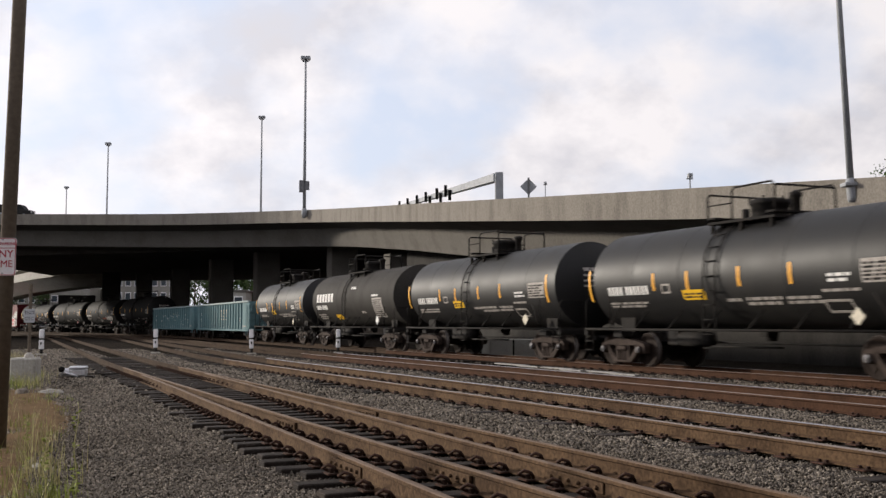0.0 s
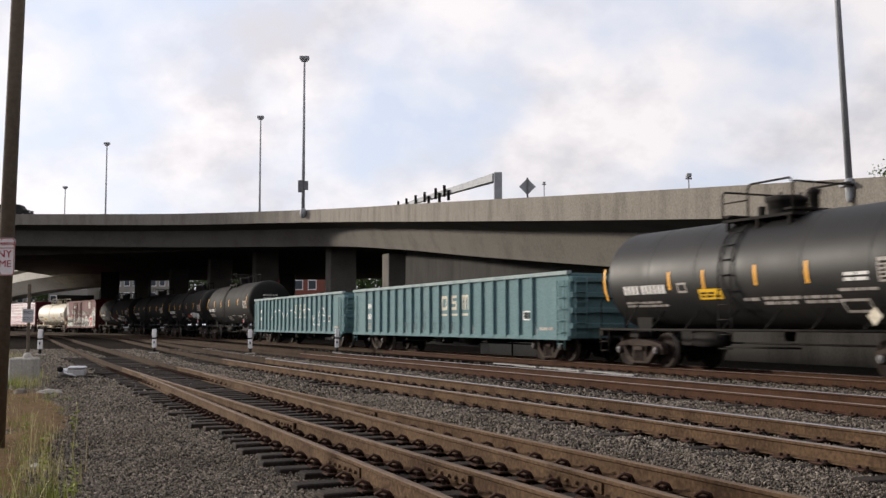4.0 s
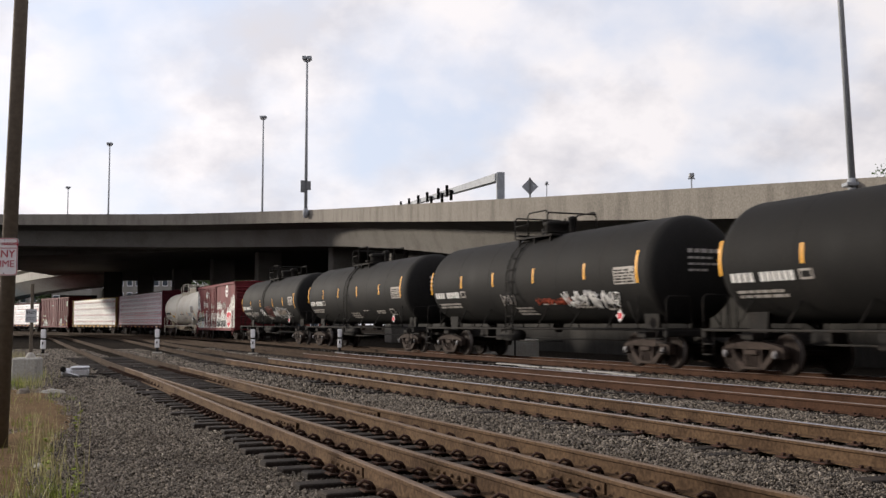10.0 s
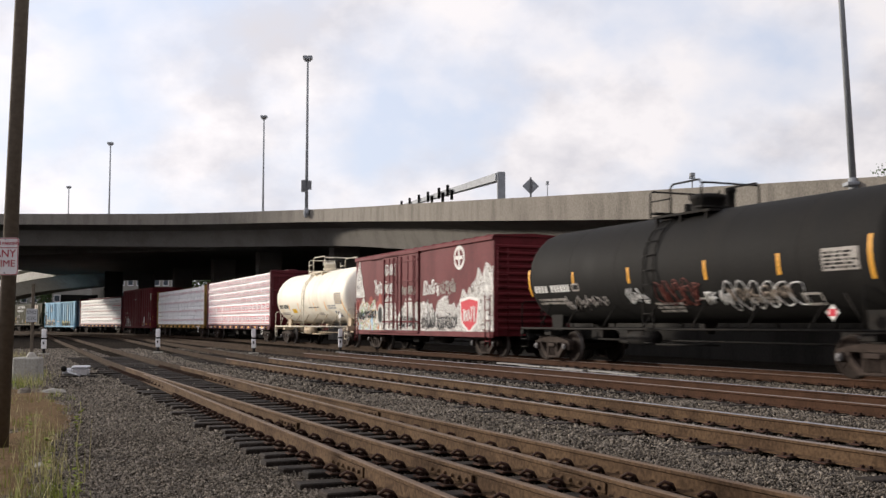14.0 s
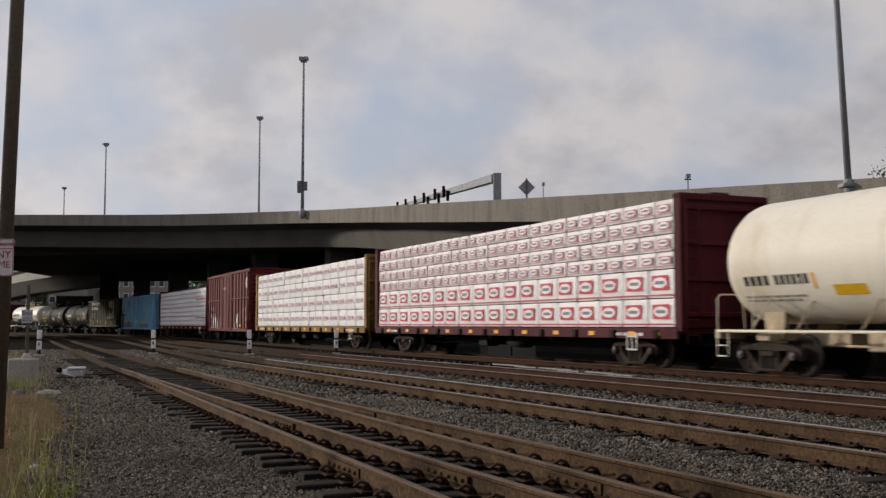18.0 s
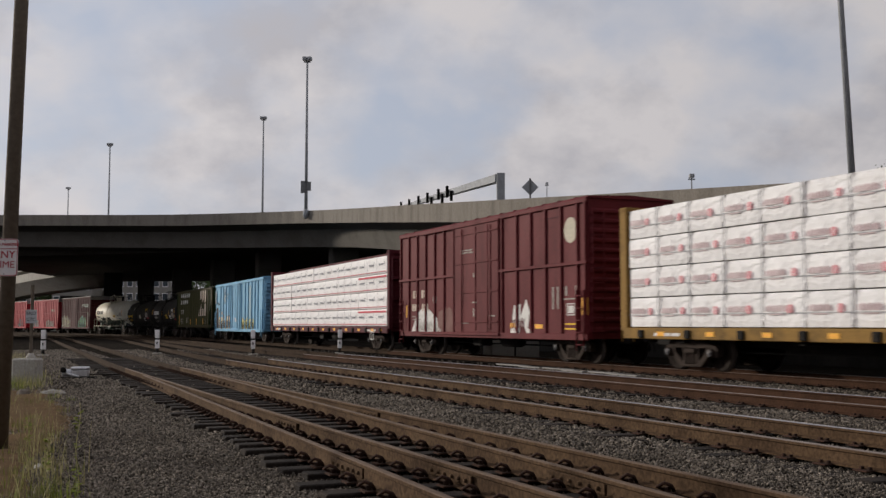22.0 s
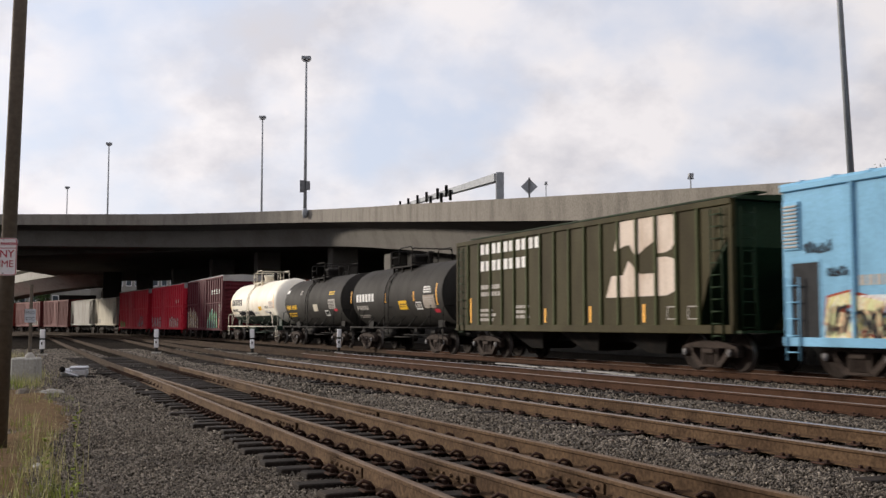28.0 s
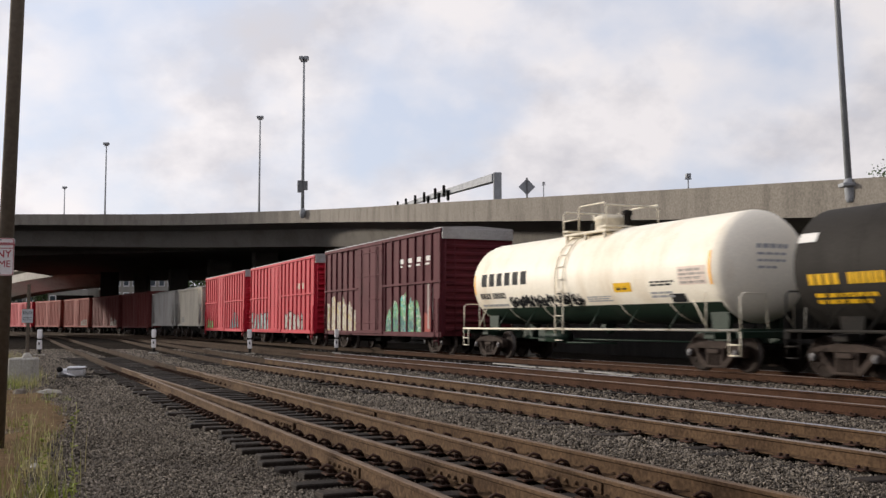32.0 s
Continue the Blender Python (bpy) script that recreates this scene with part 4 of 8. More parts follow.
def footing():
    ob = tagged(new("concrete_footing"), "pale concrete footing block behind the through track", "concrete block")
    ob.matrix_basis = pose(3.0, 46.6, -0.1, 0, 0, 20)
    part("block", Shape().box(-1.15, 1.15, -0.5, 0.5, 0.0, 0.82, 0.04), "concrete_pale", ob)
    part("joint_strip", Shape().box(-0.08, 0.0, -0.52, -0.49, 0.0, 0.8, 0.005), "dark", ob)


footing()


# ---- weeds ----
pale_boards()


def soil_patch():
    n, m = 26, 44
    sh, vs = Shape(), []
    for j in range(m + 1):
        for i in range(n + 1):
            u, v = i / n, j / m
            y = 7.4 + 17.0 * v
            x = -0.362 * y - 2.4 + (2.55 - 0.4 * math.sin(v * 9) * 0.6) * u
            edge = min(1.0, 6 * u, 6 * (1 - u), 8 * v, 8 * (1 - v))
            vs.append((x, y, -0.085 + edge * (0.035 + 0.045 * (0.5 + noise.noise(Vector((x * 1.1, y * 0.9, 0)))))))
    fs = [(j * (n + 1) + i, j * (n + 1) + i + 1, (j + 1) * (n + 1) + i + 1, (j + 1) * (n + 1) + i) for j in range(m) for i in range(n)]
    tagged(part("dry_soil", sh.add(vs, fs, True), "dry_soil"), "patch of dry brown soil with low weeds", "soil", kind="structure")


soil_patch()


def blades(name, mat, spots, label, seed, category="grass"):
    """Many thin bent blades, grown in tufts at (x, y, count, height, spread)."""
    rnd = random.Random(seed)
    vs, fs = [], []
    for x, y, cnt, h, sp in spots:
        for _ in range(cnt):
            bx, by = x + rnd.gauss(0, sp), y + rnd.gauss(0, sp)
            hh, az, lean = h * rnd.uniform(0.45, 1.1), rnd.uniform(0, 6.28), rnd.uniform(0.03, 0.45)
            w = rnd.uniform(0.0035, 0.008)
            dx, dy = math.cos(az), math.sin(az)
            k = len(vs)
            for q in range(4):
                t = q / 3
                off = lean * hh * t * t
                ww = w * (1 - t * 0.85)
                c = (bx + dx * off, by + dy * off, -0.08 + hh * t)
                vs += [(c[0] - dy * ww, c[1] + dx * ww, c[2]), (c[0] + dy * ww, c[1] - dx * ww, c[2])]
            fs += [(k + 2 * q, k + 2 * q + 1, k + 2 * q + 3, k + 2 * q + 2) for q in range(3)]
    me = bpy.data.meshes.new(name)
    me.from_pydata(vs, [], fs)
    me.materials.append(MAT[mat])
    tagged(new(name, me), label, category, kind="stuff")


def weeds():
    rnd = random.Random(8)
    dry, green = [], []
    for _ in range(340):
        y = 7.9 + 13.5 * rnd.random() ** 1.5
        u = rnd.random()
        x = -0.362 * y - 1.6 + 1.55 * u + rnd.gauss(0, 0.06)
        dry.append((x, y, rnd.randint(3, 9), rnd.choice((0.06, 0.08, 0.12, 0.26)) * rnd.uniform(0.8, 1.2), 0.10))
        if rnd.random() < 0.35:
            green.append((x + rnd.gauss(0, 0.2), y + rnd.gauss(0, 0.2), rnd.randint(6, 16), rnd.uniform(0.06, 0.18), 0.07))
    for px, y, h in ((62, 9.6, 0.5), (75, 10.4, 0.58), (90, 9.9, 0.52), (105, 10.2, 0.55), (118, 9.5, 0.42), (40, 10.8, 0.4), (68, 12.2, 0.5), (84, 11.8, 0.5)):
        dry.append(((px - 784) / 1850 * y, y, 15, h, 0.10))
    for px, y, h in ((95, 8.6, 0.22), (118, 8.5, 0.26), (45, 8.6, 0.16), (10, 9.2, 0.2), (70, 8.9, 0.2), (112, 8.9, 0.25)):
        green.append(((px - 784) / 1850 * y, y, 20, h, 0.08))
    for px, y in ((30, 24.0), (45, 23.2), (55, 24.6), (20, 25.2), (35, 27.5), (60, 27.8)):
        green.append(((px - 784) / 1850 * y, y, 40, 0.3, 0.16))
        dry.append(((px - 784) / 1850 * y, y + 0.6, 40, 0.35, 0.2))
    for i in range(40):
        y = rnd.uniform(34, 46)
        dry.append((-0.405 * y + rnd.uniform(-1.6, 0.5), y, 16, 0.4, 0.25))
    blades("dry_grass", "weed", dry, "thin dry yellow grass growing in the gravel", 4)
    blades("green_weeds", "weed_green", green, "low green weeds growing in the gravel", 5)


weeds()


def tall_weed(x, y, h, seed):
    rnd = random.Random(seed)
    top = tagged(new("tall_weed"), "single tall thin weed with small leaves", "weed")
    top.matrix_basis = pose(x, y, -0.08)
    pts = [(0.015 * math.sin(i * 1.1), 0.01 * math.cos(i), h * i / 8) for i in range(9)]
    part("stem", Shape().tube(pts, 0.006, 5, 0.003), "weed", top)
    lf = Shape()
    for i in range(46):
        z = h * rnd.uniform(0.05, 1.0)
        a, ln = rnd.uniform(0, 6.28), rnd.uniform(0.02, 0.06)
        d = Vector((math.cos(a), math.sin(a), rnd.uniform(-0.2, 0.8))).normalized()
        s = d.orthogonal().normalized() * ln * 0.22
        b = Vector((0, 0, z))
        lf.add([b, b + d * ln * 0.5 + s, b + d * ln, b + d * ln * 0.5 - s], [(0, 1, 2, 3)])
    part("leaves", lf, "weed_green", top)


tall_weed(-3.10, 8.95, 0.80, 1)
tall_weed(-3.42, 9.1, 0.5, 2)
tall_weed(-3.9, 9.9, 0.6, 3)
# ---- the freight train: each car stands on rail level with its front towards +x ----
SPEED = 11.0
WHEEL_R = 0.48
MAT["bearing"] = surface("bearing_cap", (0.17, 0.165, 0.17), 0.55, 0.3, dirt=(0.07, 0.058, 0.05), dirt_amount=0.55, scale=6, grain=40, bump=0.05)
TRAIN = []      # car, half distance of its bogies, place along the line at 0 s
WHEELSETS = []


def wheelset_mesh():
    sh = Shape()
    sh.lathe([(-1.12, 0.0), (-1.12, 0.075), (-0.86, 0.085), (-0.80, 0.10), (0.80, 0.10), (0.86, 0.085), (1.12, 0.075), (1.12, 0.0)], 12, "y")
    for e in (-1, 1):
        sh.lathe([(e * 0.845, 0.11), (e * 0.845, 0.17), (e * 0.79, 0.22), (e * 0.785, 0.38), (e * 0.825, 0.415), (e * 0.83, WHEEL_R - 0.008), (e * 0.80, WHEEL_R),
                  (e * 0.72, WHEEL_R), (e * 0.708, WHEEL_R + 0.028), (e * 0.685, WHEEL_R + 0.02), (e * 0.685, 0.41), (e * 0.73, 0.37), (e * 0.73, 0.2), (e * 0.69, 0.11)], 32, "y")
        for k in range(3):
            t = 2.1 * k
            sh.box(-0.05, 0.05, e * 0.78, e * 0.80, -0.03, 0.03, m=pose(0, 0, 0, 0, math.degrees(t), 0) @ pose(0.30, 0, 0))
    me = sh.mesh("wheelset")
    me.materials.append(MAT["wheel"]); me.materials.append(MAT["tread"])
    for p in me.polygons:
        r = math.hypot(p.center.x, p.center.z)
        if r > WHEEL_R - 0.035 and abs(p.center.y) > 0.74:
            p.material_index = 1
    return me


def side_frame_mesh():
    """Cast side frame: arched top member, sloping lower members, open triangles and a spring nest."""
    sh = Shape()
    y0, y1 = -0.10, 0.10
    sh.prism([(-0.66, 0.60), (0.66, 0.60), (0.56, 0.74), (0.30, 0.78), (-0.30, 0.78), (-0.56, 0.74)], y0, y1)
    for e in (-1, 1):
        sh.prism([(e * 0.62, 0.60), (e * 0.56, 0.74), (e * 0.84, 0.70), (e * 1.05, 0.64), (e * 1.10, 0.56), (e * 1.09, 0.38), (e * 1.02, 0.38), (e * 1.00, 0.56), (e * 0.78, 0.58)], y0, y1)
        sh.prism([(e * 0.80, 0.62), (e * 0.76, 0.42), (e * 0.42, 0.11), (e * 0.28, 0.11), (e * 0.28, 0.18), (e * 0.64, 0.50), (e * 0.66, 0.62)], y0, y1)
        sh.prism([(e * 0.24, 0.62), (e * 0.33, 0.62), (e * 0.33, 0.16), (e * 0.24, 0.16)], y0 + 0.01, y1 - 0.01)
        sh.lathe([(-0.19, 0.0), (-0.19, 0.09), (-0.15, 0.115), (0.08, 0.12)], 16, "y", (e * 0.89, 0, WHEEL_R))
        sh.lathe([(-0.215, 0.0), (-0.215, 0.05), (-0.185, 0.055)], 8, "y", (e * 0.89, 0, WHEEL_R))
        for q in range(3):
            sh.lathe([(-0.205, 0.0), (-0.205, 0.018), (-0.18, 0.02)], 6, "y", (e * 0.89 + 0.075 * math.cos(2.1 * q + 0.5), 0, WHEEL_R + 0.075 * math.sin(2.1 * q + 0.5)))
    sh.box(-0.32, 0.32, y0 - 0.02, y1 + 0.02, 0.10, 0.17, 0.02)
    for x in (-0.15, 0.0, 0.15):
        sh.lathe([(0.17 + 0.03 * i, 0.07 if i % 2 else 0.052) for i in range(11)], 10, "z", (x, -0.02, 0))
    sh.box(-0.235, 0.235, y0 - 0.06, y1, 0.46, 0.58, 0.02)
    me = sh.mesh("side_frame")
    me.materials.append(MAT["truck_steel"]); me.materials.append(MAT["bearing"])
    for p in me.polygons:
        if p.center.y < -0.15 and math.hypot(abs(p.center.x) - 0.89, p.center.z - WHEEL_R) < 0.10:
            p.material_index = 1
    return me


WHEELSET, SIDE_FRAME = wheelset_mesh(), side_frame_mesh()
BOLSTER = Shape().box(-0.20, 0.20, -1.05, 1.05, 0.42, 0.66, 0.03).box(-0.28, 0.28, -0.30, 0.30, 0.62, 0.82, 0.03).mesh("bogie")
_c = Shape().box(0.0, 0.55, -0.09, 0.09, 0.76, 0.96, 0.02).box(0.45, 0.72, -0.15, 0.15, 0.70, 1.02, 0.04).box(-0.6, 0.05, -0.2, 0.2, 0.68, 1.0, 0.02)
_c.tube([(0.35, 0.25, 0.78), (0.55, 0.22, 0.50), (0.72, 0.10, 0.42)], 0.025, 6)
COUPLER = _c.mesh("coupler")


def bogies(top, tc, half):
    for e in (-1, 1):
        b = part("bogie", BOLSTER, "dark", top, "cast steel bogie", at=pose(e * tc, 0, 0))
        for sd in (-1, 1):
            part("side_frame", SIDE_FRAME, None, b, at=pose(0, sd * 1.0, 0, 0, 0, 0 if sd < 0 else 180))
        for k in (-1, 1):
            w = part("wheelset", WHEELSET, None, b, at=pose(k * 0.89, 0, WHEEL_R))
            WHEELSETS.append((w, k * 0.89))
        part("coupler", COUPLER, "dark", top, at=pose(e * (half - 0.68), 0, 0, 0, 0, 0 if e > 0 else 180))


def car_base(name, label, category):
    return tagged(new(name), label, category, "cars of the freight train")


def enlist(top, front, rear, tc):
    """A car between two couplings, given by their places along the line at 0 s."""
    TRAIN.append((top, tc, (front + rear) / 2))


def ladder(top, x, y, z0, z1, mat, n=5, w=0.42, side=True, name="ladder"):
    sh = Shape()
    for e in (-1, 1):
        p = (x + e * w / 2, y, 0) if side else (x, y + e * w / 2, 0)
        sh.tube([(p[0], p[1], z0), (p[0], p[1], z1)], 0.022, 6)
    for k in range(n):
        z = z0 + (k + 0.5) * (z1 - z0) / n
        sh.tube([(x - w / 2, y, z), (x + w / 2, y, z)] if side else [(x, y - w / 2, z), (x, y + w / 2, z)], 0.018, 6)
    return part(name, sh, mat, top)


def flat_marks(name, rects, y, mat, top, label="", tilt=None):
    """Painted bars on a flat side that faces -y."""
    sh = Shape()
    for x0, x1, z0, z1 in rects:
        sh.box(x0, x1, y - 0.006, y + 0.002, z0, z1)
    return part(name, sh, mat, top, label)


def round_marks(name, rects, zc, r, mat, top, label=""):
    """Painted bars that follow the tank's near side; z is the height above the tank's axis."""
    sh = Shape()
    for x0, x1, z0, z1 in rects:
        n = max(1, int((z1 - z0) / 0.12))
        t0, t1 = math.asin(max(-1, min(1, z0 / r))), math.asin(max(-1, min(1, z1 / r)))
        vs = []
        for k in range(n + 1):
            t = t0 + (t1 - t0) * k / n
            for rr in (r + 0.003, r + 0.009):
                for x in (x0, x1):
                    vs.append((x, -rr * math.cos(t), zc + rr * math.sin(t)))
        fs = []
        for k in range(n):
            a, b = 4 * k, 4 * k + 4
            fs += [(a + 2, a + 3, b + 3, b + 2), (a, b, b + 1, a + 1), (a, a + 2, b + 2, b), (a + 1, b + 1, b + 3, a + 3)]
        fs += [(0, 1, 3, 2), (4 * n, 4 * n + 2, 4 * n + 3, 4 * n + 1)]
        sh.add(vs, fs)
    return part(name, sh, mat, top, label)


def block_word(x, z, w, h, n, gap=0.34):
    """n plain blocks in a row, where letters stand."""
    cw = w / n
    return [(x + i * cw, x + (i + 1 - gap) * cw, z, z + h) for i in range(n)]


def small_print(x, z, w, h, rows, rnd, fill=0.8):
    out, rh = [], h / rows
    for r in range(rows):
        xx = x
        while xx < x + w * rnd.uniform(0.75, 1.0):
            ww = rnd.uniform(0.10, 0.35)
            out.append((xx, min(xx + ww, x + w), z + r * rh, z + r * rh + rh * 0.6))
            xx += ww + 0.06
    return out


def tank_car(label, front, rear, D, zc, shell, body, big=None, bars=None, steel="dark", seed=1, lower=None, rail_mat=None, belly=None, stains=(), dish=0.24, knuckle=0.78, rail=(-1.25, 1.25)):
    """A tank car; shell is the tank's whole length, lower the colour of the frame, belly a second colour for the tank's lower part."""
    rnd = random.Random(seed)
    half, R = (rear - front) / 2, D / 2
    tc = half - 2.2
    top = car_base("tank_car", label, "tank car")
    lower = lower or steel
    rail_mat = rail_mat or lower
    h = shell / 2
    hd = dish * D
    if knuckle < 0.6:   # shallow dished head with a sharp rim
        prof = [(-h + hd * (k / 8) ** 2, R * k / 8) for k in range(9)]
    else:
        prof = [(-h, 0.0)] + [(-h + hd * (1 - math.cos(t)), R * math.sin(t) ** knuckle) for t in (radians(a) for a in (8, 18, 30, 42, 54, 66, 78, 90))]
    tank = part("tank", Shape().lathe([(-h + hd, R), (-h * 0.3, R), (h * 0.3, R), (h - hd, R)], 56, "x", (0, 0, zc)), body, top)
    for e in (-1, 1):
        part("tank_head", Shape().lathe([(-e * x, r) for x, r in (prof if e < 0 else prof[::-1])][::e * -1], 56, "x", (0, 0, zc)), body, top)
    if belly:
        tank.data.materials.append(MAT[belly])
        for p in tank.data.polygons:
            if p.center.z < zc - 0.64 * R and abs(p.center.x) < h - 0.15:
                p.material_index = 1
    # ring seams and the wide band at the middle
    for x in (-h * 0.62, -h * 0.30, h * 0.30, h * 0.62):
        part("weld_seam", Shape().lathe([(x - 0.03, R + 0.001), (x - 0.012, R + 0.007), (x + 0.012, R + 0.007), (x + 0.03, R + 0.001)], 56, "x", (0, 0, zc)), body, top)
    # small print on the leading head
    def on_head(y, z):
        if knuckle < 0.6:
            return h - hd * (math.hypot(y, z) / R) ** 2 + 0.004
        rr = min(0.999, math.hypot(y, z) / R) ** (1 / knuckle)
        return h - hd * (1 - math.sqrt(1 - rr * rr)) + 0.004
    hp = Shape()
    for k, (w2, th) in enumerate(((0.95, 0.11), (0.75, 0.06), (0.85, 0.06), (0.55, 0.06))):
        z0, y1 = 0.42 - 0.17 * k, -0.55
        while y1 < -0.55 + w2:
            y2 = y1 + rnd.uniform(0.10, 0.22)
            q = [(y1, z0), (y2, z0), (y2, z0 + th), (y1, z0 + th)]
            hp.add([(on_head(a, b), a, zc + b) for a, b in q] + [(on_head(a, b) - 0.006, a, zc + b) for a, b in q], [(0, 1, 2, 3), (7, 6, 5, 4), (0, 4, 5, 1), (1, 5, 6, 2), (2, 6, 7, 3), (3, 7, 4, 0)])
            y1 = y2 + 0.05
    part("small_print", hp, "print_faint" if "cream" in body else "pale", top)
    # platform, manway, railing
    pl = Shape()
    zt = zc + R
    for e in (-1, 1):
        pl.box(-1.25, 1.25, e * 0.75 - 0.22, e * 0.75 + 0.22, zt - 0.13, zt - 0.07)
        for x in (-1.1, 0.0, 1.1):
            pl.box(x - 0.03, x + 0.03, e * 0.9 - 0.05, e * 0.9 + 0.05, zt - 0.42, zt - 0.10)
    pl.box(rail[0] - 0.03, rail[0] + 0.3, -0.97, 0.97, zt + 0.0, zt + 0.05).box(rail[1] - 0.3, rail[1] + 0.03, -0.97, 0.97, zt + 0.0, zt + 0.05)
    part("platform", pl, rail_mat, top)
    man = Shape().lathe([(zt - 0.08, 0.46), (zt + 0.30, 0.46), (zt + 0.32, 0.50), (zt + 0.42, 0.50), (zt + 0.47, 0.40), (zt + 0.50, 0.0)], 20, "z")
    for q in range(6):
        man.lathe([(zt + 0.34, 0.03), (zt + 0.52, 0.03), (zt + 0.52, 0.0)], 6, "z", (0.49 * math.cos(q * 1.05), 0.49 * math.sin(q * 1.05), 0))
    part("manway", man, rail_mat if body != "black" else "dark", top)
    part("valve", Shape().lathe([(zt - 0.05, 0.12), (zt + 0.42, 0.12), (zt + 0.45, 0.16), (zt + 0.55, 0.16), (zt + 0.6, 0.0)], 10, "z", (0.82, 0.1, 0)), "dark", top)
    part("vent", Shape().lathe([(zt - 0.05, 0.10), (zt + 0.28, 0.10), (zt + 0.3, 0.0)], 10, "z", (-0.78, -0.1, 0)), "dark", top)
    
    # railing: a hoop across each end and a longer one along each side
    r0, r1 = rail
    zb, zr = zt - 0.1, zt + 0.66
    for x in (r0, r1):
        part("end_hoop", Shape().tube([(x, -0.95, zb), (x, -0.95, zr - 0.08), (x, -0.88, zr), (x, 0.88, zr), (x, 0.95, zr - 0.08), (x, 0.95, zb)], 0.027, 8), rail_mat, top)
    for e in (-1, 1):
        y = e * 0.95
        part("side_hoop", Shape().tube([(r0 + 0.95, y, zb), (r0 + 0.95, y, zr - 0.02), (r0 + 1.05, y, zr + 0.08), (r1 - 0.10, y, zr + 0.08), (r1, y, zr - 0.02)], 0.027, 8), rail_mat, top)
        part("railing", Shape().tube([(r0, y, zt + 0.36), (r0 + 0.95, y, zt + 0.36)], 0.02, 6), rail_mat, top)
    # side ladder that bows with the tank
    for x in (-0.24, 0.24):
        pts = []
        for a in range(80, -71, -15):
            t = radians(a)
            pts.append((x - 0.62, -(R + 0.06) * math.cos(t), zc + (R + 0.06) * math.sin(t)) if a >= 0 else (x - 0.62, -(R + 0.06), max(0.55, zc + (R + 0.06) * a / 60)))
        part("ladder_rail", Shape().tube(pts, 0.022, 6), rail_mat, top)
    for i in range(11):
        a = 72 - i * 15
        t = radians(a)
        p = (-(R + 0.06) * math.cos(t), zc + (R + 0.06) * math.sin(t)) if a >= 0 else (-(R + 0.06), max(0.6, zc + (R + 0.06) * a / 60))
        part("rung", Shape().tube([(-0.86, *p), (-0.38, *p)], 0.016, 6), rail_mat, top)
    # sills, saddles, running rail
    for e in (-1, 1):
        sill = Shape().box(e * (half - 0.75) - (3.2 if e > 0 else 0), e * (half - 0.75) + (3.2 if e < 0 else 0), -0.26, 0.26, 0.72, 1.05, 0.02)
        sill.box(e * (half - 0.80) - 0.10, e * (half - 0.80) + 0.10, -1.45, 1.45, 0.86, 1.04, 0.02)
        part("stub_sill", sill, lower, top)
        sd = Shape()
        for y in (-1, 1):
            sd.prism([(e * tc - 0.28, 0.86), (e * tc + 0.28, 0.86), (e * tc + 0.42, zc - 0.55 * R), (e * tc - 0.42, zc - 0.55 * R)], y * 0.82 - 0.06, y * 0.82 + 0.06)
        sd.box(e * tc - 0.22, e * tc + 0.22, -1.25, 1.25, 0.82, 1.0, 0.02)
        part("saddle", sd, lower, top)
        # end platform, its railing and steps
        pf = Shape().box(e * (half - 1.05) - 0.32, e * (half - 1.05) + 0.32, -1.45, 1.45, 1.04, 1.09)
        part("end_platform", pf, lower, top)
        xe = e * (half - 0.78)
        for y in (-1.42, 1.42):
            part("end_railing", Shape().tube([(xe, y, 0.98), (xe, y, 1.85), (xe, y * 0.93, 1.95), (xe, y * 0.45, 1.95), (xe, y * 0.40, 1.05)], 0.02, 6), rail_mat, top)
            part("grab_post", Shape().tube([(xe - e * 1.3, y, 1.05), (xe - e * 1.3, y, 2.0)], 0.02, 6).tube([(xe - e * 1.3, y, 1.15), (xe - e * 1.9, y * 0.96, 1.85)], 0.02, 6), rail_mat, top)
        for y in (-1.44, 1.44):
            st = Shape()
            for xx in (xe, xe - e * 0.42):
                st.tube([(xx, y, 1.02), (xx, y, 0.42)], 0.02, 6)
            for z in (0.44, 0.70):
                st.tube([(xe, y, z), (xe - e * 0.42, y, z)], 0.02, 6)
            part("step", st, rail_mat, top)
    for y in (-1.46, 1.46):
        run = Shape().tube([(-half + 0.8, y, 1.05), (half - 0.8, y, 1.05)], 0.035, 6)
        part("running_rail", run, rail_mat, top)
        for i, x in enumerate(np.linspace(-tc * 0.78, tc * 0.78, 6)):
            part("rail_bracket", Shape().tube([(x, y, 1.05), (x + 0.25, y * 0.78, zc - 0.66 * R)], 0.022, 5), lower, top)
    under = Shape().lathe([(-0.7, 0.0), (-0.7, 0.2), (0.5, 0.2), (0.55, 0.0)], 14, "x", (-2.2, -0.55, 0.80)).box(-3.4, -2.9, -0.7, -0.2, 0.62, 1.05, 0.03)
    under.tube([(-tc, -0.35, 0.72), (tc, -0.35, 0.72)], 0.03, 6).tube([(-1.5, -0.7, 0.62), (0.6, -0.2, 0.62)], 0.03, 6)
    part("brake_gear", under, lower, top)
    part("outlet", Shape().lathe([(zc - R - 0.30, 0.0), (zc - R - 0.30, 0.12), (zc - R - 0.1, 0.16), (zc - R + 0.1, 0.25)], 12, "z").box(-0.12, 0.12, -0.28, -0.12, zc - R - 0.2, zc - R - 0.02), lower, top)
    bogies(top, tc, half)
    # markings of the near side
    for x, z0, z1 in (bars or ()):
        round_marks("reflector_strip", [(x * h - 0.045, x * h + 0.045, z0, z1)], zc, R, "orange", top, "orange reflective strip")
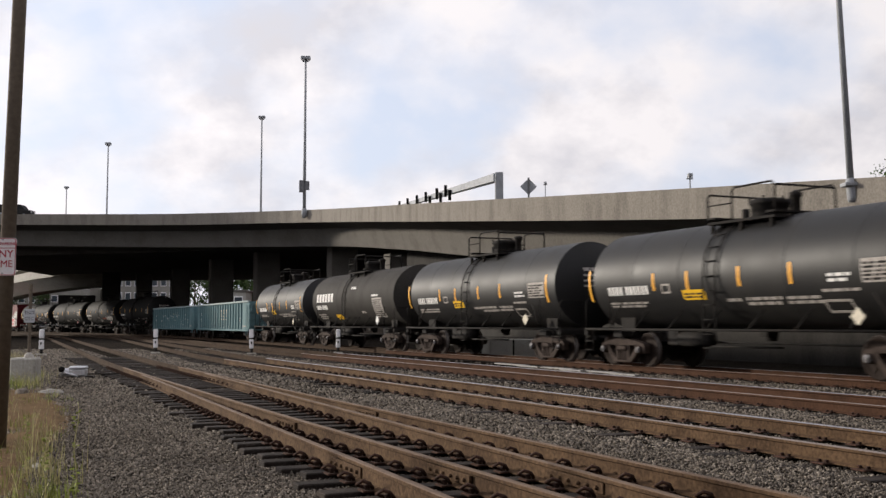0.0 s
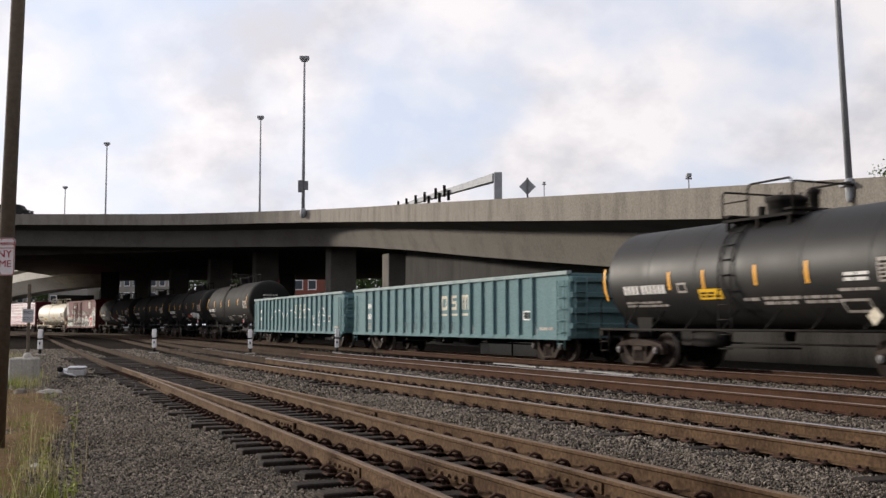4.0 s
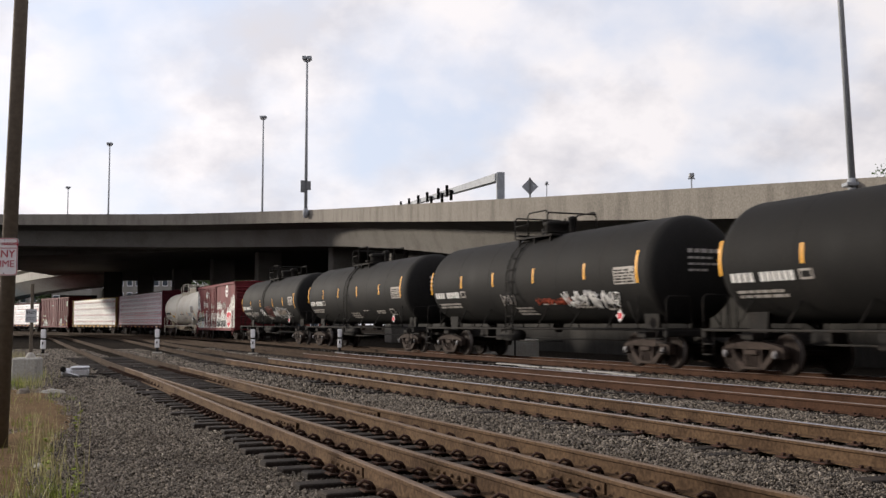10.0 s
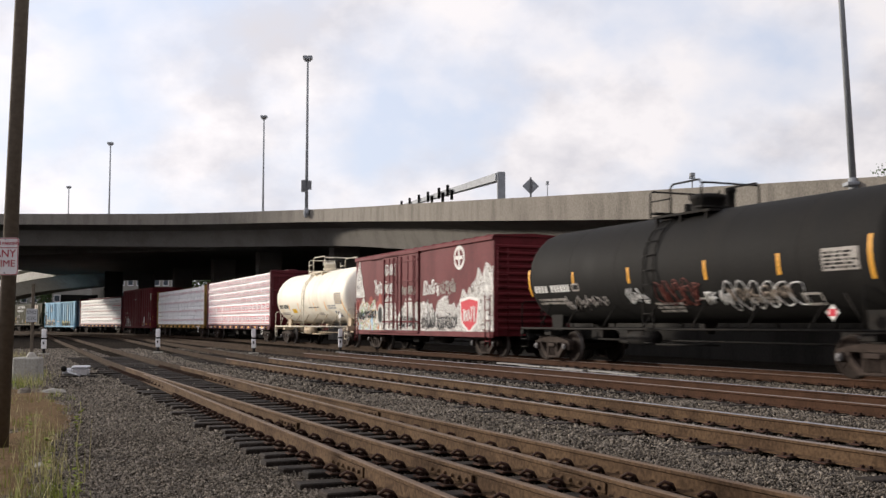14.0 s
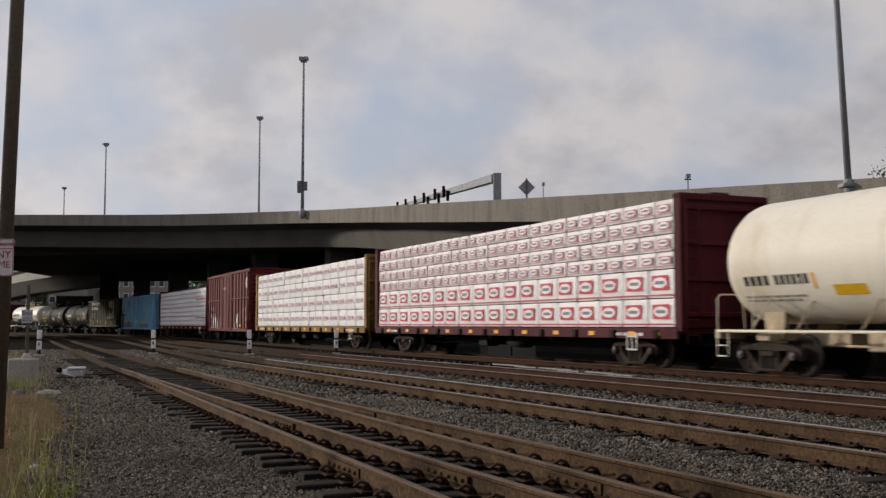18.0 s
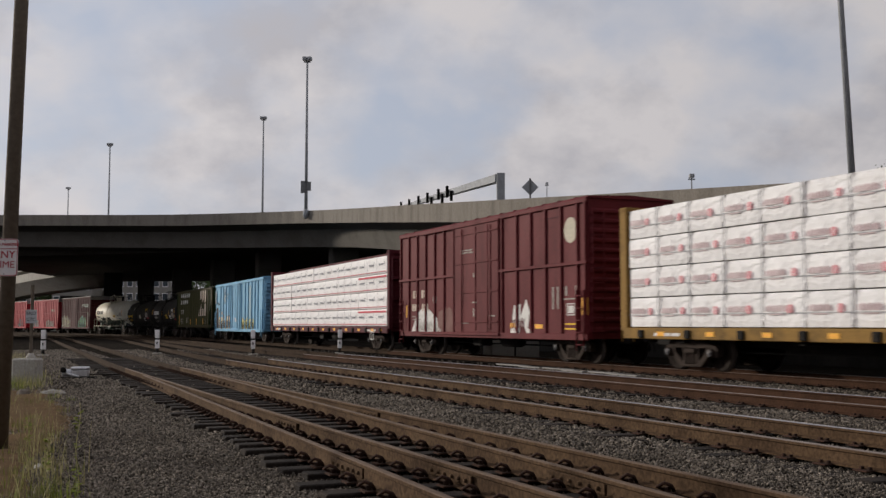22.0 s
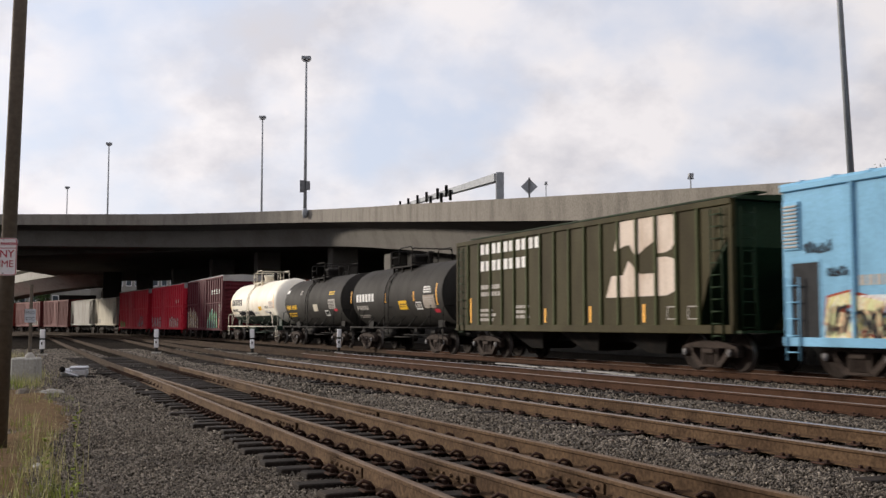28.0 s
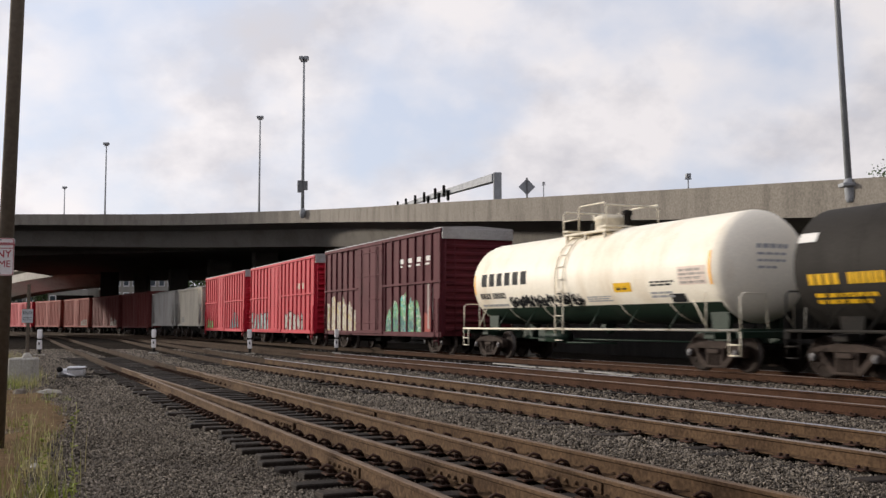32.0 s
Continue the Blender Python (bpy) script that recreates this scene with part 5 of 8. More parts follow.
    for kind, x, z, w, hh, mat, n in (big or ()):
        if kind == "word":
            round_marks("lettering_block", block_word(x * h, z, w, hh, n), zc, R, mat, top)
        elif kind == "print":
            round_marks("small_print", small_print(x * h, z, w, hh, n, rnd), zc, R, mat, top)
        elif kind == "panel":
            round_marks("stencil_panel", [(x * h, x * h + w, z, z + hh)], zc, R, mat, top)
        elif kind == "frame":
            t = 0.05
            a, b = x * h, x * h + w
            round_marks("stencil_frame", [(a, b, z, z + t), (a, b, z + hh - t, z + hh), (a, a + t, z, z + hh), (b - t, b, z, z + hh)], zc, R, mat, top)
        elif kind == "scrawl":
            # sprayed tag: bent thin brush lines that follow the shell
            q, tag, xx = random.Random(n), Shape(), x * h
            while xx < x * h + w:
                u = hh * q.uniform(0.35, 0.6)
                pts = [(xx + u * q.uniform(-0.1, 1.1), z + hh * q.uniform(0, 1)) for _ in range(5)]
                pts = [(a + (c - a) * k / 4, b + (d - b) * k / 4) for (a, b), (c, d) in zip(pts, pts[1:]) for k in range(4)] + [pts[-1]]
                path = []
                for a, b in pts:
                    t = math.asin(max(-0.98, min(0.98, b / R)))
                    path.append((a, -(R + 0.001) * math.cos(t), zc + (R + 0.001) * math.sin(t)))
                tag.tube(path, 0.024, 5)
                xx += u * 0.85
            part("graffiti", tag, mat, top, "sprayed scrawl")
        elif kind == "diamond":
            dm = Shape().add([(x * h + q[0] * w, -1.47 - 0.01 * f2, zc + z + q[1] * w) for f2 in (0, 1) for q in ((0, -1), (1, 0), (0, 1), (-1, 0))],
                             [(0, 1, 2, 3), (7, 6, 5, 4), (0, 4, 5, 1), (1, 5, 6, 2), (2, 6, 7, 3), (3, 7, 4, 0)])
            pc = part("placard", dm, mat, top, "diamond placard")
            if n:
                part("placard_band", Shape().add([(x * h + q[0] * w * 0.62, -1.482 - 0.004 * f2, zc + z + q[1] * w * 0.42) for f2 in (0, 1) for q in ((-0.9, -1), (0.9, -1), (0.9, 1), (-0.9, 1))],
                                                 [(0, 1, 2, 3), (7, 6, 5, 4), (0, 4, 5, 1), (1, 5, 6, 2), (2, 6, 7, 3), (3, 7, 4, 0)]), "red_mark", pc)
        elif kind == "bubble":
            # sprayed outline of fat round letters
            q, xx = random.Random(n), x * h
            while xx < x * h + w:
                u = hh * q.uniform(0.55, 0.8)
                path = []
                for k in range(19):
                    t0 = 6.283 * k / 18
                    a = xx + u * (0.5 + 0.5 * math.cos(t0) * (1 + 0.25 * math.sin(3 * t0 + n)))
                    b = z + hh * (0.5 + 0.5 * math.sin(t0) * (1 - 0.2 * math.sin(2 * t0 + xx)))
                    t = math.asin(max(-0.98, min(0.98, b / R)))
                    path.append((a, -(R + 0.001) * math.cos(t), zc + (R + 0.001) * math.sin(t)))
                part("graffiti_letter", Shape().tube(path, 0.018, 5), mat, top, "sprayed outline letter")
                xx += u * 1.02
    enlist(top, front, rear, tc)
    return top


def under_frame(top, half, mat="dark", z=0.9):
    sh = Shape().box(-half + 0.7, half - 0.7, -0.28, 0.28, 0.62, z, 0.02)
    for x in np.linspace(-half + 3.2, half - 3.2, 5):
        sh.box(x - 0.08, x + 0.08, -1.3, 1.3, z - 0.22, z - 0.02)
    sh.lathe([(-0.6, 0.0), (-0.6, 0.22), (0.6, 0.22), (0.6, 0.0)], 14, "x", (1.2, -0.7, 0.62))
    sh.box(-1.6, -0.9, -0.95, -0.45, 0.42, 0.8, 0.03)
    sh.tube([(-half + 2, -0.45, 0.5), (half - 2, -0.45, 0.5)], 0.03, 6)
    part("underframe", sh, mat, top)


def boxcar(label, front, rear, ztop, body, roof=None, zb=0.80, ribs=11, doors=((-1.6, 1.5),), seed=1, posts=True, graffiti=(), marks=(), end_mat=None, W=1.53, mid=None, grille=None, post_xs=None, paint=()):
    """A boxcar with outside posts, one or two plug doors and ribbed ends."""
    rnd = random.Random(seed)
    half = (rear - front) / 2
    tc, h = half - 2.7, half - 0.98
    top = car_base("boxcar", label, "boxcar")
    roof = roof or body
    bd = Shape().box(-h, h, -W, W, zb + 0.02, ztop - 0.12)
    part("body", bd, body, top)
    # side sill, eave rail
    for e in (-1, 1):
        part("side_sill", Shape().box(-h, h, e * (W + 0.035) - 0.035, e * (W + 0.035) + 0.035, zb - 0.03, zb + 0.17, 0.01), body, top)
        part("eave_rail", Shape().box(-h - 0.02, h + 0.02, e * (W + 0.03) - 0.05, e * (W + 0.03) + 0.05, ztop - 0.24, ztop - 0.10, 0.015), body, top)
    rf = Shape()
    ys = [(-W - 0.06, ztop - 0.11), (-W - 0.02, ztop - 0.05), (0, ztop + 0.02), (W + 0.02, ztop - 0.05), (W + 0.06, ztop - 0.11)]
    vs = [(x, y, z) for x in (-h - 0.05, h + 0.05) for y, z in ys]
    rf.add(vs, [(0, 1, 6, 5), (1, 2, 7, 6), (2, 3, 8, 7), (3, 4, 9, 8), (4, 0, 5, 9), (0, 4, 3, 2, 1), (5, 6, 7, 8, 9)])
    part("roof", rf, roof, top)
    for x in np.arange(-h + 0.6, h, 1.0):
        part("roof_seam", Shape().add([(x + a, y, z + b) for y, z in ys for a, b in ((-0.03, 0.0), (-0.03, 0.03), (0.03, 0.03), (0.03, 0.0))],
                                      [(4 * i + k, 4 * i + (k + 1) % 4, 4 * i + 4 + (k + 1) % 4, 4 * i + 4 + k) for i in range(4) for k in range(4)]), roof, top)
    # posts
    if posts:
        post = Shape().box(-0.045, 0.045, -0.075, 0.0, zb + 0.15, ztop - 0.2, 0.012).mesh("side_post")
        xs = post_xs or [x for x in np.linspace(-h + 0.12, h - 0.12, ribs * 2 + 2)]
        for x in xs:
            if all(not (a - 0.05 < x < b + 0.05) for a, b in doors):
                for e in (-1, 1):
                    part("side_post", post, body, top, at=pose(x, e * W, 0, 0, 0, 0 if e < 0 else 180))
    # corrugated ends
    rib = Shape()
    n = 13
    for k in range(n):
        z0 = zb + 0.2 + k * (ztop - zb - 0.5) / n
        z1 = z0 + 0.62 * (ztop - zb - 0.5) / n
        rib.add([(0, -W + 0.06, z0), (0, W - 0.06, z0), (0.07, -W + 0.14, (z0 * 2 + z1) / 3), (0.07, W - 0.14, (z0 * 2 + z1) / 3), (0.07, -W + 0.14, (z0 + 2 * z1) / 3), (0.07, W - 0.14, (z0 + 2 * z1) / 3), (0, -W + 0.06, z1), (0, W - 0.06, z1)],
                [(0, 1, 3, 2), (2, 3, 5, 4), (4, 5, 7, 6), (0, 2, 4, 6), (1, 7, 5, 3), (0, 6, 7, 1)])
    rib_me = rib.mesh("end_ribs")
    for e in (-1, 1):
        part("end_ribs", rib_me, end_mat or body, top, at=pose(e * h, 0, 0, 0, 0, 0 if e > 0 else 180))
        ladder(top, e * (h + 0.10), -W + 0.3, zb, ztop - 0.5, end_mat or body, 8, 0.4, side=False)
        ladder(top, e * (h - 0.35), -W - 0.10, zb - 0.35, zb + 1.5, body, 5, 0.42)
        part("brake_wheel", Shape().lathe([(-0.02, 0.24), (0.02, 0.24), (0.02, 0.28), (-0.02, 0.28), (-0.02, 0.24)], 16, "x", (e * (h + 0.18), 0.55, ztop - 1.4)), "dark", top)
    # doors with bars and rods
    for a, b in doors:
        d = part("door", Shape().box(a, b, -W - 0.07, -W + 0.01, zb + 0.16, ztop - 0.26, 0.02), body, top)
        for k in range(3):
            x = a + (b - a) * (k + 0.5) / 3
            part("door_stile", Shape().box(x - 0.05, x + 0.05, -W - 0.105, -W - 0.06, zb + 0.25, ztop - 0.35, 0.012), body, d)
        for x in (a + 0.2 * (b - a), b - 0.2 * (b - a)):
            part("lock_rod", Shape().tube([(x, -W - 0.12, zb + 0.2), (x, -W - 0.12, ztop - 0.35)], 0.022, 6), body, d)
        for k in range(4):
            z = zb + 0.55 + k * (ztop - zb - 1.1) / 3
            part("door_bar", Shape().box(a + 0.05, b - 0.05, -W - 0.10, -W - 0.06, z - 0.035, z + 0.035, 0.01), body, d)
        part("door_track", Shape().box(a - (b - a) * 0.9, b + 0.1, -W - 0.14, -W - 0.05, zb + 0.06, zb + 0.15, 0.01), body, top)
        part("door_track", Shape().box(a - (b - a) * 0.9, b + 0.1, -W - 0.12, -W - 0.05, ztop - 0.27, ztop - 0.20, 0.01), body, top)
    # the end of the other side
    if roof != body:
        for e in (-1, 1):
            part("end_cap", Shape().box(e * (h + 0.045) - 0.045, e * (h + 0.045) + 0.045, -W - 0.02, W + 0.02, ztop - 0.52, ztop - 0.10, 0.015), roof, top)
    part("far_door", Shape().box(doors[0][0], doors[-1][1], W - 0.01, W + 0.07, zb + 0.16, ztop - 0.26, 0.02), body, top)
    under_frame(top, half)
    bogies(top, tc, half)
    for nm, rects, mat in marks:
        flat_marks(nm, rects, -W - 0.004, mat, top)
    for x0, x1, z0, z1, mat, sd, *edge in graffiti:
        spray(top, x0, x1, z0, z1, -W - 0.004, mat, sd, *edge)
    for kind, *spec in paint:
        if kind == "patch":
            poly, mat, lift = spec
            patch(top, poly, -W - 0.004 - lift, mat)
        elif kind == "tag":
            x0, x1, z0, z1, mat, sd, lift = spec
            scribble(top, x0, x1, z0, z1, -W - 0.009 - lift, mat, sd)
        elif kind == "frame":
            a, b, z0, z1, t, mat, lift = spec
            part("stencil_frame", Shape().box(a, b, -W - 0.008 - lift, -W - lift, z0, z0 + t).box(a, b, -W - 0.008 - lift, -W - lift, z1 - t, z1).box(a, a + t, -W - 0.008 - lift, -W - lift, z0 + t, z1 - t).box(b - t, b, -W - 0.008 - lift, -W - lift, z0 + t, z1 - t), mat, top)
    if grille:
        gx0, gx1, gz0, gz1 = grille
        g = part("grille", Shape().box(gx0, gx1, -W - 0.05, -W, gz0, gz1, 0.01), body, top)
        for k in range(12):
            z = gz0 + 0.05 + k * (gz1 - gz0 - 0.1) / 12
            part("louvre", Shape().box(gx0 + 0.04, gx1 - 0.04, -W - 0.085, -W - 0.045, z, z + 0.045, 0.008), "hopper_grey", g)
    if mid:
        for a, b in ((-h, min(d[0] for d in doors) - 0.05), (max(d[1] for d in doors) + 0.05, h)):
            part("mid_rail", Shape().box(a, b, -W - 0.085, -W - 0.0, mid - 0.05, mid + 0.05, 0.012), body, top)
    enlist(top, front, rear, tc)
    return top


def stroke(sh, pts, r, y):
    """A flat thick brush line, one ribbon from end to end."""
    P = [Vector(p) for p in pts]
    P[0], P[-1] = P[0] + (P[0] - P[1]).normalized() * r * 0.7, P[-1] + (P[-1] - P[-2]).normalized() * r * 0.7
    n, vs = len(P), []
    for i, p in enumerate(P):
        a, b = (p - P[i - 1]).normalized() if i else None, (P[i + 1] - p).normalized() if i < n - 1 else None
        d = ((a or b) + (b or a))
        d = d.normalized() if d.length > 0.3 else (a or b)
        k = min(1.6, 1 / max(0.4, d.dot(a or b))) * (0.75 if i in (0, n - 1) else 1.0)
        q = Vector((-d.y, d.x)) * r * k
        vs += [(p.x + q.x, yy, p.y + q.y) for yy in (y - 0.003, y)] + [(p.x - q.x, yy, p.y - q.y) for yy in (y - 0.003, y)]
    fs = [(4 * i + u, 4 * i + w, 4 * i + 4 + w, 4 * i + 4 + u) for i in range(n - 1) for u, w in ((0, 2), (2, 3), (3, 1), (1, 0))]
    sh.add(vs, fs + [(0, 1, 3, 2), (4 * n - 4, 4 * n - 2, 4 * n - 1, 4 * n - 3)])


def spray(top, x0, x1, z0, z1, y, mat, seed, edge=None, thick=0.13):
    """Sprayed paint on a flat side: a row of chunky bent letters, each with a rim of another colour behind."""
    rnd = random.Random(seed)
    hgt = z1 - z0
    r = min(0.17, hgt * thick)
    x, n = x0 + r, 0
    while x < x1 - 2 * r:
        w = min(rnd.uniform(0.55, 0.85) * hgt * 0.62, x1 - x - r)
        lo, hi = z0 + r + rnd.uniform(0, 0.12) * hgt, z1 - r - rnd.uniform(0, 0.25) * hgt
        mid = lo + (hi - lo) * rnd.uniform(0.4, 0.6)
        kind = rnd.randint(0, 4)
        if kind == 0:
            ps = [[(x, lo), (x + 0.05, hi), (x + w * 0.8, hi - 0.1), (x + w * 0.7, mid), (x + 0.1, mid - 0.05)], [(x + 0.2 * w, mid), (x + w, lo)]]
        elif kind == 1:
            ps = [[(x + w, hi), (x + 0.1 * w, hi - 0.1), (x, mid), (x + 0.9 * w, mid - 0.1), (x + w, lo), (x, lo)]]
        elif kind == 2:
            ps = [[(x, hi), (x + 0.15 * w, lo), (x + w, lo + 0.1), (x + 0.9 * w, hi)]]
        elif kind == 3:
            ps = [[(x, lo), (x + 0.5 * w, hi), (x + w, lo)], [(x + 0.2 * w, mid - 0.1), (x + 0.8 * w, mid - 0.1)]]
        else:
            ps = [[(x + w, hi - 0.1), (x + 0.3 * w, hi), (x, mid), (x + 0.3 * w, lo), (x + w, lo + 0.12), (x + 0.95 * w, mid), (x + 0.5 * w, mid)]]
        lvl = 0.0008 * (n % 3)
        fill, rim = Shape(), Shape()
        for p in ps:
            stroke(fill, p, r, y - 0.008 - lvl)
            if edge:
                stroke(rim, p, r + 0.06, y - 0.001 - lvl)
        g = part("graffiti_letter", fill, mat, top, "sprayed graffiti stroke")
        if edge:
            part("graffiti_outline", rim, edge, g)
        x += w + r * 1.5
        n += 1


def scribble(top, x0, x1, z0, z1, y, mat, seed, r=0.028):
    """A thin sprayed tag of looping lines."""
    rnd = random.Random(seed)
    hgt, x = z1 - z0, x0
    r = min(r, 0.034 * hgt)
    while x < x1:
        w = hgt * rnd.uniform(0.28, 0.5)
        a, b, c = rnd.uniform(0, 6), rnd.uniform(1.0, 2.2), rnd.uniform(0.6, 1.0)
        lo = z0 + hgt * rnd.uniform(0.0, 0.15)
        pts = [(min(x1, x + w * (k / 9 + 0.28 * math.sin(a + b * k))), lo + hgt * 0.8 * c * (0.5 + 0.5 * math.sin(a * 2 + 1.15 * k))) for k in range(10)]
        sh = Shape()
        stroke(sh, pts, r, y)
        part("graffiti_tag", sh, mat, top, "thin sprayed tag line")
        x += w * 0.9


def ragged(x0, x1, zb, tops, seed, jag=0.22, step=0.13):
    """Outline of sprayed paint: level below, jagged above along the heights of tops."""
    rnd = random.Random(seed)
    xs, zs = zip(*tops)
    pts, x = [(x0, zb)], x0
    up = []
    while x < x1:
        z = float(np.interp(x, xs, zs)) + jag * (1.5 * noise.noise(Vector((x * 1.7 + 0.3, seed * 1.37, 0.5))) + 1.3 * noise.noise(Vector((x * 4.9, 0.4, seed * 1.7)))) + rnd.uniform(-0.04, 0.04)
        up.append((x, max(zb + 0.1, z)))
        x += step * rnd.uniform(0.6, 1.4)
    return pts + [(x1, zb)] + [(x1, up[-1][1])] + up[::-1]


def patch(top, poly, y, mat, label="sprayed paint or painted-on recess", name="paint_patch"):
    return part(name, Shape().prism(poly, y - 0.004, y), mat, top, label)


def rounded(x, z, rx, rz, n=24):
    return [(x + rx * math.cos(6.28319 * k / n), z + rz * math.sin(6.28319 * k / n)) for k in range(n)]


def move_train():
    """Keys every car along the line, and its wheels turning at the same pace."""
    times = [0.5 * i for i in range(65)]
    for top, tc, s0 in TRAIN:
        rows = []
        for t in times:
            s = s0 - SPEED * t
            fx, fy, _ = on_line(s - tc)
            rx, ry, _ = on_line(s + tc)
            rows.append((t, pose((fx + rx) / 2, (fy + ry) / 2, RAIL_TOP, 0, 0, math.degrees(math.atan2(fy - ry, fx - rx)))))
        walk(top, rows)
    step = 1 / 15
    turn = math.degrees(SPEED * step / WHEEL_R)
    for w, x in WHEELSETS:
        walk(w, [(i * step, pose(x, 0, WHEEL_R, 0, i * turn, 0)) for i in range(481)])
MAT.update(
    tank_gloss=surface("glossy_black_tank", (0.0135, 0.013, 0.013), 0.52, dirt=(0.024, 0.0215, 0.019), dirt_amount=0.5, scale=0.9, grain=20, bump=0.02, vary=0.1, streak=0.6, spec=0.22),
    tank_black=surface("black_tank", (0.0120, 0.0112, 0.0106), 0.72, dirt=(0.0195, 0.0176, 0.0158), dirt_amount=0.55, scale=0.9, grain=20, bump=0.03, vary=0.12, streak=0.6, spec=0.09),
    tank_grey=surface("grimy_grey_tank", (0.030, 0.0268, 0.0235), 0.72, dirt=(0.017, 0.015, 0.0133), dirt_amount=0.5, scale=0.8, grain=20, bump=0.03, vary=0.12, streak=0.6, spec=0.10),
    tank_cream=surface("cream_tank", (0.86, 0.80, 0.68), 0.5, dirt=(0.62, 0.50, 0.35), dirt_amount=0.4, scale=0.7, grain=20, bump=0.02, vary=0.05, streak=0.8),
    tank_green=surface("dark_green_belly", (0.015, 0.030, 0.020), 0.5, dirt=(0.035, 0.035, 0.028), dirt_amount=0.4, scale=1, grain=20, bump=0.03),
    cream_steel=surface("dirty_cream_steel", (0.55, 0.44, 0.31), 0.65, dirt=(0.22, 0.16, 0.11), dirt_amount=0.55, scale=1.6, grain=20, bump=0.05, streak=0.5),
    teal=surface("faded_teal_paint", (0.098, 0.172, 0.184), 0.72, dirt=(0.142, 0.206, 0.210), dirt_amount=0.5, scale=1.1, grain=18, bump=0.05, vary=0.14, streak=0.7),
    maroon=surface("maroon_paint", (0.128, 0.019, 0.023), 0.65, dirt=(0.068, 0.014, 0.016), dirt_amount=0.5, scale=0.8, grain=18, bump=0.04, vary=0.12, streak=0.7),
    maroon_dark=surface("dull_maroon_paint", (0.080, 0.014, 0.020), 0.7, dirt=(0.042, 0.011, 0.014), dirt_amount=0.5, scale=0.8, grain=18, bump=0.04, vary=0.12, streak=0.7),
    red=surface("bright_red_paint", (0.42, 0.015, 0.032), 0.6, dirt=(0.26, 0.014, 0.024), dirt_amount=0.45, scale=0.8, grain=18, bump=0.04, vary=0.1, streak=0.7, spec=0.15),
    orange_red=surface("faded_orange_red_paint", (0.29, 0.058, 0.045), 0.68, dirt=(0.17, 0.038, 0.030), dirt_amount=0.5, scale=0.8, grain=18, bump=0.04, vary=0.1, streak=0.7),
    brown=surface("brown_paint", (0.165, 0.046, 0.042), 0.7, dirt=(0.095, 0.030, 0.028), dirt_amount=0.5, scale=0.8, grain=18, bump=0.04, vary=0.12, streak=0.7),
    sky_blue=surface("sky_blue_paint", (0.195, 0.41, 0.59), 0.62, dirt=(0.13, 0.27, 0.38), dirt_amount=0.55, scale=0.7, grain=18, bump=0.04, vary=0.08, streak=0.7),
    olive_post=surface("faded_green_paint", (0.058, 0.066, 0.026), 0.72, dirt=(0.055, 0.050, 0.022), dirt_amount=0.5, scale=0.9, grain=18, bump=0.04, vary=0.14, streak=0.7),
    olive=surface("faded_olive_paint", (0.043, 0.035, 0.012), 0.72, dirt=(0.030, 0.022, 0.011), dirt_amount=0.6, scale=1.1, grain=18, bump=0.04, vary=0.14, streak=0.7),
    olive_dark=surface("dark_green_paint", (0.018, 0.032, 0.014), 0.7, dirt=(0.013, 0.016, 0.010), dirt_amount=0.5, scale=0.7, grain=18, bump=0.04, vary=0.14),
    grey_roof=surface("grey_metal_roof", (0.34, 0.33, 0.33), 0.55, 0.2, dirt=(0.2, 0.18, 0.17), dirt_amount=0.5, scale=1, grain=18, bump=0.04),
    hopper_grey=surface("pale_grey_paint", (0.40, 0.38, 0.35), 0.7, dirt=(0.25, 0.22, 0.19), dirt_amount=0.5, scale=0.8, grain=18, bump=0.04, streak=0.7),
    hopper_cream=surface("pale_cream_paint", (0.55, 0.50, 0.40), 0.7, dirt=(0.36, 0.31, 0.24), dirt_amount=0.5, scale=0.8, grain=18, bump=0.04, streak=0.7),
    yellow_steel=surface("dirty_yellow_steel", (0.27, 0.155, 0.042), 0.7, dirt=(0.095, 0.062, 0.030), dirt_amount=0.55, scale=1.2, grain=18, bump=0.05),
    wrap=surface("white_wrap", (0.86, 0.845, 0.84), 0.42, dirt=(0.70, 0.67, 0.66), dirt_amount=0.35, scale=1.8, grain=2.6, bump=0.9, vary=0.04, per_piece=0.06, distort=2.2, depth=0.06),
    wrap_pink=surface("pinkish_white_wrap", (0.86, 0.82, 0.82), 0.42, dirt=(0.70, 0.62, 0.63), dirt_amount=0.35, scale=1.8, grain=2.6, bump=0.5, vary=0.04, per_piece=0.05, distort=2.2, depth=0.06),
    timber=surface("sawn_timber_ends", (0.50, 0.36, 0.20), 0.8, dirt=(0.33, 0.23, 0.13), dirt_amount=0.5, scale=3, grain=30, bump=0.2),
    print_pink=surface("dull_red_print", (0.55, 0.20, 0.24), 0.5, scale=4, grain=30, bump=0.0, vary=0.05, dirt_amount=0.3),
    print_red=surface("red_print", (0.55, 0.05, 0.08), 0.5, scale=4, grain=30, bump=0.0, vary=0.05, dirt_amount=0.3),
    print_grey=surface("grey_print", (0.22, 0.22, 0.25), 0.5, scale=4, grain=30, bump=0.0, vary=0.05, dirt_amount=0.3),
)

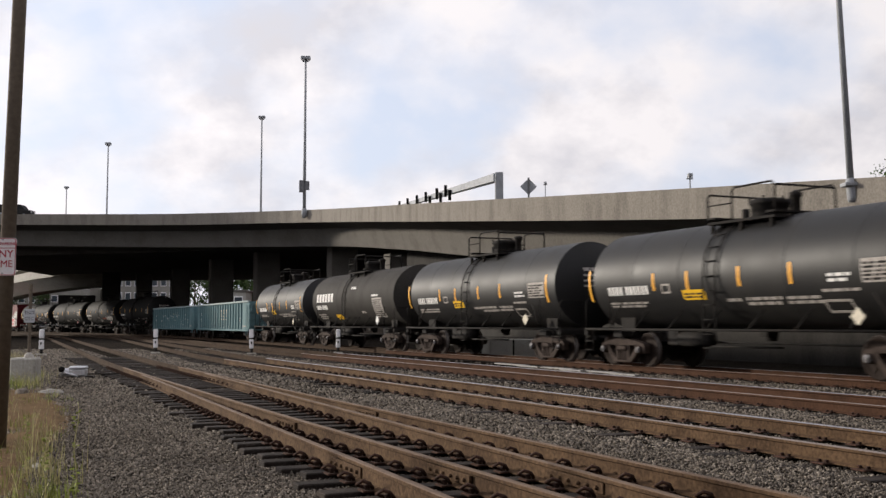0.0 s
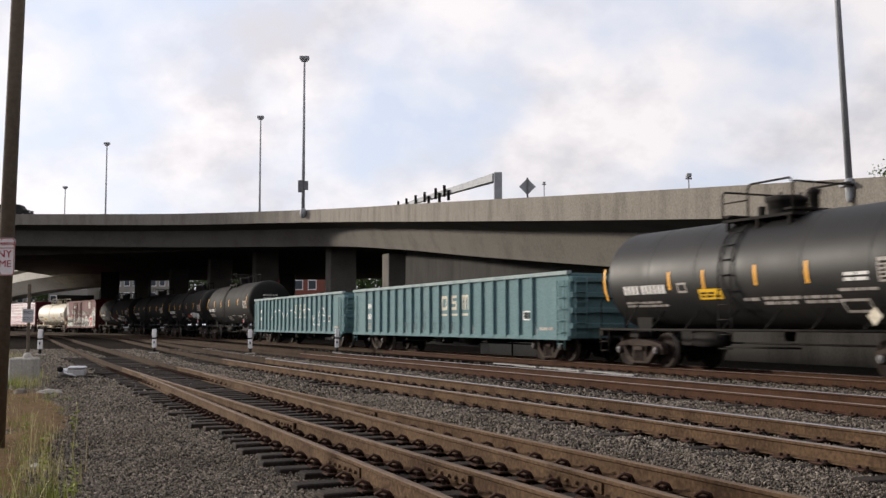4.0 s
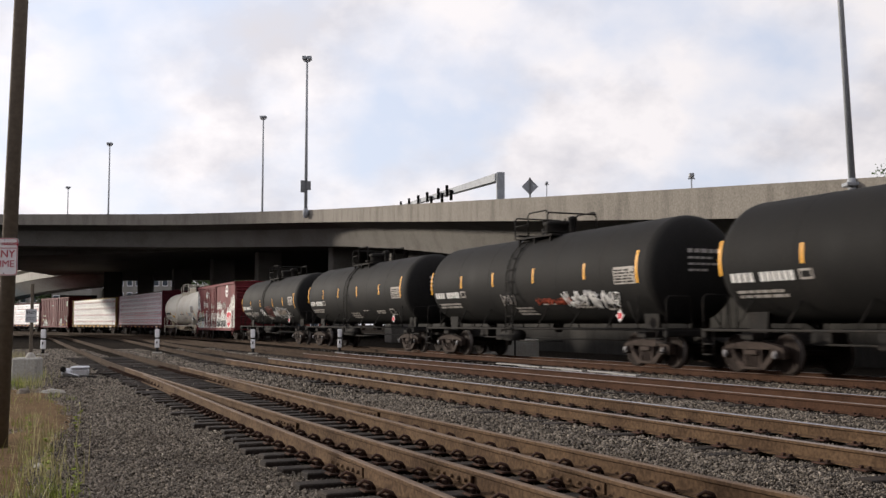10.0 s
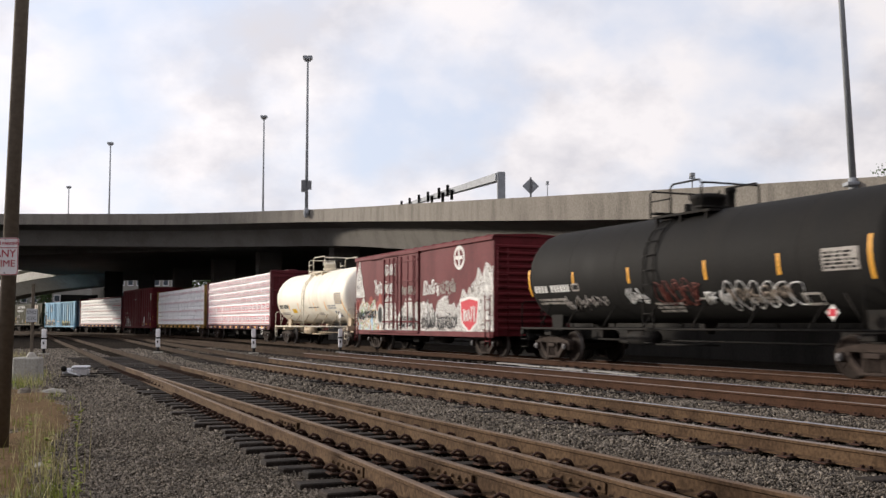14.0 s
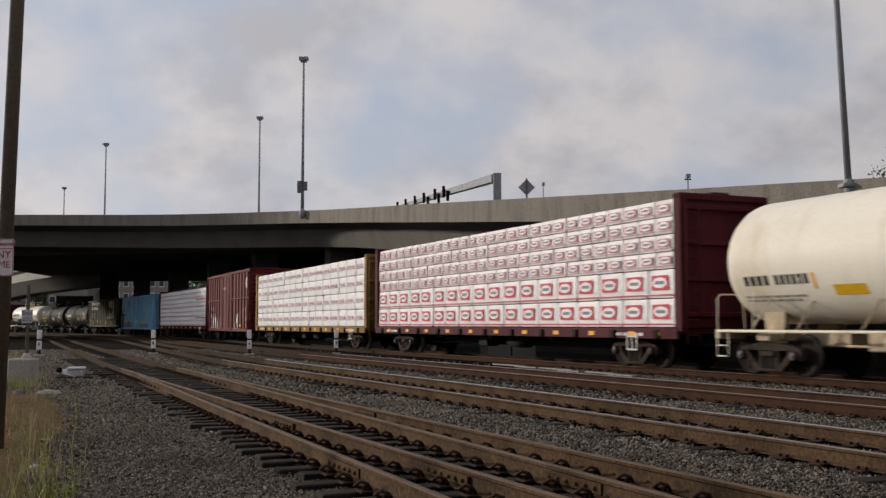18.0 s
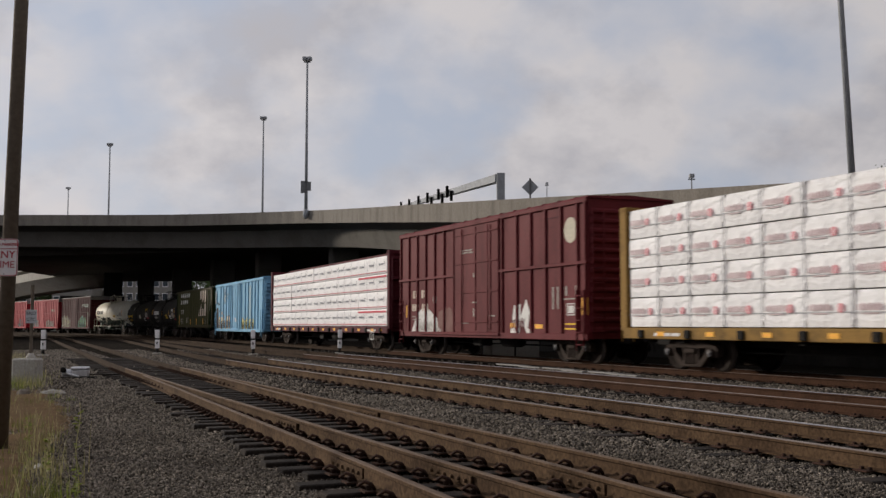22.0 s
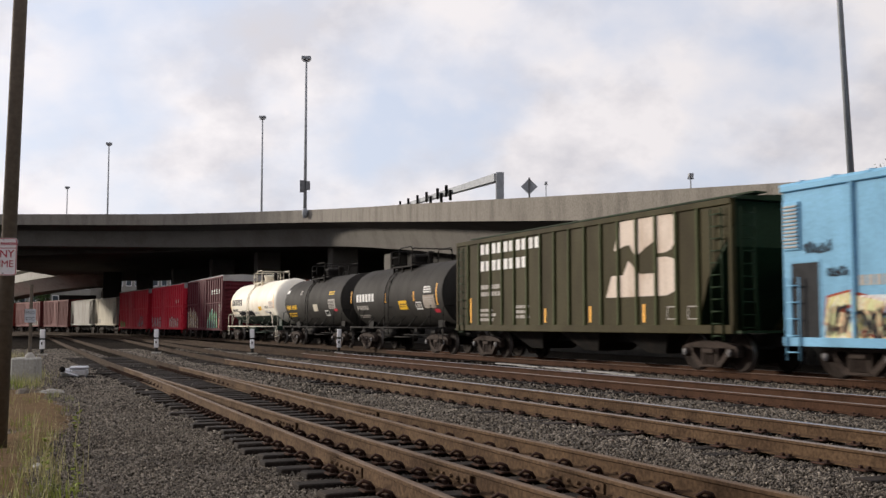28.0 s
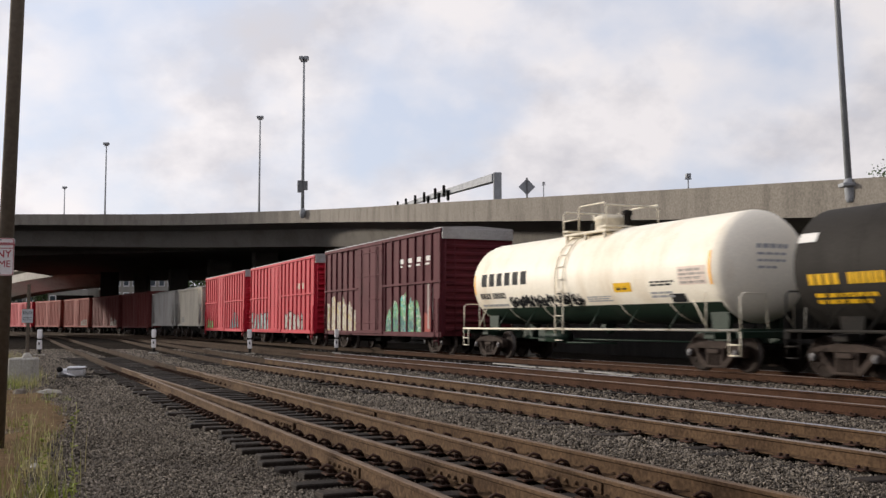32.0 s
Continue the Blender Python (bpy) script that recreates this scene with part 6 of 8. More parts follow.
def spray_mix(name, colours, scale, rough=0.6, seed=0.0, line=(0.03, 0.03, 0.035), width=0.012):
    """Layered sprayed paint: fields of several colours with thin drawn lines between them."""
    m = bpy.data.materials.new(name)
    m.use_nodes = True
    n, l = m.node_tree.nodes.new, m.node_tree.links.new
    b = m.node_tree.nodes["Principled BSDF"]
    b.inputs["Roughness"].default_value, b.inputs["Specular IOR Level"].default_value = rough, 0.2
    co, mp, tx, ramp = n("ShaderNodeTexCoord"), n("ShaderNodeMapping"), n("ShaderNodeTexNoise"), n("ShaderNodeValToRGB")
    mp.inputs["Location"].default_value = (seed, 0, seed * 0.7)
    mp.inputs["Scale"].default_value = (1.25, 0.0, 0.8)
    tx.inputs["Scale"].default_value, tx.inputs["Detail"].default_value, tx.inputs["Distortion"].default_value = scale, 1.2, 1.6
    l(co.outputs["Object"], mp.inputs[0]); l(mp.outputs[0], tx.inputs["Vector"]); l(tx.outputs[0], ramp.inputs[0])
    cr = ramp.color_ramp
    cr.interpolation = "CONSTANT"
    k = len(colours)
    for i, c in enumerate(colours):
        at = 0.30 + 0.40 * i / k
        if i == 0:
            cr.elements[0].position, cr.elements[0].color = 0.0, (*c, 1)
            continue
        e = cr.elements.new(at); e.color = (*line, 1)
        e = cr.elements.new(at + width); e.color = (*c, 1)
    cr.elements.remove(cr.elements[-1]) if cr.elements[-1].position > 0.99 else None
    fine, val, mul = n("ShaderNodeTexNoise"), n("ShaderNodeMapRange"), n("ShaderNodeVectorMath")
    fine.inputs["Scale"].default_value, fine.inputs["Detail"].default_value = 9.0, 5.0
    l(co.outputs["Object"], fine.inputs["Vector"]); l(fine.outputs[0], val.inputs[0])
    val.inputs[1].default_value, val.inputs[2].default_value, val.inputs[3].default_value, val.inputs[4].default_value = 0.3, 0.7, 0.72, 1.1
    mul.operation = "SCALE"
    l(ramp.outputs[0], mul.inputs[0]); l(val.outputs[0], mul.inputs[3]); l(mul.outputs[0], b.inputs["Base Color"])
    return m


_w, _g, _k = (0.68, 0.66, 0.63), (0.34, 0.32, 0.30), (0.07, 0.06, 0.06)
MAT["mural"] = spray_mix("layered_white_graffiti", [_w, _g, _w, (0.42, 0.38, 0.34), _w, (0.16, 0.13, 0.12), _w, (0.48, 0.45, 0.42)], 1.9, seed=3.0, width=0.008)
MAT["mural_colour"] = spray_mix("layered_colour_graffiti", [(0.30, 0.45, 0.62), _w, (0.38, 0.55, 0.26), _w, (0.50, 0.20, 0.10), (0.55, 0.58, 0.50), _w, (0.62, 0.46, 0.16), _w], 1.5, seed=8.0)
MAT["mural_tan"] = spray_mix("layered_tan_graffiti", [(0.42, 0.36, 0.26), (0.52, 0.40, 0.14), (0.50, 0.46, 0.40), (0.30, 0.24, 0.20), (0.58, 0.52, 0.42), (0.50, 0.38, 0.16)], 1.8, seed=1.0)
MAT["mural_green"] = spray_mix("layered_green_graffiti", [(0.06, 0.30, 0.10), (0.25, 0.45, 0.16), (0.10, 0.40, 0.34), (0.07, 0.30, 0.11), (0.50, 0.55, 0.45), (0.08, 0.34, 0.14)], 1.8, seed=2.0)
MAT["letter_fill"] = spray_mix("yellow_green_letter_fill", [(0.56, 0.56, 0.28), (0.62, 0.42, 0.24), (0.62, 0.60, 0.34), (0.66, 0.62, 0.50), (0.58, 0.54, 0.22)], 1.6, seed=5.0, line=(0.55, 0.30, 0.18))
MAT["cream_rail"] = surface("cream_painted_steel", (0.72, 0.66, 0.54), 0.6, dirt=(0.40, 0.31, 0.21), dirt_amount=0.4, scale=2.2, grain=20, bump=0.03, streak=0.4)
MAT["lime"] = surface("pale_lime_spray", (0.50, 0.50, 0.16), 0.6, dirt=(0.62, 0.52, 0.25), dirt_amount=0.5, scale=2, grain=30, bump=0.0, vary=0.06)
MAT["spray_green"] = surface("green_spray", (0.09, 0.34, 0.10), 0.6, scale=2, grain=30, bump=0.0, vary=0.06, dirt_amount=0.3)
MAT["blue_grey"] = surface("faded_blue_grey", (0.16, 0.27, 0.36), 0.65, scale=2, grain=30, bump=0.0, vary=0.06, dirt_amount=0.3)
MAT["emblem_pale"] = surface("faded_emblem_paint", (0.60, 0.50, 0.42), 0.7, dirt=(0.30, 0.20, 0.13), dirt_amount=0.5, scale=1.6, grain=30, bump=0.0, vary=0.1, streak=0.7)
MAT["maroon_wash"] = surface("thin_pale_overspray", (0.20, 0.10, 0.09), 0.7, dirt=(0.13, 0.05, 0.045), dirt_amount=0.5, scale=3, grain=30, bump=0.0, vary=0.1)
MAT["blue_faded"] = surface("yellowed_blue_paint", (0.28, 0.40, 0.46), 0.65, dirt=(0.20, 0.38, 0.50), dirt_amount=0.5, scale=2, grain=20, bump=0.0, vary=0.08, streak=0.7)
MAT["wash"] = surface("grimy_spray", (0.30, 0.25, 0.20), 0.7, dirt=(0.15, 0.10, 0.08), dirt_amount=0.5, scale=3, grain=30, bump=0.0, vary=0.1)
MAT["print_faint"] = surface("faint_grey_print", (0.36, 0.36, 0.37), 0.5, scale=4, grain=30, bump=0.0, vary=0.05, dirt_amount=0.3)
MAT["print_rose"] = surface("rose_red_print", (0.72, 0.27, 0.30), 0.5, scale=4, grain=30, bump=0.0, vary=0.05, dirt_amount=0.3)
MAT["print_pinkish"] = surface("pinkish_label", (0.72, 0.60, 0.52), 0.6, scale=4, grain=30, bump=0.0, vary=0.05, dirt_amount=0.3)
MAT["print_dusty"] = surface("dusty_rose_print", (0.60, 0.47, 0.48), 0.5, scale=4, grain=30, bump=0.0, vary=0.05, dirt_amount=0.3)
MAT["faint_red"] = surface("faint_red_spray", (0.14, 0.045, 0.035), 0.6, scale=4, grain=30, bump=0.0, vary=0.05, dirt_amount=0.3)
BARS5 = [(-7.50 / 8, -0.36, 0.51), (-4.68 / 8, -0.19, 0.27), (-2.03 / 8, -0.20, 0.28), (0.95 / 8, -0.19, 0.29), (4.14 / 8, -0.19, 0.29), (6.90 / 8, -0.39, 0.52)]
BARS6 = [(-7.45 / 8, -0.64, 0.23), (-4.67 / 8, -0.35, 0.04), (-1.68 / 8, -0.40, 0.04), (1.73 / 8, -0.43, 0.05), (4.40 / 8, -0.42, 0.07), (7.12 / 8, -0.61, 0.31)]


def gondola(label, front, rear, seed, graffiti=()):
    half = (rear - front) / 2
    h, W, zt, zb, tc = half - 0.82, 1.50, 2.76, 0.76, half - 2.9
    top = car_base("gondola_car", label, "gondola car")
    for e in (-1, 1):
        part("side", Shape().box(-h, h, e * W - 0.03, e * W + 0.03, zb, zt, 0.006), "teal", top)
        part("top_chord", Shape().box(-h, h, e * (W + 0.02) - 0.10, e * (W + 0.02) + 0.08, zt - 0.04, zt + 0.09, 0.02), "teal_pale", top)
        part("side_sill", Shape().box(-h, h, e * (W + 0.05) - 0.06, e * (W + 0.05) + 0.06, zb - 0.06, zb + 0.08, 0.015), "teal", top)
        part("end", Shape().box(e * h - 0.04, e * h + 0.04, -W, W, zb, zt + 0.02, 0.01), "teal", top)
        for k in range(4):
            z = zb + 0.3 + k * 0.48
            part("end_rib", Shape().box(e * (h + 0.07) - 0.06, e * (h + 0.07) + 0.06, -W, W, z, z + 0.17, 0.02), "teal", top)
        ladder(top, e * (h - 0.4), -W - 0.10, zb - 0.35, zt - 0.2, "teal", 6, 0.42)
        ladder(top, e * (h + 0.16), -W + 0.3, zb, zt - 0.1, "teal", 6, 0.4, side=False)
    post = Shape().prism([(-0.075, zb), (0.075, zb), (0.065, zt - 0.03), (-0.065, zt - 0.03)], -0.13, 0.0).mesh("side_post")
    n = 18
    for i in range(n):
        x = -8.32 + i * 0.952
        for e in (-1, 1):
            part("side_post", post, "teal", top, at=pose(x, e * W, 0, 0, 0, 0 if e < 0 else 180))
        q = random.Random(seed * 50 + i)
        if i > 2 and q.random() < 0.6:
            # worn pale paint beside the post's foot
            part("worn_patch", Shape().prism(ragged(x - 0.20, x + 0.24, zb + 0.09, [(x - 0.2, zb + 0.3), (x, zb + q.uniform(0.4, 0.7)), (x + 0.24, zb + 0.25)], seed + i, 0.12, 0.05), -W - 0.036, -W - 0.028), "teal_pale", top, "pale worn paint")
    part("floor_plate", Shape().box(-h, h, -W, W, zb - 0.04, zb + 0.04), "dark", top)
    under_frame(top, half, "dark", 0.75)
    bogies(top, tc, half)
    rnd = random.Random(seed)
    flat_marks("reporting_marks", block_word(-8.10, 1.92, 0.55, 0.22, 2) + block_word(-8.10, 1.43, 0.68, 0.24, 4), -W - 0.034, "white", top)
    flat_marks("small_print", small_print(-8.05, 0.98, 0.5, 0.3, 3, rnd) + small_print(8.25, 1.0, 0.9, 0.16, 1, rnd), -W - 0.034, "pale", top)
    part("stencil_frame", Shape().box(7.15, 7.74, -W - 0.040, -W - 0.030, 1.33, 1.37).box(7.15, 7.74, -W - 0.040, -W - 0.030, 1.60, 1.64).box(7.15, 7.19, -W - 0.040, -W - 0.030, 1.37, 1.60).box(7.70, 7.74, -W - 0.040, -W - 0.030, 1.37, 1.60), "white", top)
    part("stencil_card", Shape().box(7.23, 7.44, -W - 0.036, -W - 0.030, 1.39, 1.58).box(7.48, 7.67, -W - 0.036, -W - 0.030, 1.39, 1.58), "ink", top)
    y = -W - 0.034
    for kind, x0, x1, z0, z1, mat, n2 in graffiti:
        sh = Shape()
        if kind == "emblem":
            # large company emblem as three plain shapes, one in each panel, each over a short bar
            t = 0.11
            w = 0.55
            for k, rects in enumerate(([(0, t, 0, 1), (w - t, w, 0, 1), (t, w - t, 0, 0.2), (t, w - t, 0.8, 1)],
                                       [(0, w * 0.85, 0, 0.2), (0, w * 0.85, 0.42, 0.6), (0, w * 0.85, 0.82, 1), (w * 0.85 - t, w * 0.85, 0.2, 0.42), (0, t, 0.6, 0.82)],
                                       [(0, t, 0, 0.82), (0.24, 0.24 + t, 0, 0.82), (0.49, 0.6, 0, 0.82), (0, 0.6, 0.82, 1)])):
                q = Shape()
                for a, b, c, d in rects:
                    q.box(x0 + 0.95 * k + a, x0 + 0.95 * k + b, y - 0.006, y + 0.002, z0 + (z1 - z0) * c, z0 + (z1 - z0) * d)
                q.box(x0 + 0.95 * k, x0 + 0.95 * k + w, y - 0.006, y + 0.002, z0 - 0.22, z0 - 0.14)
                part("emblem_block", q, mat, top, "cream emblem block")
            continue
        if kind == "line":
            stroke(sh, x0, n2, y)
        elif kind == "dark_bars":
            for k in range(int((x1 - x0) / 0.95)):
                sh.box(x0 + 0.95 * k, x0 + 0.95 * k + 0.07, y - 0.004, y, z0, z1).box(x0 + 0.95 * k + 0.2, x0 + 0.95 * k + 0.27, y - 0.004, y, z0, z1)
        part("graffiti", sh, mat, top, "sprayed white line")
    enlist(top, front, rear, tc)
    return top


MAT["teal_pale"] = surface("bleached_teal_paint", (0.26, 0.31, 0.305), 0.72, dirt=(0.15, 0.20, 0.205), dirt_amount=0.5, scale=1.2, grain=18, bump=0.05, vary=0.14)
MAT["teal_worn"] = surface("worn_dark_teal_paint", (0.085, 0.125, 0.14), 0.75, scale=3, grain=20, bump=0.0, vary=0.12, dirt_amount=0.4)


def bundle_mesh(w, h, mat, mark_mat, style, seed=0, depth=1.15, band=False):
    """One wrapped bundle of lumber, its cover creased, with the prints and strap on its near side."""
    sh = Shape()
    nx, nz = max(9, int(w * 7)), 7
    x0, x1, z0, z1 = -w / 2 + 0.006, w / 2 - 0.006, 0.016, h - 0.016
    def front(x, z):
        u = Vector((x * 1.3 + seed * 7.1, z * 2.6 + x * 1.4, seed * 3.3))
        fold = abs(noise.noise(Vector((x * 0.9 + z * 2.2, seed * 2.7, x * 0.4 - z))))
        return 0.012 + 0.022 * noise.noise(u) + 0.012 * noise.noise(u * 2.7) - 0.016 * max(0.0, 0.5 - 4 * fold)
    vs = []
    for b in range(nz + 1):
        for a in range(nx + 1):
            x, z = x0 + (x1 - x0) * a / nx, z0 + (z1 - z0) * b / nz
            rim = a in (0, nx) or b in (0, nz)
            vs.append((x, 0.030 if rim else front(x, z), z))
    n = nx + 1
    fs = [(b * n + a, b * n + a + 1, (b + 1) * n + a + 1, (b + 1) * n + a) for b in range(nz) for a in range(nx)]
    sh.add(vs, fs, True)
    sh.box(x0, x1, 0.030, depth, z0, z1)
    body = sh.mesh("lumber_pack")
    body.materials.append(MAT[mat])
    pr, slots = Shape(), []
    y = -0.022
    mats = [mark_mat, mat, "print_grey", "print_red", "print_dusty"]
    def done(k):
        slots.extend([k] * (len(pr.f) - len(slots)))
    def bar(k, a, b, c, d):
        pr.box(a, b, y - 0.003, y + 0.003, c, d)
        done(k)
    def oval(k, cx, cz, a, b, lift=0.004):
        pr.prism([(cx + a * math.cos(t * 0.3927), cz + b * math.sin(t * 0.3927)) for t in range(16)], y - 0.003 - lift, y + 0.002)
        done(k)
    if style == "badge":
        cx, cz, a, b = 0.04 * w * math.sin(seed * 5), h * 0.54, w * 0.31, h * 0.25
        bar(0, cx - a, cx + a, cz - b, cz + b)
        oval(1, cx, cz, a * 0.86, b * 0.74)
        pr.box(cx - a * 0.55, cx + a * 0.55, y - 0.011, y + 0.001, cz - 0.045, cz + 0.045); done(2)
        bar(0, x0, x1, 0.075, 0.105)
        bar(2, x0 + 0.1, x0 + 0.1 + 0.012, z0, z1)
    elif style == "small":
        cz, a, b = h * 0.5, w * 0.33, h * 0.24
        bar(0, x0, x1, cz - b * 1.42, cz - b * 1.30)
        if seed % 2:
            bar(2, x1 - 0.016, x1 - 0.004, z0, z1)
        q = 0.03 * math.sin(seed * 4)
        bar(0, q - a, q + a, cz - b * 0.95, cz + b * 0.95)
        oval(1, q, cz, a * 0.88, b * 0.80)
        pr.box(q - a * 0.6, q + a * 0.6, y - 0.011, y + 0.001, cz - 0.028, cz + 0.028); done(2)
    elif style == "dots":
        cx, cz, r = w * (0.20 + 0.06 * math.sin(seed * 9)), h * 0.52, 0.095
        oval(0, cx, cz, r, r * 1.1)
        pr.prism([(cx + r * 0.62 * math.cos(t * 0.785), cz + r * 0.62 * math.sin(t * 0.785)) for t in range(8)], y - 0.011, y); done(1)
        pr.box(cx - r * 0.35, cx + r * 0.35, y - 0.015, y, cz - r * 0.4, cz + r * 0.4); done(0)
        for k in range(7):
            bar(4, x0 + 0.10 + k * 0.10, x0 + 0.17 + k * 0.10, cz - 0.05, cz + 0.07 + 0.03 * (k % 2))
        bar(4, x0 + 0.2, x0 + 0.66, cz - 0.13, cz - 0.105)
        bar(2, x1 - 0.024, x1 - 0.004, z0, z1)
    elif style == "lines":
        cnt = max(1, round(w / 1.22))
        for c in range(cnt):
            cx, u = x0 + (c + 0.5) * (x1 - x0) / cnt + 0.04 * math.sin(seed * 7 + c), 1.22
            for k in range(6):
                bar(2, cx - u * 0.33 + k * u * 0.085, cx - u * 0.275 + k * u * 0.085, h * 0.50, h * (0.575 + 0.035 * (k in (0, 3))))
            bar(2, cx - u * 0.33, cx + u * 0.14, h * 0.47, h * 0.482)
            pr.prism([(cx + u * 0.20, h * 0.40), (cx + u * 0.21, h * 0.40), (cx + u * 0.27, h * 0.60), (cx + u * 0.24, h * 0.74), (cx + u * 0.22, h * 0.58)], y - 0.004, y + 0.002); done(2)
            if c:
                bar(2, x0 + c * (x1 - x0) / cnt, x0 + c * (x1 - x0) / cnt + 0.008, z0, z1)
        bar(3, x0, x1, 0.082, 0.108)
        if band:
            bar(3, x0 + 0.1, x1 - 0.1, h - 0.17, h - 0.09)
    me = pr.mesh("printed_mark")
    for m in mats:
        me.materials.append(MAT[m])
    for p, k in zip(me.polygons, slots):
        p.material_index = k
    return body, me


def centerbeam(label, front, rear, frame_mat, load_top, rows, seed, frame_top=None, sill_mat=None, joins=None):
    """A centerbeam flat car with a full load; rows of (bundle height, columns, wrap, mark, style) from the deck up."""
    rnd = random.Random(seed)
    half = (rear - front) / 2
    h, tc = half - 0.75, half - 3.3
    zd = 1.12
    zt = frame_top or load_top + 0.1
    top = car_base("centerbeam_car", label, "flat car")
    part("deck", Shape().box(-h, h, -1.42, 1.42, zd - 0.16, zd - 0.02, 0.01), sill_mat or frame_mat, top)
    for e in (-1, 1):
        part("side_sill", Shape().box(-h, h, e * 1.44 - 0.05, e * 1.44 + 0.05, zd - 0.30, zd - 0.0, 0.015), sill_mat or frame_mat, top)
        bh = Shape().box(e * h - 0.10, e * h + 0.10, -1.42, 1.42, zd, zt - 0.02, 0.02)
        bh.box(e * h - 0.16, e * h + 0.16, -1.46, -1.26, zd - 0.1, zt, 0.02).box(e * h - 0.16, e * h + 0.16, 1.26, 1.46, zd - 0.1, zt, 0.02)
        bh.box(e * h - 0.17, e * h + 0.17, -1.46, 1.46, zt - 0.16, zt + 0.02, 0.02)
        part("bulkhead", bh, frame_mat, top)
        for k in range(4):
            z = zd + 0.35 + k * (zt - zd - 0.7) / 3
            part("bulkhead_rib", Shape().box(e * (h + 0.16) - 0.07, e * (h + 0.16) + 0.07, -1.3, 1.3, z - 0.07, z + 0.07, 0.02), frame_mat, top)
        ladder(top, e * (h + 0.26), -1.15, zd - 0.4, zt - 0.3, frame_mat, 9, 0.4, side=False)
    part("center_beam", Shape().box(-h, h, -0.12, 0.12, zd, zt, 0.01), frame_mat, top)
    part("top_chord", Shape().box(-h, h, -0.30, 0.30, zt - 0.02, zt + 0.10, 0.02), frame_mat, top)
    rf = Shape().box(-0.16, 0.16, -0.012, 0.0, -0.06, 0.06).mesh("reflector")
    for i in range(11):
        x = -h + 0.9 + i * (2 * h - 1.8) / 10
        part("winch", Shape().box(x - 0.11, x + 0.11, -1.56, -1.48, zd - 0.28, zd - 0.06, 0.02), "dark", top)
        part("reflector", rf, "orange", top, "orange reflector", at=pose(x + 0.9 * (i < 10), -1.494, zd - 0.16))
    z = zd + 0.01
    x0, x1 = -h + 0.22, h - 0.22
    for level, (bh_, cols, wrap, mark, style) in enumerate(rows):
        if joins:
            ends = [x0, *joins, x1]
            for c, (a, b) in enumerate(zip(ends, ends[1:])):
                body, prints = bundle_mesh(b - a, bh_, wrap, mark, style, level * 7 + c + 1, band=c == len(joins) and level in (0, 2))
                bd = part("lumber_pack", body, None, top, at=pose((a + b) / 2, -1.40 + rnd.uniform(-0.02, 0.02), z, 0, 0, rnd.uniform(-0.15, 0.15)))
                part("printed_mark", prints, None, bd)
            part("far_lumber_row", Shape().box(x0, x1, 0.16, 1.38, z, z + bh_ - 0.01, 0.02), wrap, top)
            z += bh_
            continue
        cw = (x1 - x0) / cols
        kinds = [bundle_mesh(cw, bh_, wrap, mark, style, q) for q in range(1, 6)]
        for c in range(cols):
            near = rnd.choice(kinds)
            dy = rnd.uniform(-0.025, 0.02)
            bd = part("lumber_pack", near[0], None, top, at=pose(x0 + (c + 0.5) * cw, -1.40 + dy, z, 0, 0, rnd.uniform(-0.4, 0.4)))
            part("printed_mark", near[1], None, bd)
        if style == "dots":
            part("grey_print", Shape().box(x0, x1, -1.432, -1.424, z + bh_ * 0.40, z + bh_ * 0.42), "print_faint", top)
        back = Shape().box(x0, x1, 0.16, 1.38, z, z + bh_ - 0.01, 0.02)
        part("far_lumber_row", back, wrap, top)
        z += bh_
    under_frame(top, half, "dark", 0.95)
    # fish-belly sill
    part("belly_sill", Shape().prism([(-tc + 1.2, 0.86), (tc - 1.2, 0.86), (tc - 3.0, 0.50), (-tc + 3.0, 0.50)], -0.25, 0.25), "dark", top)
    bogies(top, tc, half)
    flat_marks("sill_print", small_print(-h + 1.5, zd - 0.22, 1.4, 0.14, 1, rnd) + small_print(h - 3.0, zd - 0.22, 1.6, 0.14, 1, rnd), -1.495, "white", top)
    fr = h - 2.3
    flat_marks("card_frame", [(fr, fr + 0.5, zd - 0.62, zd - 0.58), (fr, fr + 0.5, zd - 0.26, zd - 0.22), (fr, fr + 0.04, zd - 0.58, zd - 0.26), (fr + 0.23, fr + 0.27, zd - 0.58, zd - 0.26), (fr + 0.46, fr + 0.5, zd - 0.58, zd - 0.26)], -1.51, "white", top)
    enlist(top, front, rear, tc)
    return top


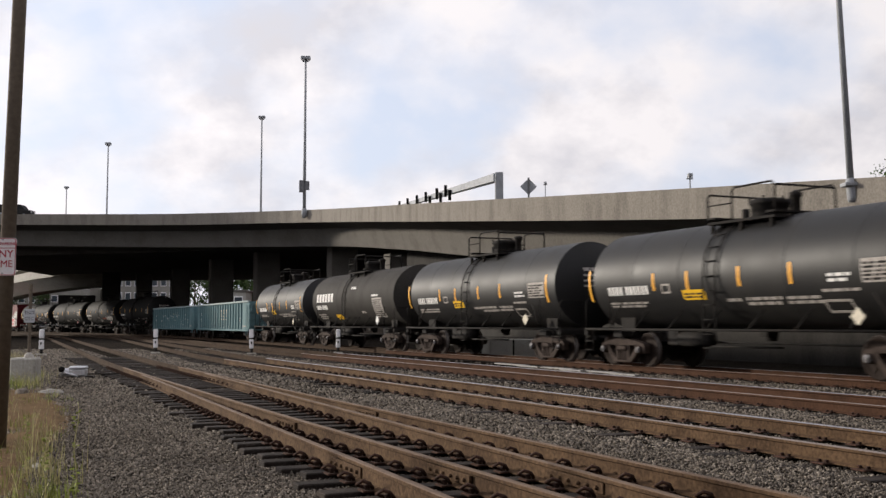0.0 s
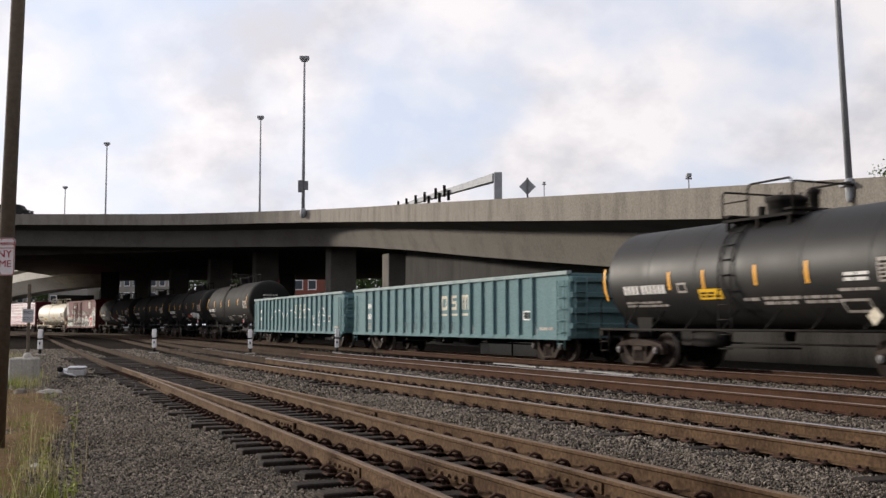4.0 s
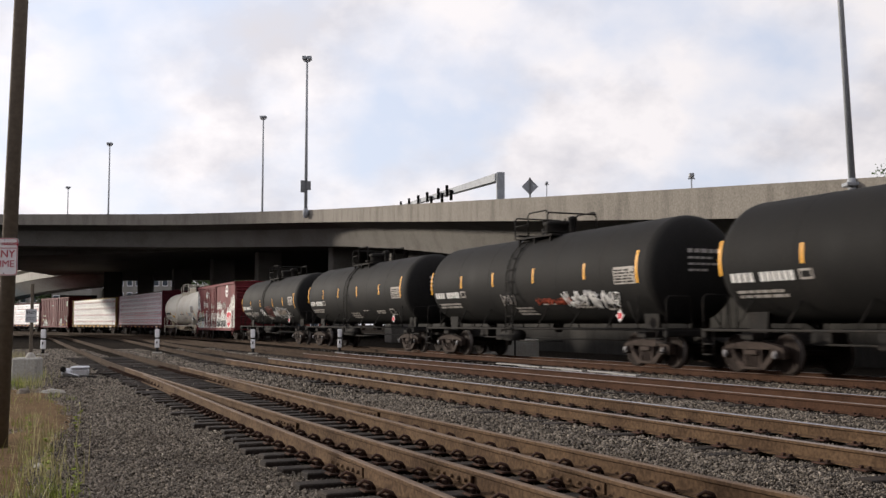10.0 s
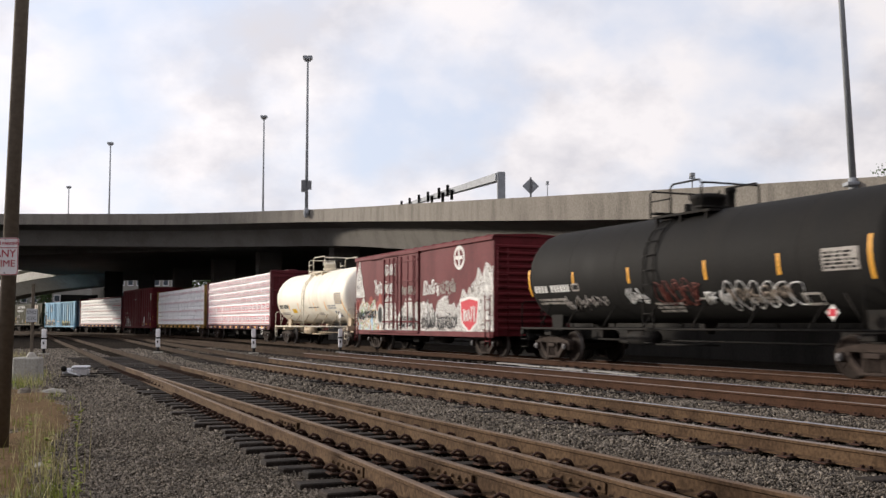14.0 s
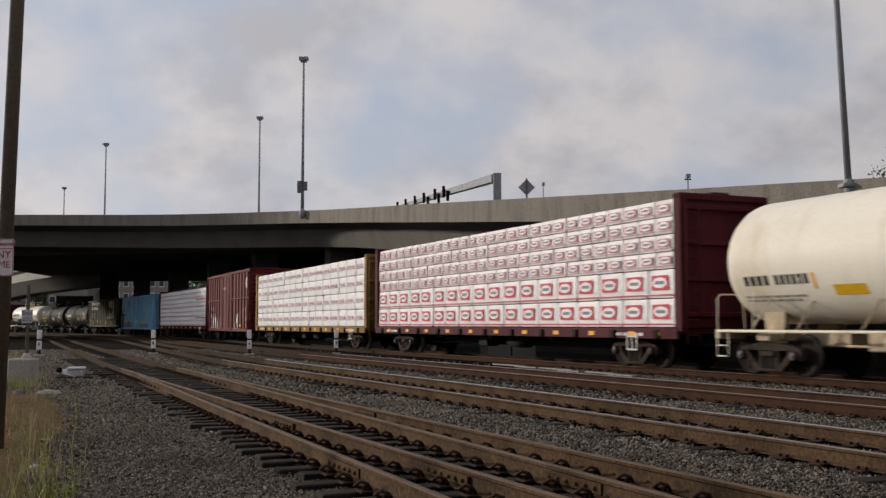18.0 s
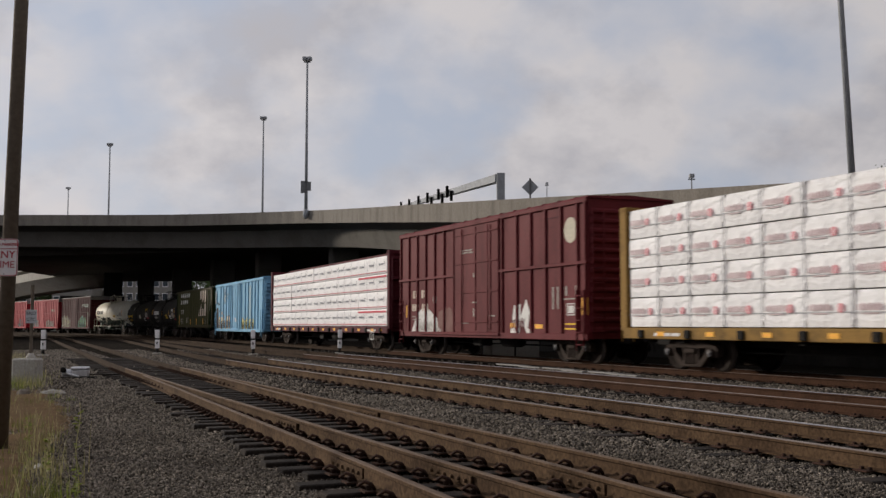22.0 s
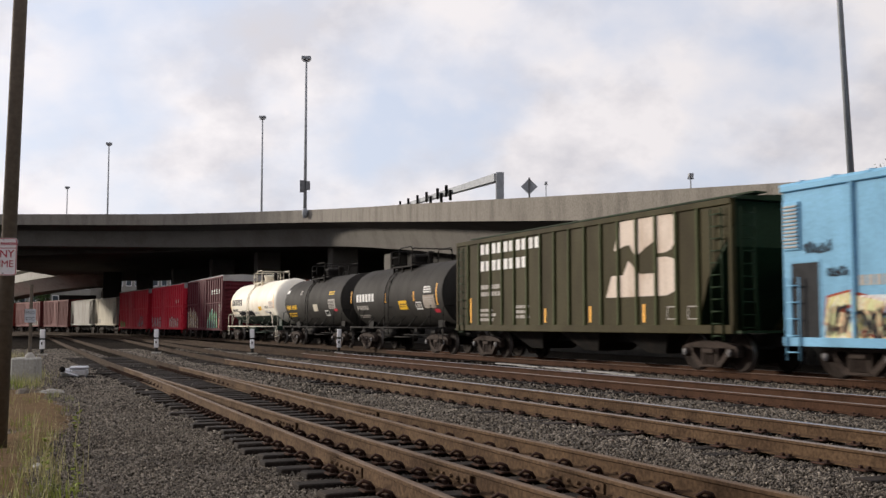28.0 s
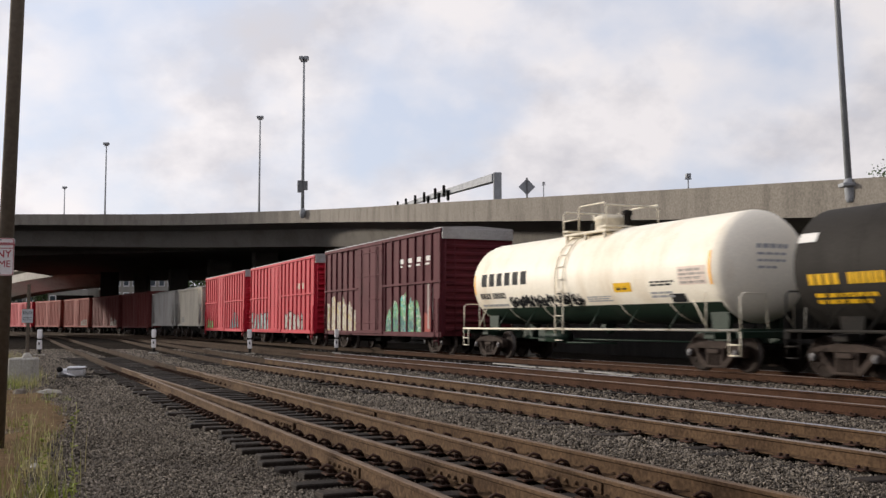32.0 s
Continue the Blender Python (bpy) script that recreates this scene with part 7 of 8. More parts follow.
def hopper(label, front, rear, body, dark, ztop, zb, ribs, seed, logo=True, slope=2.2, roof=True, mark="white"):
    """A covered hopper with outside posts, sloping end sheets and bays below."""
    rnd = random.Random(seed)
    half = (rear - front) / 2
    h, W, tc = half - 0.75, 1.53, half - 2.4
    top = car_base("hopper_car", label, "hopper car")
    zs = zb + 0.95
    # body: the end sheets slope inwards below
    out = [(-h + slope, zb), (h - slope, zb), (h - 0.35, zs + 1.1), (h - 0.35, ztop - 0.12), (-h + 0.35, ztop - 0.12), (-h + 0.35, zs + 1.1)]
    part("body", Shape().prism(out, -W, W), dark, top)
    cut = [(-h + 0.35 + slope * 0.75, zb), (h - 0.35 - slope * 0.75, zb), (h - 0.35 - slope * 0.18, zs + 1.2), (h - 0.35, zs + 1.5), (h - 0.35, ztop - 0.12), (-h + 0.35, ztop - 0.12), (-h + 0.35, zs + 1.5), (-h + 0.35 + slope * 0.18, zs + 1.2)]
    if logo:
        cut = [(-h + 0.05, zb), (6.55, zb), (7.0, 2.36), (h - 0.05, 3.62), (h - 0.05, ztop - 0.12), (-h + 0.05, ztop - 0.12)]
    for e in (-1, 1):
        part("side_sheet", Shape().prism(cut, e * W - 0.02, e * W + 0.02), body, top)
        part("side_sill", Shape().box(-h + 0.1, h - 0.1, e * (W + 0.02) - 0.06, e * (W + 0.02) + 0.06, zb - 0.10, zb + 0.12, 0.015), body, top)
        part("top_chord", Shape().box(-h + 0.1, h - 0.1, e * (W + 0.02) - 0.06, e * (W + 0.02) + 0.06, ztop - 0.24, ztop - 0.08, 0.015), body, top)
        part("corner_post", Shape().box(e * (h - 0.15) - 0.07, e * (h - 0.15) + 0.07, -W - 0.06, -W + 0.08, zb - 0.05, ztop - 0.2, 0.015), body, top)
        part("corner_post", Shape().box(e * (h - 0.15) - 0.07, e * (h - 0.15) + 0.07, W - 0.08, W + 0.06, zb - 0.05, ztop - 0.2, 0.015), body, top)
        ladder(top, e * (h - 0.62), -W - 0.10, zb - 0.3, ztop - 0.3, dark, 11, 0.42)
        ladder(top, e * (h + 0.02), -W + 0.35, zb - 0.1, ztop - 0.3, dark, 10, 0.42, side=False)
        part("end_platform", Shape().box(e * (h - 0.3) - 0.45, e * (h - 0.3) + 0.45, -W, W, zb - 0.08, zb - 0.02), dark, top)
        part("end_strut", Shape().tube([(e * (h - 0.2), -0.7, zb), (e * (h - 0.5), -0.7, ztop - 0.6)], 0.05, 8).tube([(e * (h - 0.2), 0.7, zb), (e * (h - 0.5), 0.7, ztop - 0.6)], 0.05, 8), dark, top)
    post = Shape().box(-0.05, 0.05, -0.085, 0.0, zb + 0.1, ztop - 0.2, 0.015).mesh("side_post")
    for i in range(ribs):
        x = -6.94 + i * 0.905 if logo else -h + 0.42 + slope * 0.55 + i * (2 * h - 0.84 - slope * 1.1) / (ribs - 1)
        for e in (-1, 1):
            part("side_post", post, "olive_post" if body == "olive" else body, top, at=pose(x, e * W, 0, 0, 0, 0 if e < 0 else 180))
    ys = [(-W - 0.03, ztop - 0.10), (-W + 0.3, ztop - 0.01), (0, ztop + 0.06), (W - 0.3, ztop - 0.01), (W + 0.03, ztop - 0.10)]
    vs = [(x, y, z) for x in (-h + 0.1, h - 0.1) for y, z in ys]
    part("roof", Shape().add(vs, [(0, 1, 6, 5), (1, 2, 7, 6), (2, 3, 8, 7), (3, 4, 9, 8), (4, 0, 5, 9), (0, 4, 3, 2, 1), (5, 6, 7, 8, 9)]), dark, top)
    part("roof_hatch", Shape().box(-h + 1.5, h - 1.5, -0.32, 0.32, ztop + 0.04, ztop + 0.16, 0.03), dark, top)
    part("running_board", Shape().box(-h, h, -0.95, -0.55, ztop + 0.06, ztop + 0.10), dark, top)
    n = 3
    for i in range(n):
        x = (i - (n - 1) / 2) * (2 * tc - 2.4) / n
        part("hopper_bay", Shape().add([(x - 1.4, -1.2, zb + 0.05), (x + 1.4, -1.2, zb + 0.05), (x + 1.4, 1.2, zb + 0.05), (x - 1.4, 1.2, zb + 0.05), (x - 0.4, -0.6, 0.38), (x + 0.4, -0.6, 0.38), (x + 0.4, 0.6, 0.38), (x - 0.4, 0.6, 0.38)],
                                       [(0, 1, 2, 3), (4, 7, 6, 5), (0, 4, 5, 1), (1, 5, 6, 2), (2, 6, 7, 3), (3, 7, 4, 0)]), "dark", top)
    part("underframe", Shape().box(-half + 0.7, half - 0.7, -0.25, 0.25, 0.65, 0.95, 0.02), "dark", top)
    bogies(top, tc, half)
    if logo:
        for xx, hh in ((-6.80, 0.90), (-1.27, 0.45), (1.43, 0.48), (4.18, 0.50)):
            part("reflector", Shape().box(xx, xx + 0.10, -W - 0.034, -W - 0.022, 1.25, 1.25 + hh), "orange", top, "orange reflective strip")
        # company name as plain blocks, two between each pair of posts, and the faded emblem
        for row, (z0, n) in enumerate(((3.70, 10), (3.10, 8))):
            for k in range(n):
                xx = -6.035 + 0.075 + 0.905 * (k // 2) + 0.40 * (k % 2) + 0.05
                part("lettering_block", Shape().box(xx, xx + 0.27, -W - 0.032, -W - 0.02, z0, z0 + 0.36), mark, top)
        x, z, ew, eh = 2.35, 1.96, 3.4, 2.2
        for poly in ([(0.13, 0.60), (0.20, 0.97), (0.55, 1.0), (0.88, 1.0), (0.97, 0.95), (1.0, 0.84), (0.98, 0.64), (0.92, 0.55), (0.84, 0.52), (0.72, 0.52), (0.72, 0.68), (0.58, 0.60), (0.44, 0.50), (0.36, 0.66), (0.30, 0.66)],
                     [(0.0, 0.0), (0.86, 0.0), (0.95, 0.04), (1.0, 0.14), (1.0, 0.34), (0.95, 0.44), (0.86, 0.47), (0.72, 0.47), (0.70, 0.28), (0.50, 0.28), (0.34, 0.46), (0.26, 0.28), (0.09, 0.28)]):
            part("emblem", Shape().prism([(x + u * ew, z + v * eh) for u, v in poly], -W - 0.028, -W - 0.02), "emblem_pale", top, "faded pale emblem of plain shapes")
        for a, b in ((5.29, 5.70), (6.16, 6.62)):
            flat_marks("stencil_frame", [(a, b, 1.32, 1.35), (a, b, 1.64, 1.67), (a, a + 0.03, 1.35, 1.64), (b - 0.03, b, 1.35, 1.64)], -W - 0.026, "pale", top)
        flat_marks("small_print", small_print(-5.9, 2.2, 1.5, 0.5, 2, rnd) + small_print(-3.2, 1.4, 0.9, 0.5, 3, rnd), -W - 0.026, "pale", top)
    flat_marks("small_print", small_print(-h + 1.9, zb + 0.25, 1.4, 0.5, 3, rnd), -W - 0.026, "pale", top)
    enlist(top, front, rear, tc)
    return top


MAT["graffiti_red"] = surface("faded_red_spray", (0.30, 0.06, 0.03), 0.8, dirt=(0.10, 0.03, 0.02), dirt_amount=0.5, scale=4, grain=30, bump=0.0)


def train():
    W_ = "white"
    small = dict(dish=0.17, knuckle=0.55, D=2.80, zc=2.48, shell=13.1)
    large = dict(D=3.05, zc=2.74, shell=16.0)
    def at(h, *marks):
        """Marks given by their ends along the tank in metres."""
        return [(kind, x0 / h, z0, x1 - x0, z1 - z0, mat, n) for kind, x0, x1, z0, z1, mat, n in marks]

    std = at(8.0, ("word", -7.16, -6.30, -0.54, -0.32, W_, 4), ("word", -6.12, -4.95, -0.54, -0.32, W_, 6), ("frame", -4.82, -4.42, -0.54, -0.30, "pale", 1), ("print", -7.10, -5.15, -0.91, -0.69, "pale", 2), ("print", -0.85, 0.39, -1.22, -0.93, "pale", 3),
             ("print", 1.19, 2.06, -0.91, -0.84, "pale", 1), ("print", 3.06, 4.19, -1.04, -0.87, "pale", 2), ("frame", 4.85, 5.45, -1.12, -0.84, "pale", 1), ("panel", 5.75, 6.80, -0.40, 0.09, "pale", 1), ("print", 5.80, 6.75, -0.36, 0.05, "tank_black", 5)) + [("diamond", 6.0 / 8, -1.30, 0.19, 0, W_, 1)]
    red4 = at(6.55, ("word", -5.32, -4.56, -0.46, -0.22, W_, 4), ("word", -4.45, -3.31, -0.46, -0.22, W_, 6), ("frame", -2.75, -2.37, -0.46, -0.20, "pale", 1), ("panel", -1.87, -0.97, -0.65, -0.39, "yellow", 1), ("print", -1.80, -1.05, -0.60, -0.44, "ink", 2), ("print", -5.40, -3.47, -0.80, -0.62, "pale", 2),
              ("print", -0.18, 0.45, -0.72, -0.60, "pale", 1), ("print", 0.52, 1.75, -0.82, -0.59, "pale", 2), ("print", 1.90, 3.0, -0.81, -0.60, "pale", 2), ("print", 3.07, 4.34, -0.57, -0.47, "pale", 1), ("print", 3.30, 3.97, -0.36, -0.13, W_, 2),
              ("frame", 2.99, 3.80, -1.03, -0.74, "pale", 1), ("panel", 4.27, 5.35, -0.41, 0.09, "pale", 1), ("print", 4.32, 5.3, -0.37, 0.05, "tank_black", 5)) + [("diamond", 4.24 / 6.55, -1.12, 0.20, 0, "hopper_cream", 0)]
    bars4 = [(-6.30 / 6.55, -0.61, 0.31), (-3.08 / 6.55, -0.37, 0.10), (-1.60 / 6.55, -0.40, 0.09), (0.42 / 6.55, -0.36, 0.12), (2.18 / 6.55, -0.37, 0.13), (5.5 / 6.55, -0.58, 0.32)]
    procor = at(6.85, ("word", -5.54, -2.47, -0.12, 0.32, W_, 6), ("word", -5.60, -4.75, -0.50, -0.28, W_, 4), ("word", -4.62, -3.71, -0.50, -0.28, W_, 5), ("print", -5.7, -4.3, -1.00, -0.70, "pale", 3), ("panel", -2.75, -1.75, -1.02, -0.78, "yellow", 1), ("print", 0.2, 1.0, 0.44, 0.58, W_, 2), ("print", 1.6, 2.25, -0.74, -0.62, "pale", 2),
                ("panel", 3.45, 4.75, -0.95, -0.05, "pale", 1), ("print", 3.5, 4.7, -0.90, -0.10, "tank_grey", 9), ("print", 3.45, 4.3, 0.02, 0.16, W_, 1)) + [("diamond", 4.5 / 6.85, -1.10, 0.22, 0, W_, 0)]
    tank_car("black tank car with orange reflective strips and a yellow label", 13.5, 28.0, body="tank_gloss", big=red4, bars=bars4, seed=1, **small)
    tank_car("black tank car with orange reflective strips and pale stencils", 28.0, 42.4, body="tank_gloss", big=red4, bars=bars4, seed=2, **small)
    tank_car("grimy dark grey tank car with large white lettering", 42.4, 57.1, body="tank_grey", big=procor, seed=3, **{**small, "shell": 13.7})
    tank_car("glossy black tank car with thin orange strips", 57.1, 71.1, body="tank_gloss", big=red4, bars=bars4, seed=4, **{**small, "shell": 12.6})
    gondola("faded teal gondola car with sprayed white letters", 71.1, 93.0, 5, [("emblem", 0.38, 3, 1.74, 2.29, "hopper_cream", 0), ("dark_bars", -3.40, -0.2, 1.42, 1.72, "teal_worn", 0), ("dark_bars", -3.40, 3.2, 0.98, 1.28, "teal_worn", 0)])
    hill = [(-5.58, 0.92), (-5.45, 1.40), (-4.9, 1.72), (-4.32, 1.98), (-3.7, 2.05), (-3.2, 2.04), (-2.6, 1.95), (-2.15, 1.70), (-2.02, 1.22)]
    wave = [(1.29, 1.50), (1.9, 1.86), (2.46, 2.02), (3.2, 2.06), (3.76, 1.95), (4.22, 1.62), (4.32, 1.25), (4.55, 1.14), (5.1, 1.18), (5.60, 1.14), (5.45, 1.45), (5.42, 1.77), (5.62, 1.98), (5.95, 2.08), (6.33, 2.02), (6.52, 1.80), (6.58, 1.45), (6.4, 1.35)]
    gondola("faded teal gondola car with looping white graffiti", 93.0, 114.3, 6, [("emblem", 0.60, 3, 1.77, 2.31, "hopper_cream", 0)] + [("line", pts, 0, 0, 0, "white", 0.031) for pts in (
        hill, [(-1.73, 1.0), (-1.7, 1.55), (-1.3, 1.80), (-0.75, 1.96), (-0.2, 2.02), (0.31, 1.95), (0.8, 1.75), (1.05, 1.46)], wave, [(5.41, 1.60), (5.7, 1.70), (6.1, 1.70), (6.57, 1.62)], [(4.42, 1.45), (4.7, 1.75), (4.62, 1.5), (4.9, 1.70), (4.8, 1.45)])])
    for i, (a, b) in enumerate(((114.3, 132.5), (132.5, 150.3), (150.3, 168.35), (168.35, 186.2))):
        extra = []
        if i == 1:
            extra = at(8.0, ("scrawl", 0.8, 3.0, -0.92, -0.70, "graffiti_red", 2), ("scrawl", 2.6, 4.3, -1.0, -0.50, "white", 1), ("scrawl", 2.7, 4.2, -0.98, -0.52, "white", 7), ("scrawl", 4.1, 5.6, -1.08, -0.55, "white", 11), ("scrawl", 4.2, 5.5, -1.0, -0.6, "white", 4), ("scrawl", -1.6, -0.7, -0.9, -0.5, "pale", 3))
        if i == 3:
            extra = at(8.0, ("scrawl", -5.6, -4.2, -1.15, -0.65, "pale", 1), ("scrawl", -4.1, -3.2, -1.05, -0.72, "pale", 2), ("scrawl", -2.0, -1.2, -0.98, -0.50, "white", 9), ("bubble", -0.6, 1.0, -1.02, -0.40, "faint_red", 3), ("scrawl", -0.5, 1.4, -1.05, -0.45, "faint_red", 5), ("scrawl", 1.45, 2.4, -1.08, -0.70, "white", 4), ("bubble", 2.2, 4.6, -1.16, -0.54, "white", 5), ("scrawl", 2.4, 4.5, -1.0, -0.65, "wash", 8))
        tank_car(("dull black tank car with orange strips and a red placard", "dull black tank car with scuffed white patches and orange strips", "dull black tank car with orange strips and white stencils", "dull black tank car with pale graffiti and orange strips")[i],
                 a, b, body="tank_black", big=std + extra, bars=BARS6 if i == 3 else BARS5, seed=10 + i, rail=(-1.35, 0.95), **large)
    boxcar("maroon boxcar with white graffiti along its lower side", 186.3, 203.4, 4.43, "maroon", zb=0.74, ribs=9, doors=((-1.75, 0.60), (-3.75, -1.85)), seed=11, posts=False,
           paint=[("patch", ragged(-7.5, -3.95, 0.80, [(-7.5, 2.3), (-6.3, 2.45), (-5.6, 2.25), (-4.5, 2.4), (-3.95, 2.6)], 1, 0.3), "orange_red", 0.0),
                  ("patch", ragged(-7.45, -3.95, 0.80, [(-7.5, 1.9), (-6.0, 2.2), (-4.8, 2.1), (-3.95, 1.7)], 2, 0.25), "mural_colour", 0.004),
                  ("patch", ragged(-7.5, -6.3, 2.45, [(-7.5, 3.5), (-7.1, 3.9), (-6.7, 3.3), (-6.3, 2.7)], 8, 0.3), "mural", 0.008),
                  ("patch", rounded(-4.12, 1.62, 0.40, 0.50), "hopper_grey", 0.008), ("patch", rounded(-4.12, 1.60, 0.28, 0.36), "ink", 0.012),
                  ("patch", ragged(-3.7, -1.9, 0.92, [(-3.7, 2.0), (-2.8, 2.3), (-1.9, 1.9)], 3, 0.3), "mural", 0.072), ("patch", ragged(-1.7, 0.55, 0.92, [(-1.7, 1.8), (-0.8, 2.2), (0.55, 2.0)], 4, 0.3), "mural", 0.072),
                  ("patch", ragged(0.72, 4.6, 0.80, [(0.7, 2.1), (2.0, 2.0), (3.2, 2.2), (4.6, 2.0)], 5, 0.25), "mural", 0.004), ("patch", ragged(4.3, 7.5, 0.80, [(4.3, 1.7), (5.0, 2.2), (6.0, 2.7), (6.6, 3.2), (7.5, 3.5)], 6, 0.3), "mural", 0.0),
                  ("patch", [(4.62, 2.12), (4.75, 1.2), (5.5, 0.82), (6.2, 1.2), (6.38, 2.12), (5.5, 2.22)], "white", 0.006), ("patch", [(4.74, 2.02), (4.85, 1.26), (5.5, 0.94), (6.1, 1.26), (6.26, 2.02), (5.5, 2.12)], "red_mark", 0.010),
                  ("tag", 4.95, 6.0, 1.25, 1.95, "white", 31, 0.012), ("tag", 1.0, 2.6, 2.3, 3.1, "white", 32, 0.0), ("tag", 2.7, 4.2, 2.3, 3.05, "pale", 33, 0.0), ("tag", -4.9, -3.95, 2.5, 3.3, "white", 34, 0.0),
                  ("tag", -3.3, -2.1, 3.3, 4.0, "white", 35, 0.072), ("tag", -3.4, -2.2, 2.45, 3.2, "white", 36, 0.072), ("tag", -1.2, 0.3, 2.4, 2.9, "pale", 37, 0.072), ("tag", 0.9, 4.4, 0.95, 1.8, "ink", 38, 0.008),
                  ("tag", -7.3, -4.7, 1.4, 2.0, "ink", 39, 0.010), ("tag", -1.6, 0.4, 1.0, 1.7, "ink", 40, 0.078),
                  ("patch", rounded(4.58, 3.72, 0.49, 0.47), "white", 0.0), ("patch", rounded(4.58, 3.72, 0.36, 0.34), "maroon", 0.003),
                  ("patch", [(4.28, 3.79), (4.28, 3.65), (4.88, 3.65), (4.88, 3.79)], "white", 0.006), ("patch", [(4.51, 4.05), (4.51, 3.40), (4.65, 3.40), (4.65, 4.05)], "white", 0.009)])
    tank_car("cream tank car with orange strips and black lettering", 203.3, 219.8, D=3.0, zc=2.72, shell=15.0, body="tank_cream", lower="cream_steel", rail_mat="cream_rail", seed=12,
             big=at(7.5, ("word", -6.45, -5.55, -0.60, -0.38, "ink", 4), ("word", -5.42, -4.30, -0.60, -0.38, "ink", 6), ("print", -6.6, -4.6, -0.97, -0.80, "pale", 2), ("panel", -3.70, -2.78, -0.87, -0.65, "yellow", 1), ("print", 0.10, 2.37, -0.63, -0.56, "ink", 1), ("print", 1.60, 2.5, -1.02, -0.88, "pale", 2),
                    ("print", 3.87, 5.23, -0.72, -0.49, "print_faint", 2), ("panel", 5.30, 6.48, -0.50, 0.08, "pale", 1), ("print", 5.36, 6.42, -0.46, 0.04, "cream_steel", 6), ("panel", 4.76, 5.45, -1.11, -0.88, "ink", 1), ("frame", 4.7, 5.51, -1.15, -0.84, "print_faint", 1)) + [("diamond", 6.35 / 7.5, -1.10, 0.2, 0, "white", 0)],
             bars=[(-4.2 / 7.5, -0.72, -0.36), (-2.05 / 7.5, -0.80, -0.33), (1.28 / 7.5, -0.79, -0.33), (3.40 / 7.5, -0.78, -0.34), (6.58 / 7.5, -1.12, -0.30)], rail=(-1.45, 1.75))
    centerbeam("maroon centerbeam car stacked with red-marked white wrapped lumber", 219.8, 243.9, "maroon_dark", 4.55,
               [(0.78, 18, "wrap_pink", "print_red", "badge"), (0.78, 18, "wrap_pink", "print_red", "badge")] + [(0.466, 28, "wrap_pink", "print_pink", "small")] * 4, 13, sill_mat="maroon_dark")
    centerbeam("yellow-framed centerbeam car with white wrapped lumber bundles", 243.9, 268.0, "yellow_steel", 4.42, [(0.825, 16, "wrap", "print_rose", "dots")] * 4, 14, sill_mat="yellow_steel")
    boxcar("tall maroon boxcar with white graffiti and a pale disc", 268.0, 285.3, 5.14, "maroon", zb=0.76, ribs=8, doors=((-1.87, 1.82),), seed=15, mid=3.08,
           post_xs=[-7.55, -6.62, -5.70, -4.80, -3.88, -2.95, -2.02, 2.05, 3.15, 4.15, 5.13, 6.12, 7.10, 7.56],
           paint=[("patch", [(-6.50, 0.80), (-6.25, 1.10), (-5.75, 1.66), (-5.25, 1.88), (-4.55, 1.83), (-3.70, 1.46), (-3.62, 1.15), (-3.30, 1.0), (-3.30, 0.80)], "white", 0.0),
                  ("patch", ragged(-3.6, -2.05, 0.80, [(-3.6, 1.5), (-2.8, 1.85), (-2.05, 1.7)], 7, 0.2), "maroon_wash", 0.0),
                  ("patch", [(2.58, 0.83), (2.88, 1.85), (3.35, 1.90), (3.36, 1.50), (3.75, 2.05), (4.00, 1.62), (3.86, 1.10), (4.40, 0.85), (3.85, 0.82), (3.60, 1.15), (3.35, 1.10), (3.20, 0.83)], "white", 0.0),
                  ("tag", -6.0, -3.6, 0.9, 1.5, "hopper_grey", 41, 0.0), ("tag", 2.7, 3.6, 1.0, 1.6, "maroon", 42, 0.0), ("patch", rounded(6.65, 4.13, 0.38, 0.40), "hopper_cream", 0.0),
                  ("frame", -4.11, -3.78, 2.08, 2.34, 0.03, "pale", 0.0), ("frame", 6.39, 6.87, 1.49, 1.86, 0.03, "white", 0.0), ("patch", [(6.46, 1.56), (6.80, 1.56), (6.80, 1.79), (6.46, 1.79)], "white", 0.0), ("frame", 5.20, 6.06, 3.12, 4.62, 0.03, "maroon_dark", 0.01)],
           marks=[("reporting_marks", block_word(-6.25, 2.30, 0.62, 0.32, 2, 0.28) + block_word(-5.33, 2.30, 0.60, 0.32, 2, 0.28) + block_word(-6.34, 1.77, 0.78, 0.29, 3, 0.28) + block_word(-5.26, 1.77, 0.70, 0.29, 3, 0.28), "emblem_pale"),
                  ("small_print", [(-6.3, -5.6, 1.52, 1.56), (-6.3, -5.4, 1.40, 1.44), (5.50, 5.60, 1.7, 2.4), (5.80, 5.90, 1.7, 2.4), (6.3, 6.42, 2.1, 2.4), (6.9, 7.0, 2.1, 2.4), (6.2, 7.05, 1.98, 2.02)], "pale"),
                  ("stencil", [(6.28, 7.04, 1.20, 1.25), (6.28, 7.04, 1.05, 1.10)], "yellow"), ("reflector", [(7.28, 7.42, 1.50, 2.02), (7.50, 7.64, 1.50, 2.02)], "orange"), ("reflector", [(2.60, 2.95, 1.10, 1.26), (4.36, 4.86, 1.08, 1.22)], "orange"), ("reflector", [(-7.02, -6.88, 1.50, 2.02), (-6.76, -6.64, 1.50, 2.02)], "orange")])
    flat_marks("door_print", small_print(-1.35, 3.86, 1.25, 0.18, 2, random.Random(3)) + [(-0.2, 0.0, 2.95, 3.1), (-0.3, 0.1, 2.0, 2.05), (-0.2, 0.0, 1.5, 1.8), (-1.2, -0.6, 1.25, 1.29), (1.1, 1.6, 1.5, 1.54), (1.1, 1.6, 1.3, 1.34)], -1.607, "pale", TRAIN[-1][0])
